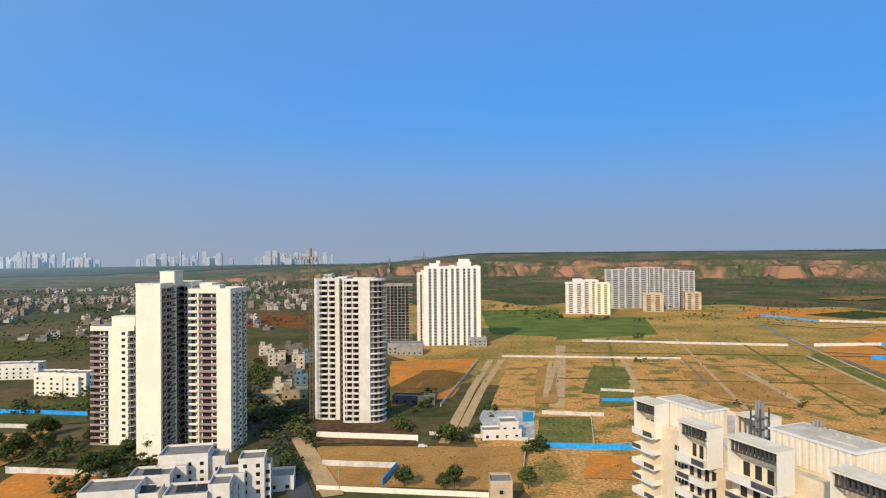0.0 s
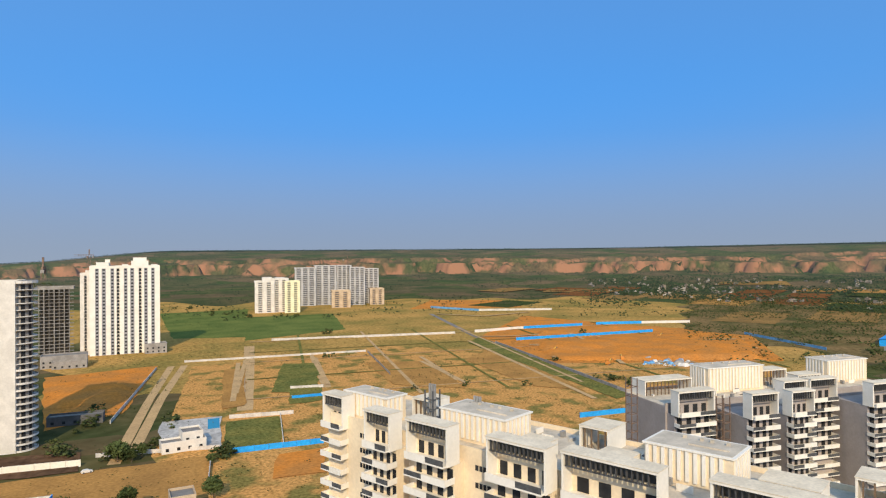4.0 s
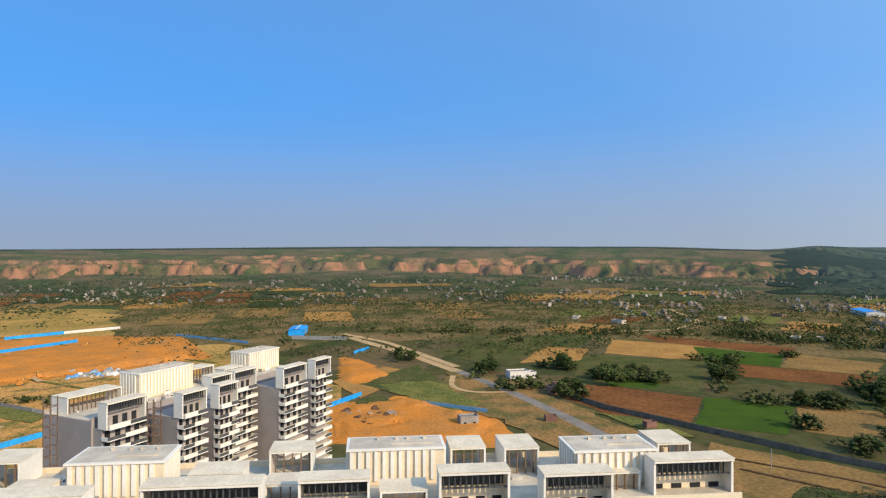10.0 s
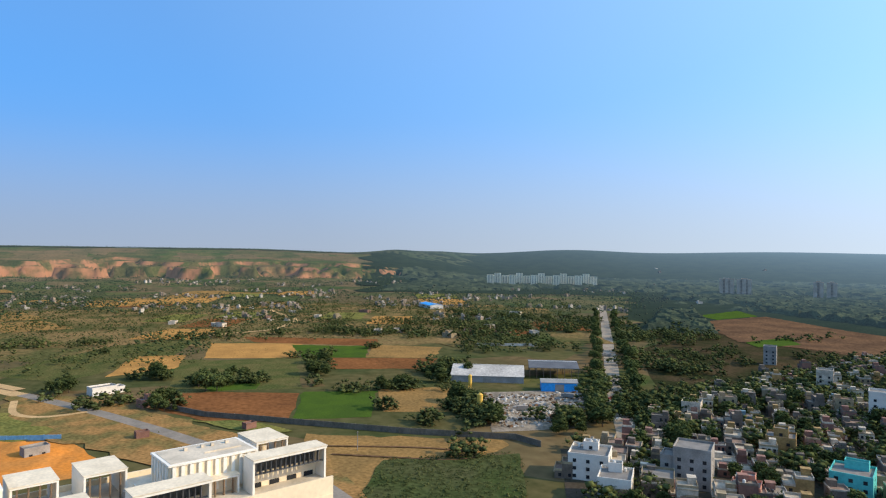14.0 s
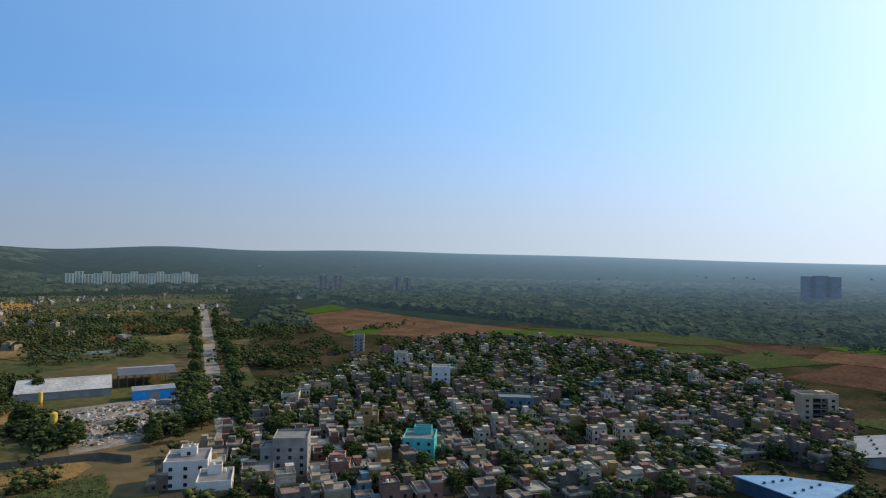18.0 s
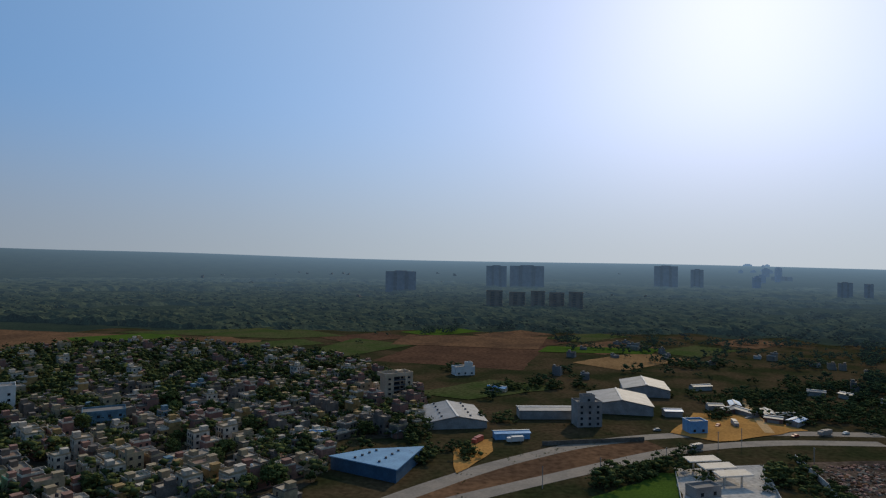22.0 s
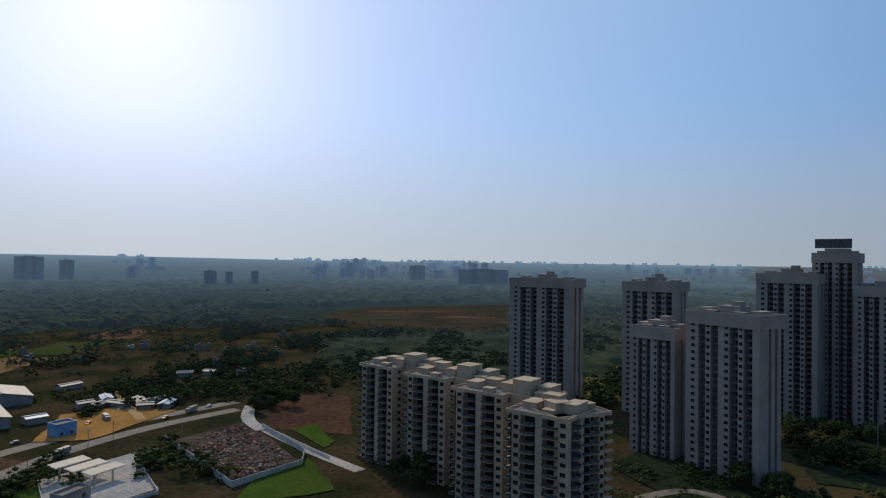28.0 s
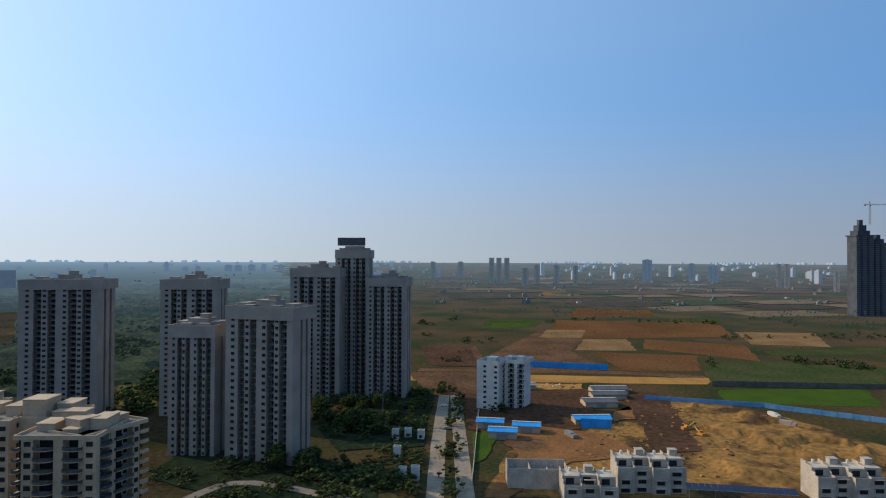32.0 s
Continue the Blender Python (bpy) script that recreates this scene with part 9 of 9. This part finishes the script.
for i, (x, y, hd, k) in enumerate([(-10.2, 299.2, 10, "car"), (-115.9, -312.7, 30, "truck"), (-178.1, -340.5, 25, "car"), (-195.9, -344.6, 25, "truck"), (-208.8, -347.9, 25, "car"), (-155.9, -361.6, 80, "truck"), (-145.6, -359.2, 50, "car"),
                                   (-108.3, -347.3, 10, "car"), (-11.1, -318.2, 60, "truck"), (-170.9, -378.1, 20, "car"), (-29.9, -320.2, 15, "truck"), (393.0, -269.5, 80, "car"), (301.5, -212.8, 80, "car"), (500.5, -340.4, 80, "truck"), (348.0, -240.6, 85, "car"),
                                   (-339.8, 5.6, 90, "car"), (-391.6, 4.3, 90, "car"), (-324.0, 67.6, 20, "truck"), (-365.2, 192.8, 10, "truck"), (-346.7, 190.7, 40, "truck"), (-358.8, 183.0, 70, "truck"), (359.3, -215.5, 40, "truck"), (400.1, -223.0, 10, "truck"), (338.2, -171.1, 70, "truck")]):
    vehicle(x, y, hd, k, CARS[(i * 3 + (2 if k == "truck" else 0)) % 4], "%s %s standing on the road" % (("white", "silver", "red", "grey")[(i * 3 + (2 if k == "truck" else 0)) % 4], k))
for x, y, hd in [(342.9, 384.7, 20), (367.4, 395.7, 60), (493.4, 478.0, 10), (-338.3, 132.0, 100), (-327.5, 135.0, 200), (343.7, 457.6, 0)]:
    vehicle(x, y, hd, "digger", ORANGEP, "orange excavator standing on dug earth")
pole = boxes("pole", [(-0.12, 0.12, -0.12, 0.12, 0, 9)], [CONCRETE])
arm = boxes("cross_arm", [(-0.9, 0.9, -0.06, 0.06, 8.3, 8.45)], [STEEL])
for x, y in [(-93.3, -285.2), (-60.7, -268.7), (-141.8, -320.9), (-159.9, -289.6), (-127.5, -314.1), (74.4, 423.1), (-40.4, 244.4), (291.4, -63.8), (-339.9, 21.4), (-291.6, 16.6), (-391.8, 25.7), (-34.9, -255.8)]:
    ob = thing("utility_pole", pole, x, y, random.uniform(0, 180), "thin concrete utility pole with a cross arm", "pole", "utility poles")
    put("cross_arm", arm, ob)
mast = thing("flag_mast", boxes("flag_mast", [(-0.15, 0.15, -0.15, 0.15, 0, 24)], [SHEET]), -372.3, -31.5, 0, "tall thin mast in the tower garden", "mast")

# ---------------------------------------------------------------- dug and heaped earth
DIRT = mat("rust_earth", (0.27, 0.125, 0.05), (0.2, 0.098, 0.042), 0.06, 0.95, 0.6, 0.25, 0.3, spec=0.0)
patch("store_yard", [(-440, 122), (-445, 136), (-360, 112), (-356, 98), (-380, 104), (-382, 118)], DIRT, "rust-red trodden yard beside the sheds")
patch("tan_yard", [(-462, 40), (-462, 104), (-442, 100), (-440, 36)], SANDSOIL, "tan churned earth before a white block")
rubble("site_debris", [(-462, 40), (-462, 104), (-444, 100), (-442, 38)], 90, 44, [CONCRETE, SANDSOIL, WHITE, FALLOW], 1.2, "debris and materials heaped on tan earth")
# nothing is dug here: a sunken strip's shade is painted as a flat patch
patch("trench", [(-443, 128), (-425, 152), (-300, 124), (-298, 102)], PLOUGH, "flat dark strip painted as a shaded trench across the site")
patch("dark_yard", [(-426, 14), (-446, 108), (-342, 84), (-352, 18)], PLOUGH, "dark brown cleared yard of the site")
patch("site_road", [(-352, 42), (-330, 84), (-292, 96), (-285, 60), (-240, 26), (-243, 18), (-292, 36), (-318, 34)], DIRT, "rust-red earth road of the site")
patch("turning_circle", [(-318, 34), (-320, 52), (-306, 54), (-300, 42), (-308, 33)], FALLOW, "brown earth island in a turning circle")
relief("dug_earth", [(-298, 116), (-402, 146), (-390.2, 186), (-301.0, 211.8), (-249.6, 175.5), (-258, 118)], bpy.data.materials["site_soil"], "dug ochre earth with banks and hollows", 6.5, 36, 1.8, 2)
relief("heaped_earth", [(312.2, 415.7), (467.2, 334.2), (557.4, 420.5), (573.5, 525.1), (490.3, 641.0), (370.6, 541.1)], ORANGE, "excavated orange earth in low terraces", 7.0, 90, 5.0, 4, [((355.9, 532.5), (520.5, 513.1)), ((350.8, 606.0), (493.1, 597.4)), ((512.6, 595.9), (624.9, 555.3))])
relief("heaped_earth", [(277.1, 128.4), (352.3, 159.9), (375.8, 117.2), (339.9, 56.0), (285.0, 62.5)], ORANGE, "churned orange earth with banks", 4.0, 40, 2.5, 3)
relief("heaped_earth", [(-35.5, 427.5), (-42.9, 518.8), (25.9, 537.2), (5.3, 425.9)], ORANGE, "rough orange earth behind the white tower", 3.0, 50, 4.0)
relief("heaped_earth", [(410.7, 186.6), (516.7, 232.5), (499.1, 199.1), (447.3, 153.9), (372.7, 151.8)], ORANGE, "orange cut bank beside a green plot", 5.0, 60, 4.0, 3)

if SPARE:
    vs, fs, n = [], [], 0
    for x, y, q, k in SPARE:
        me = TREES[k][1]
        co = np.empty(len(me.vertices) * 3)
        me.vertices.foreach_get("co", co)
        f = np.empty(len(me.polygons) * 3, dtype=np.int32)
        me.polygons.foreach_get("vertices", f)
        vs.append(co.reshape(-1, 3) * q + np.array([x, y, -0.25 * q]))
        fs.append(f.reshape(-1, 3) + n)
        n += len(me.vertices)
    me = bpy.data.meshes.new("grove_trees")
    me.from_pydata(np.concatenate(vs).tolist(), [], np.concatenate(fs).tolist())
    me.materials.append(LEAF)
    tagged(new("grove_trees", me), "leafy trees in groves and along roads", "trees", kind="stuff")
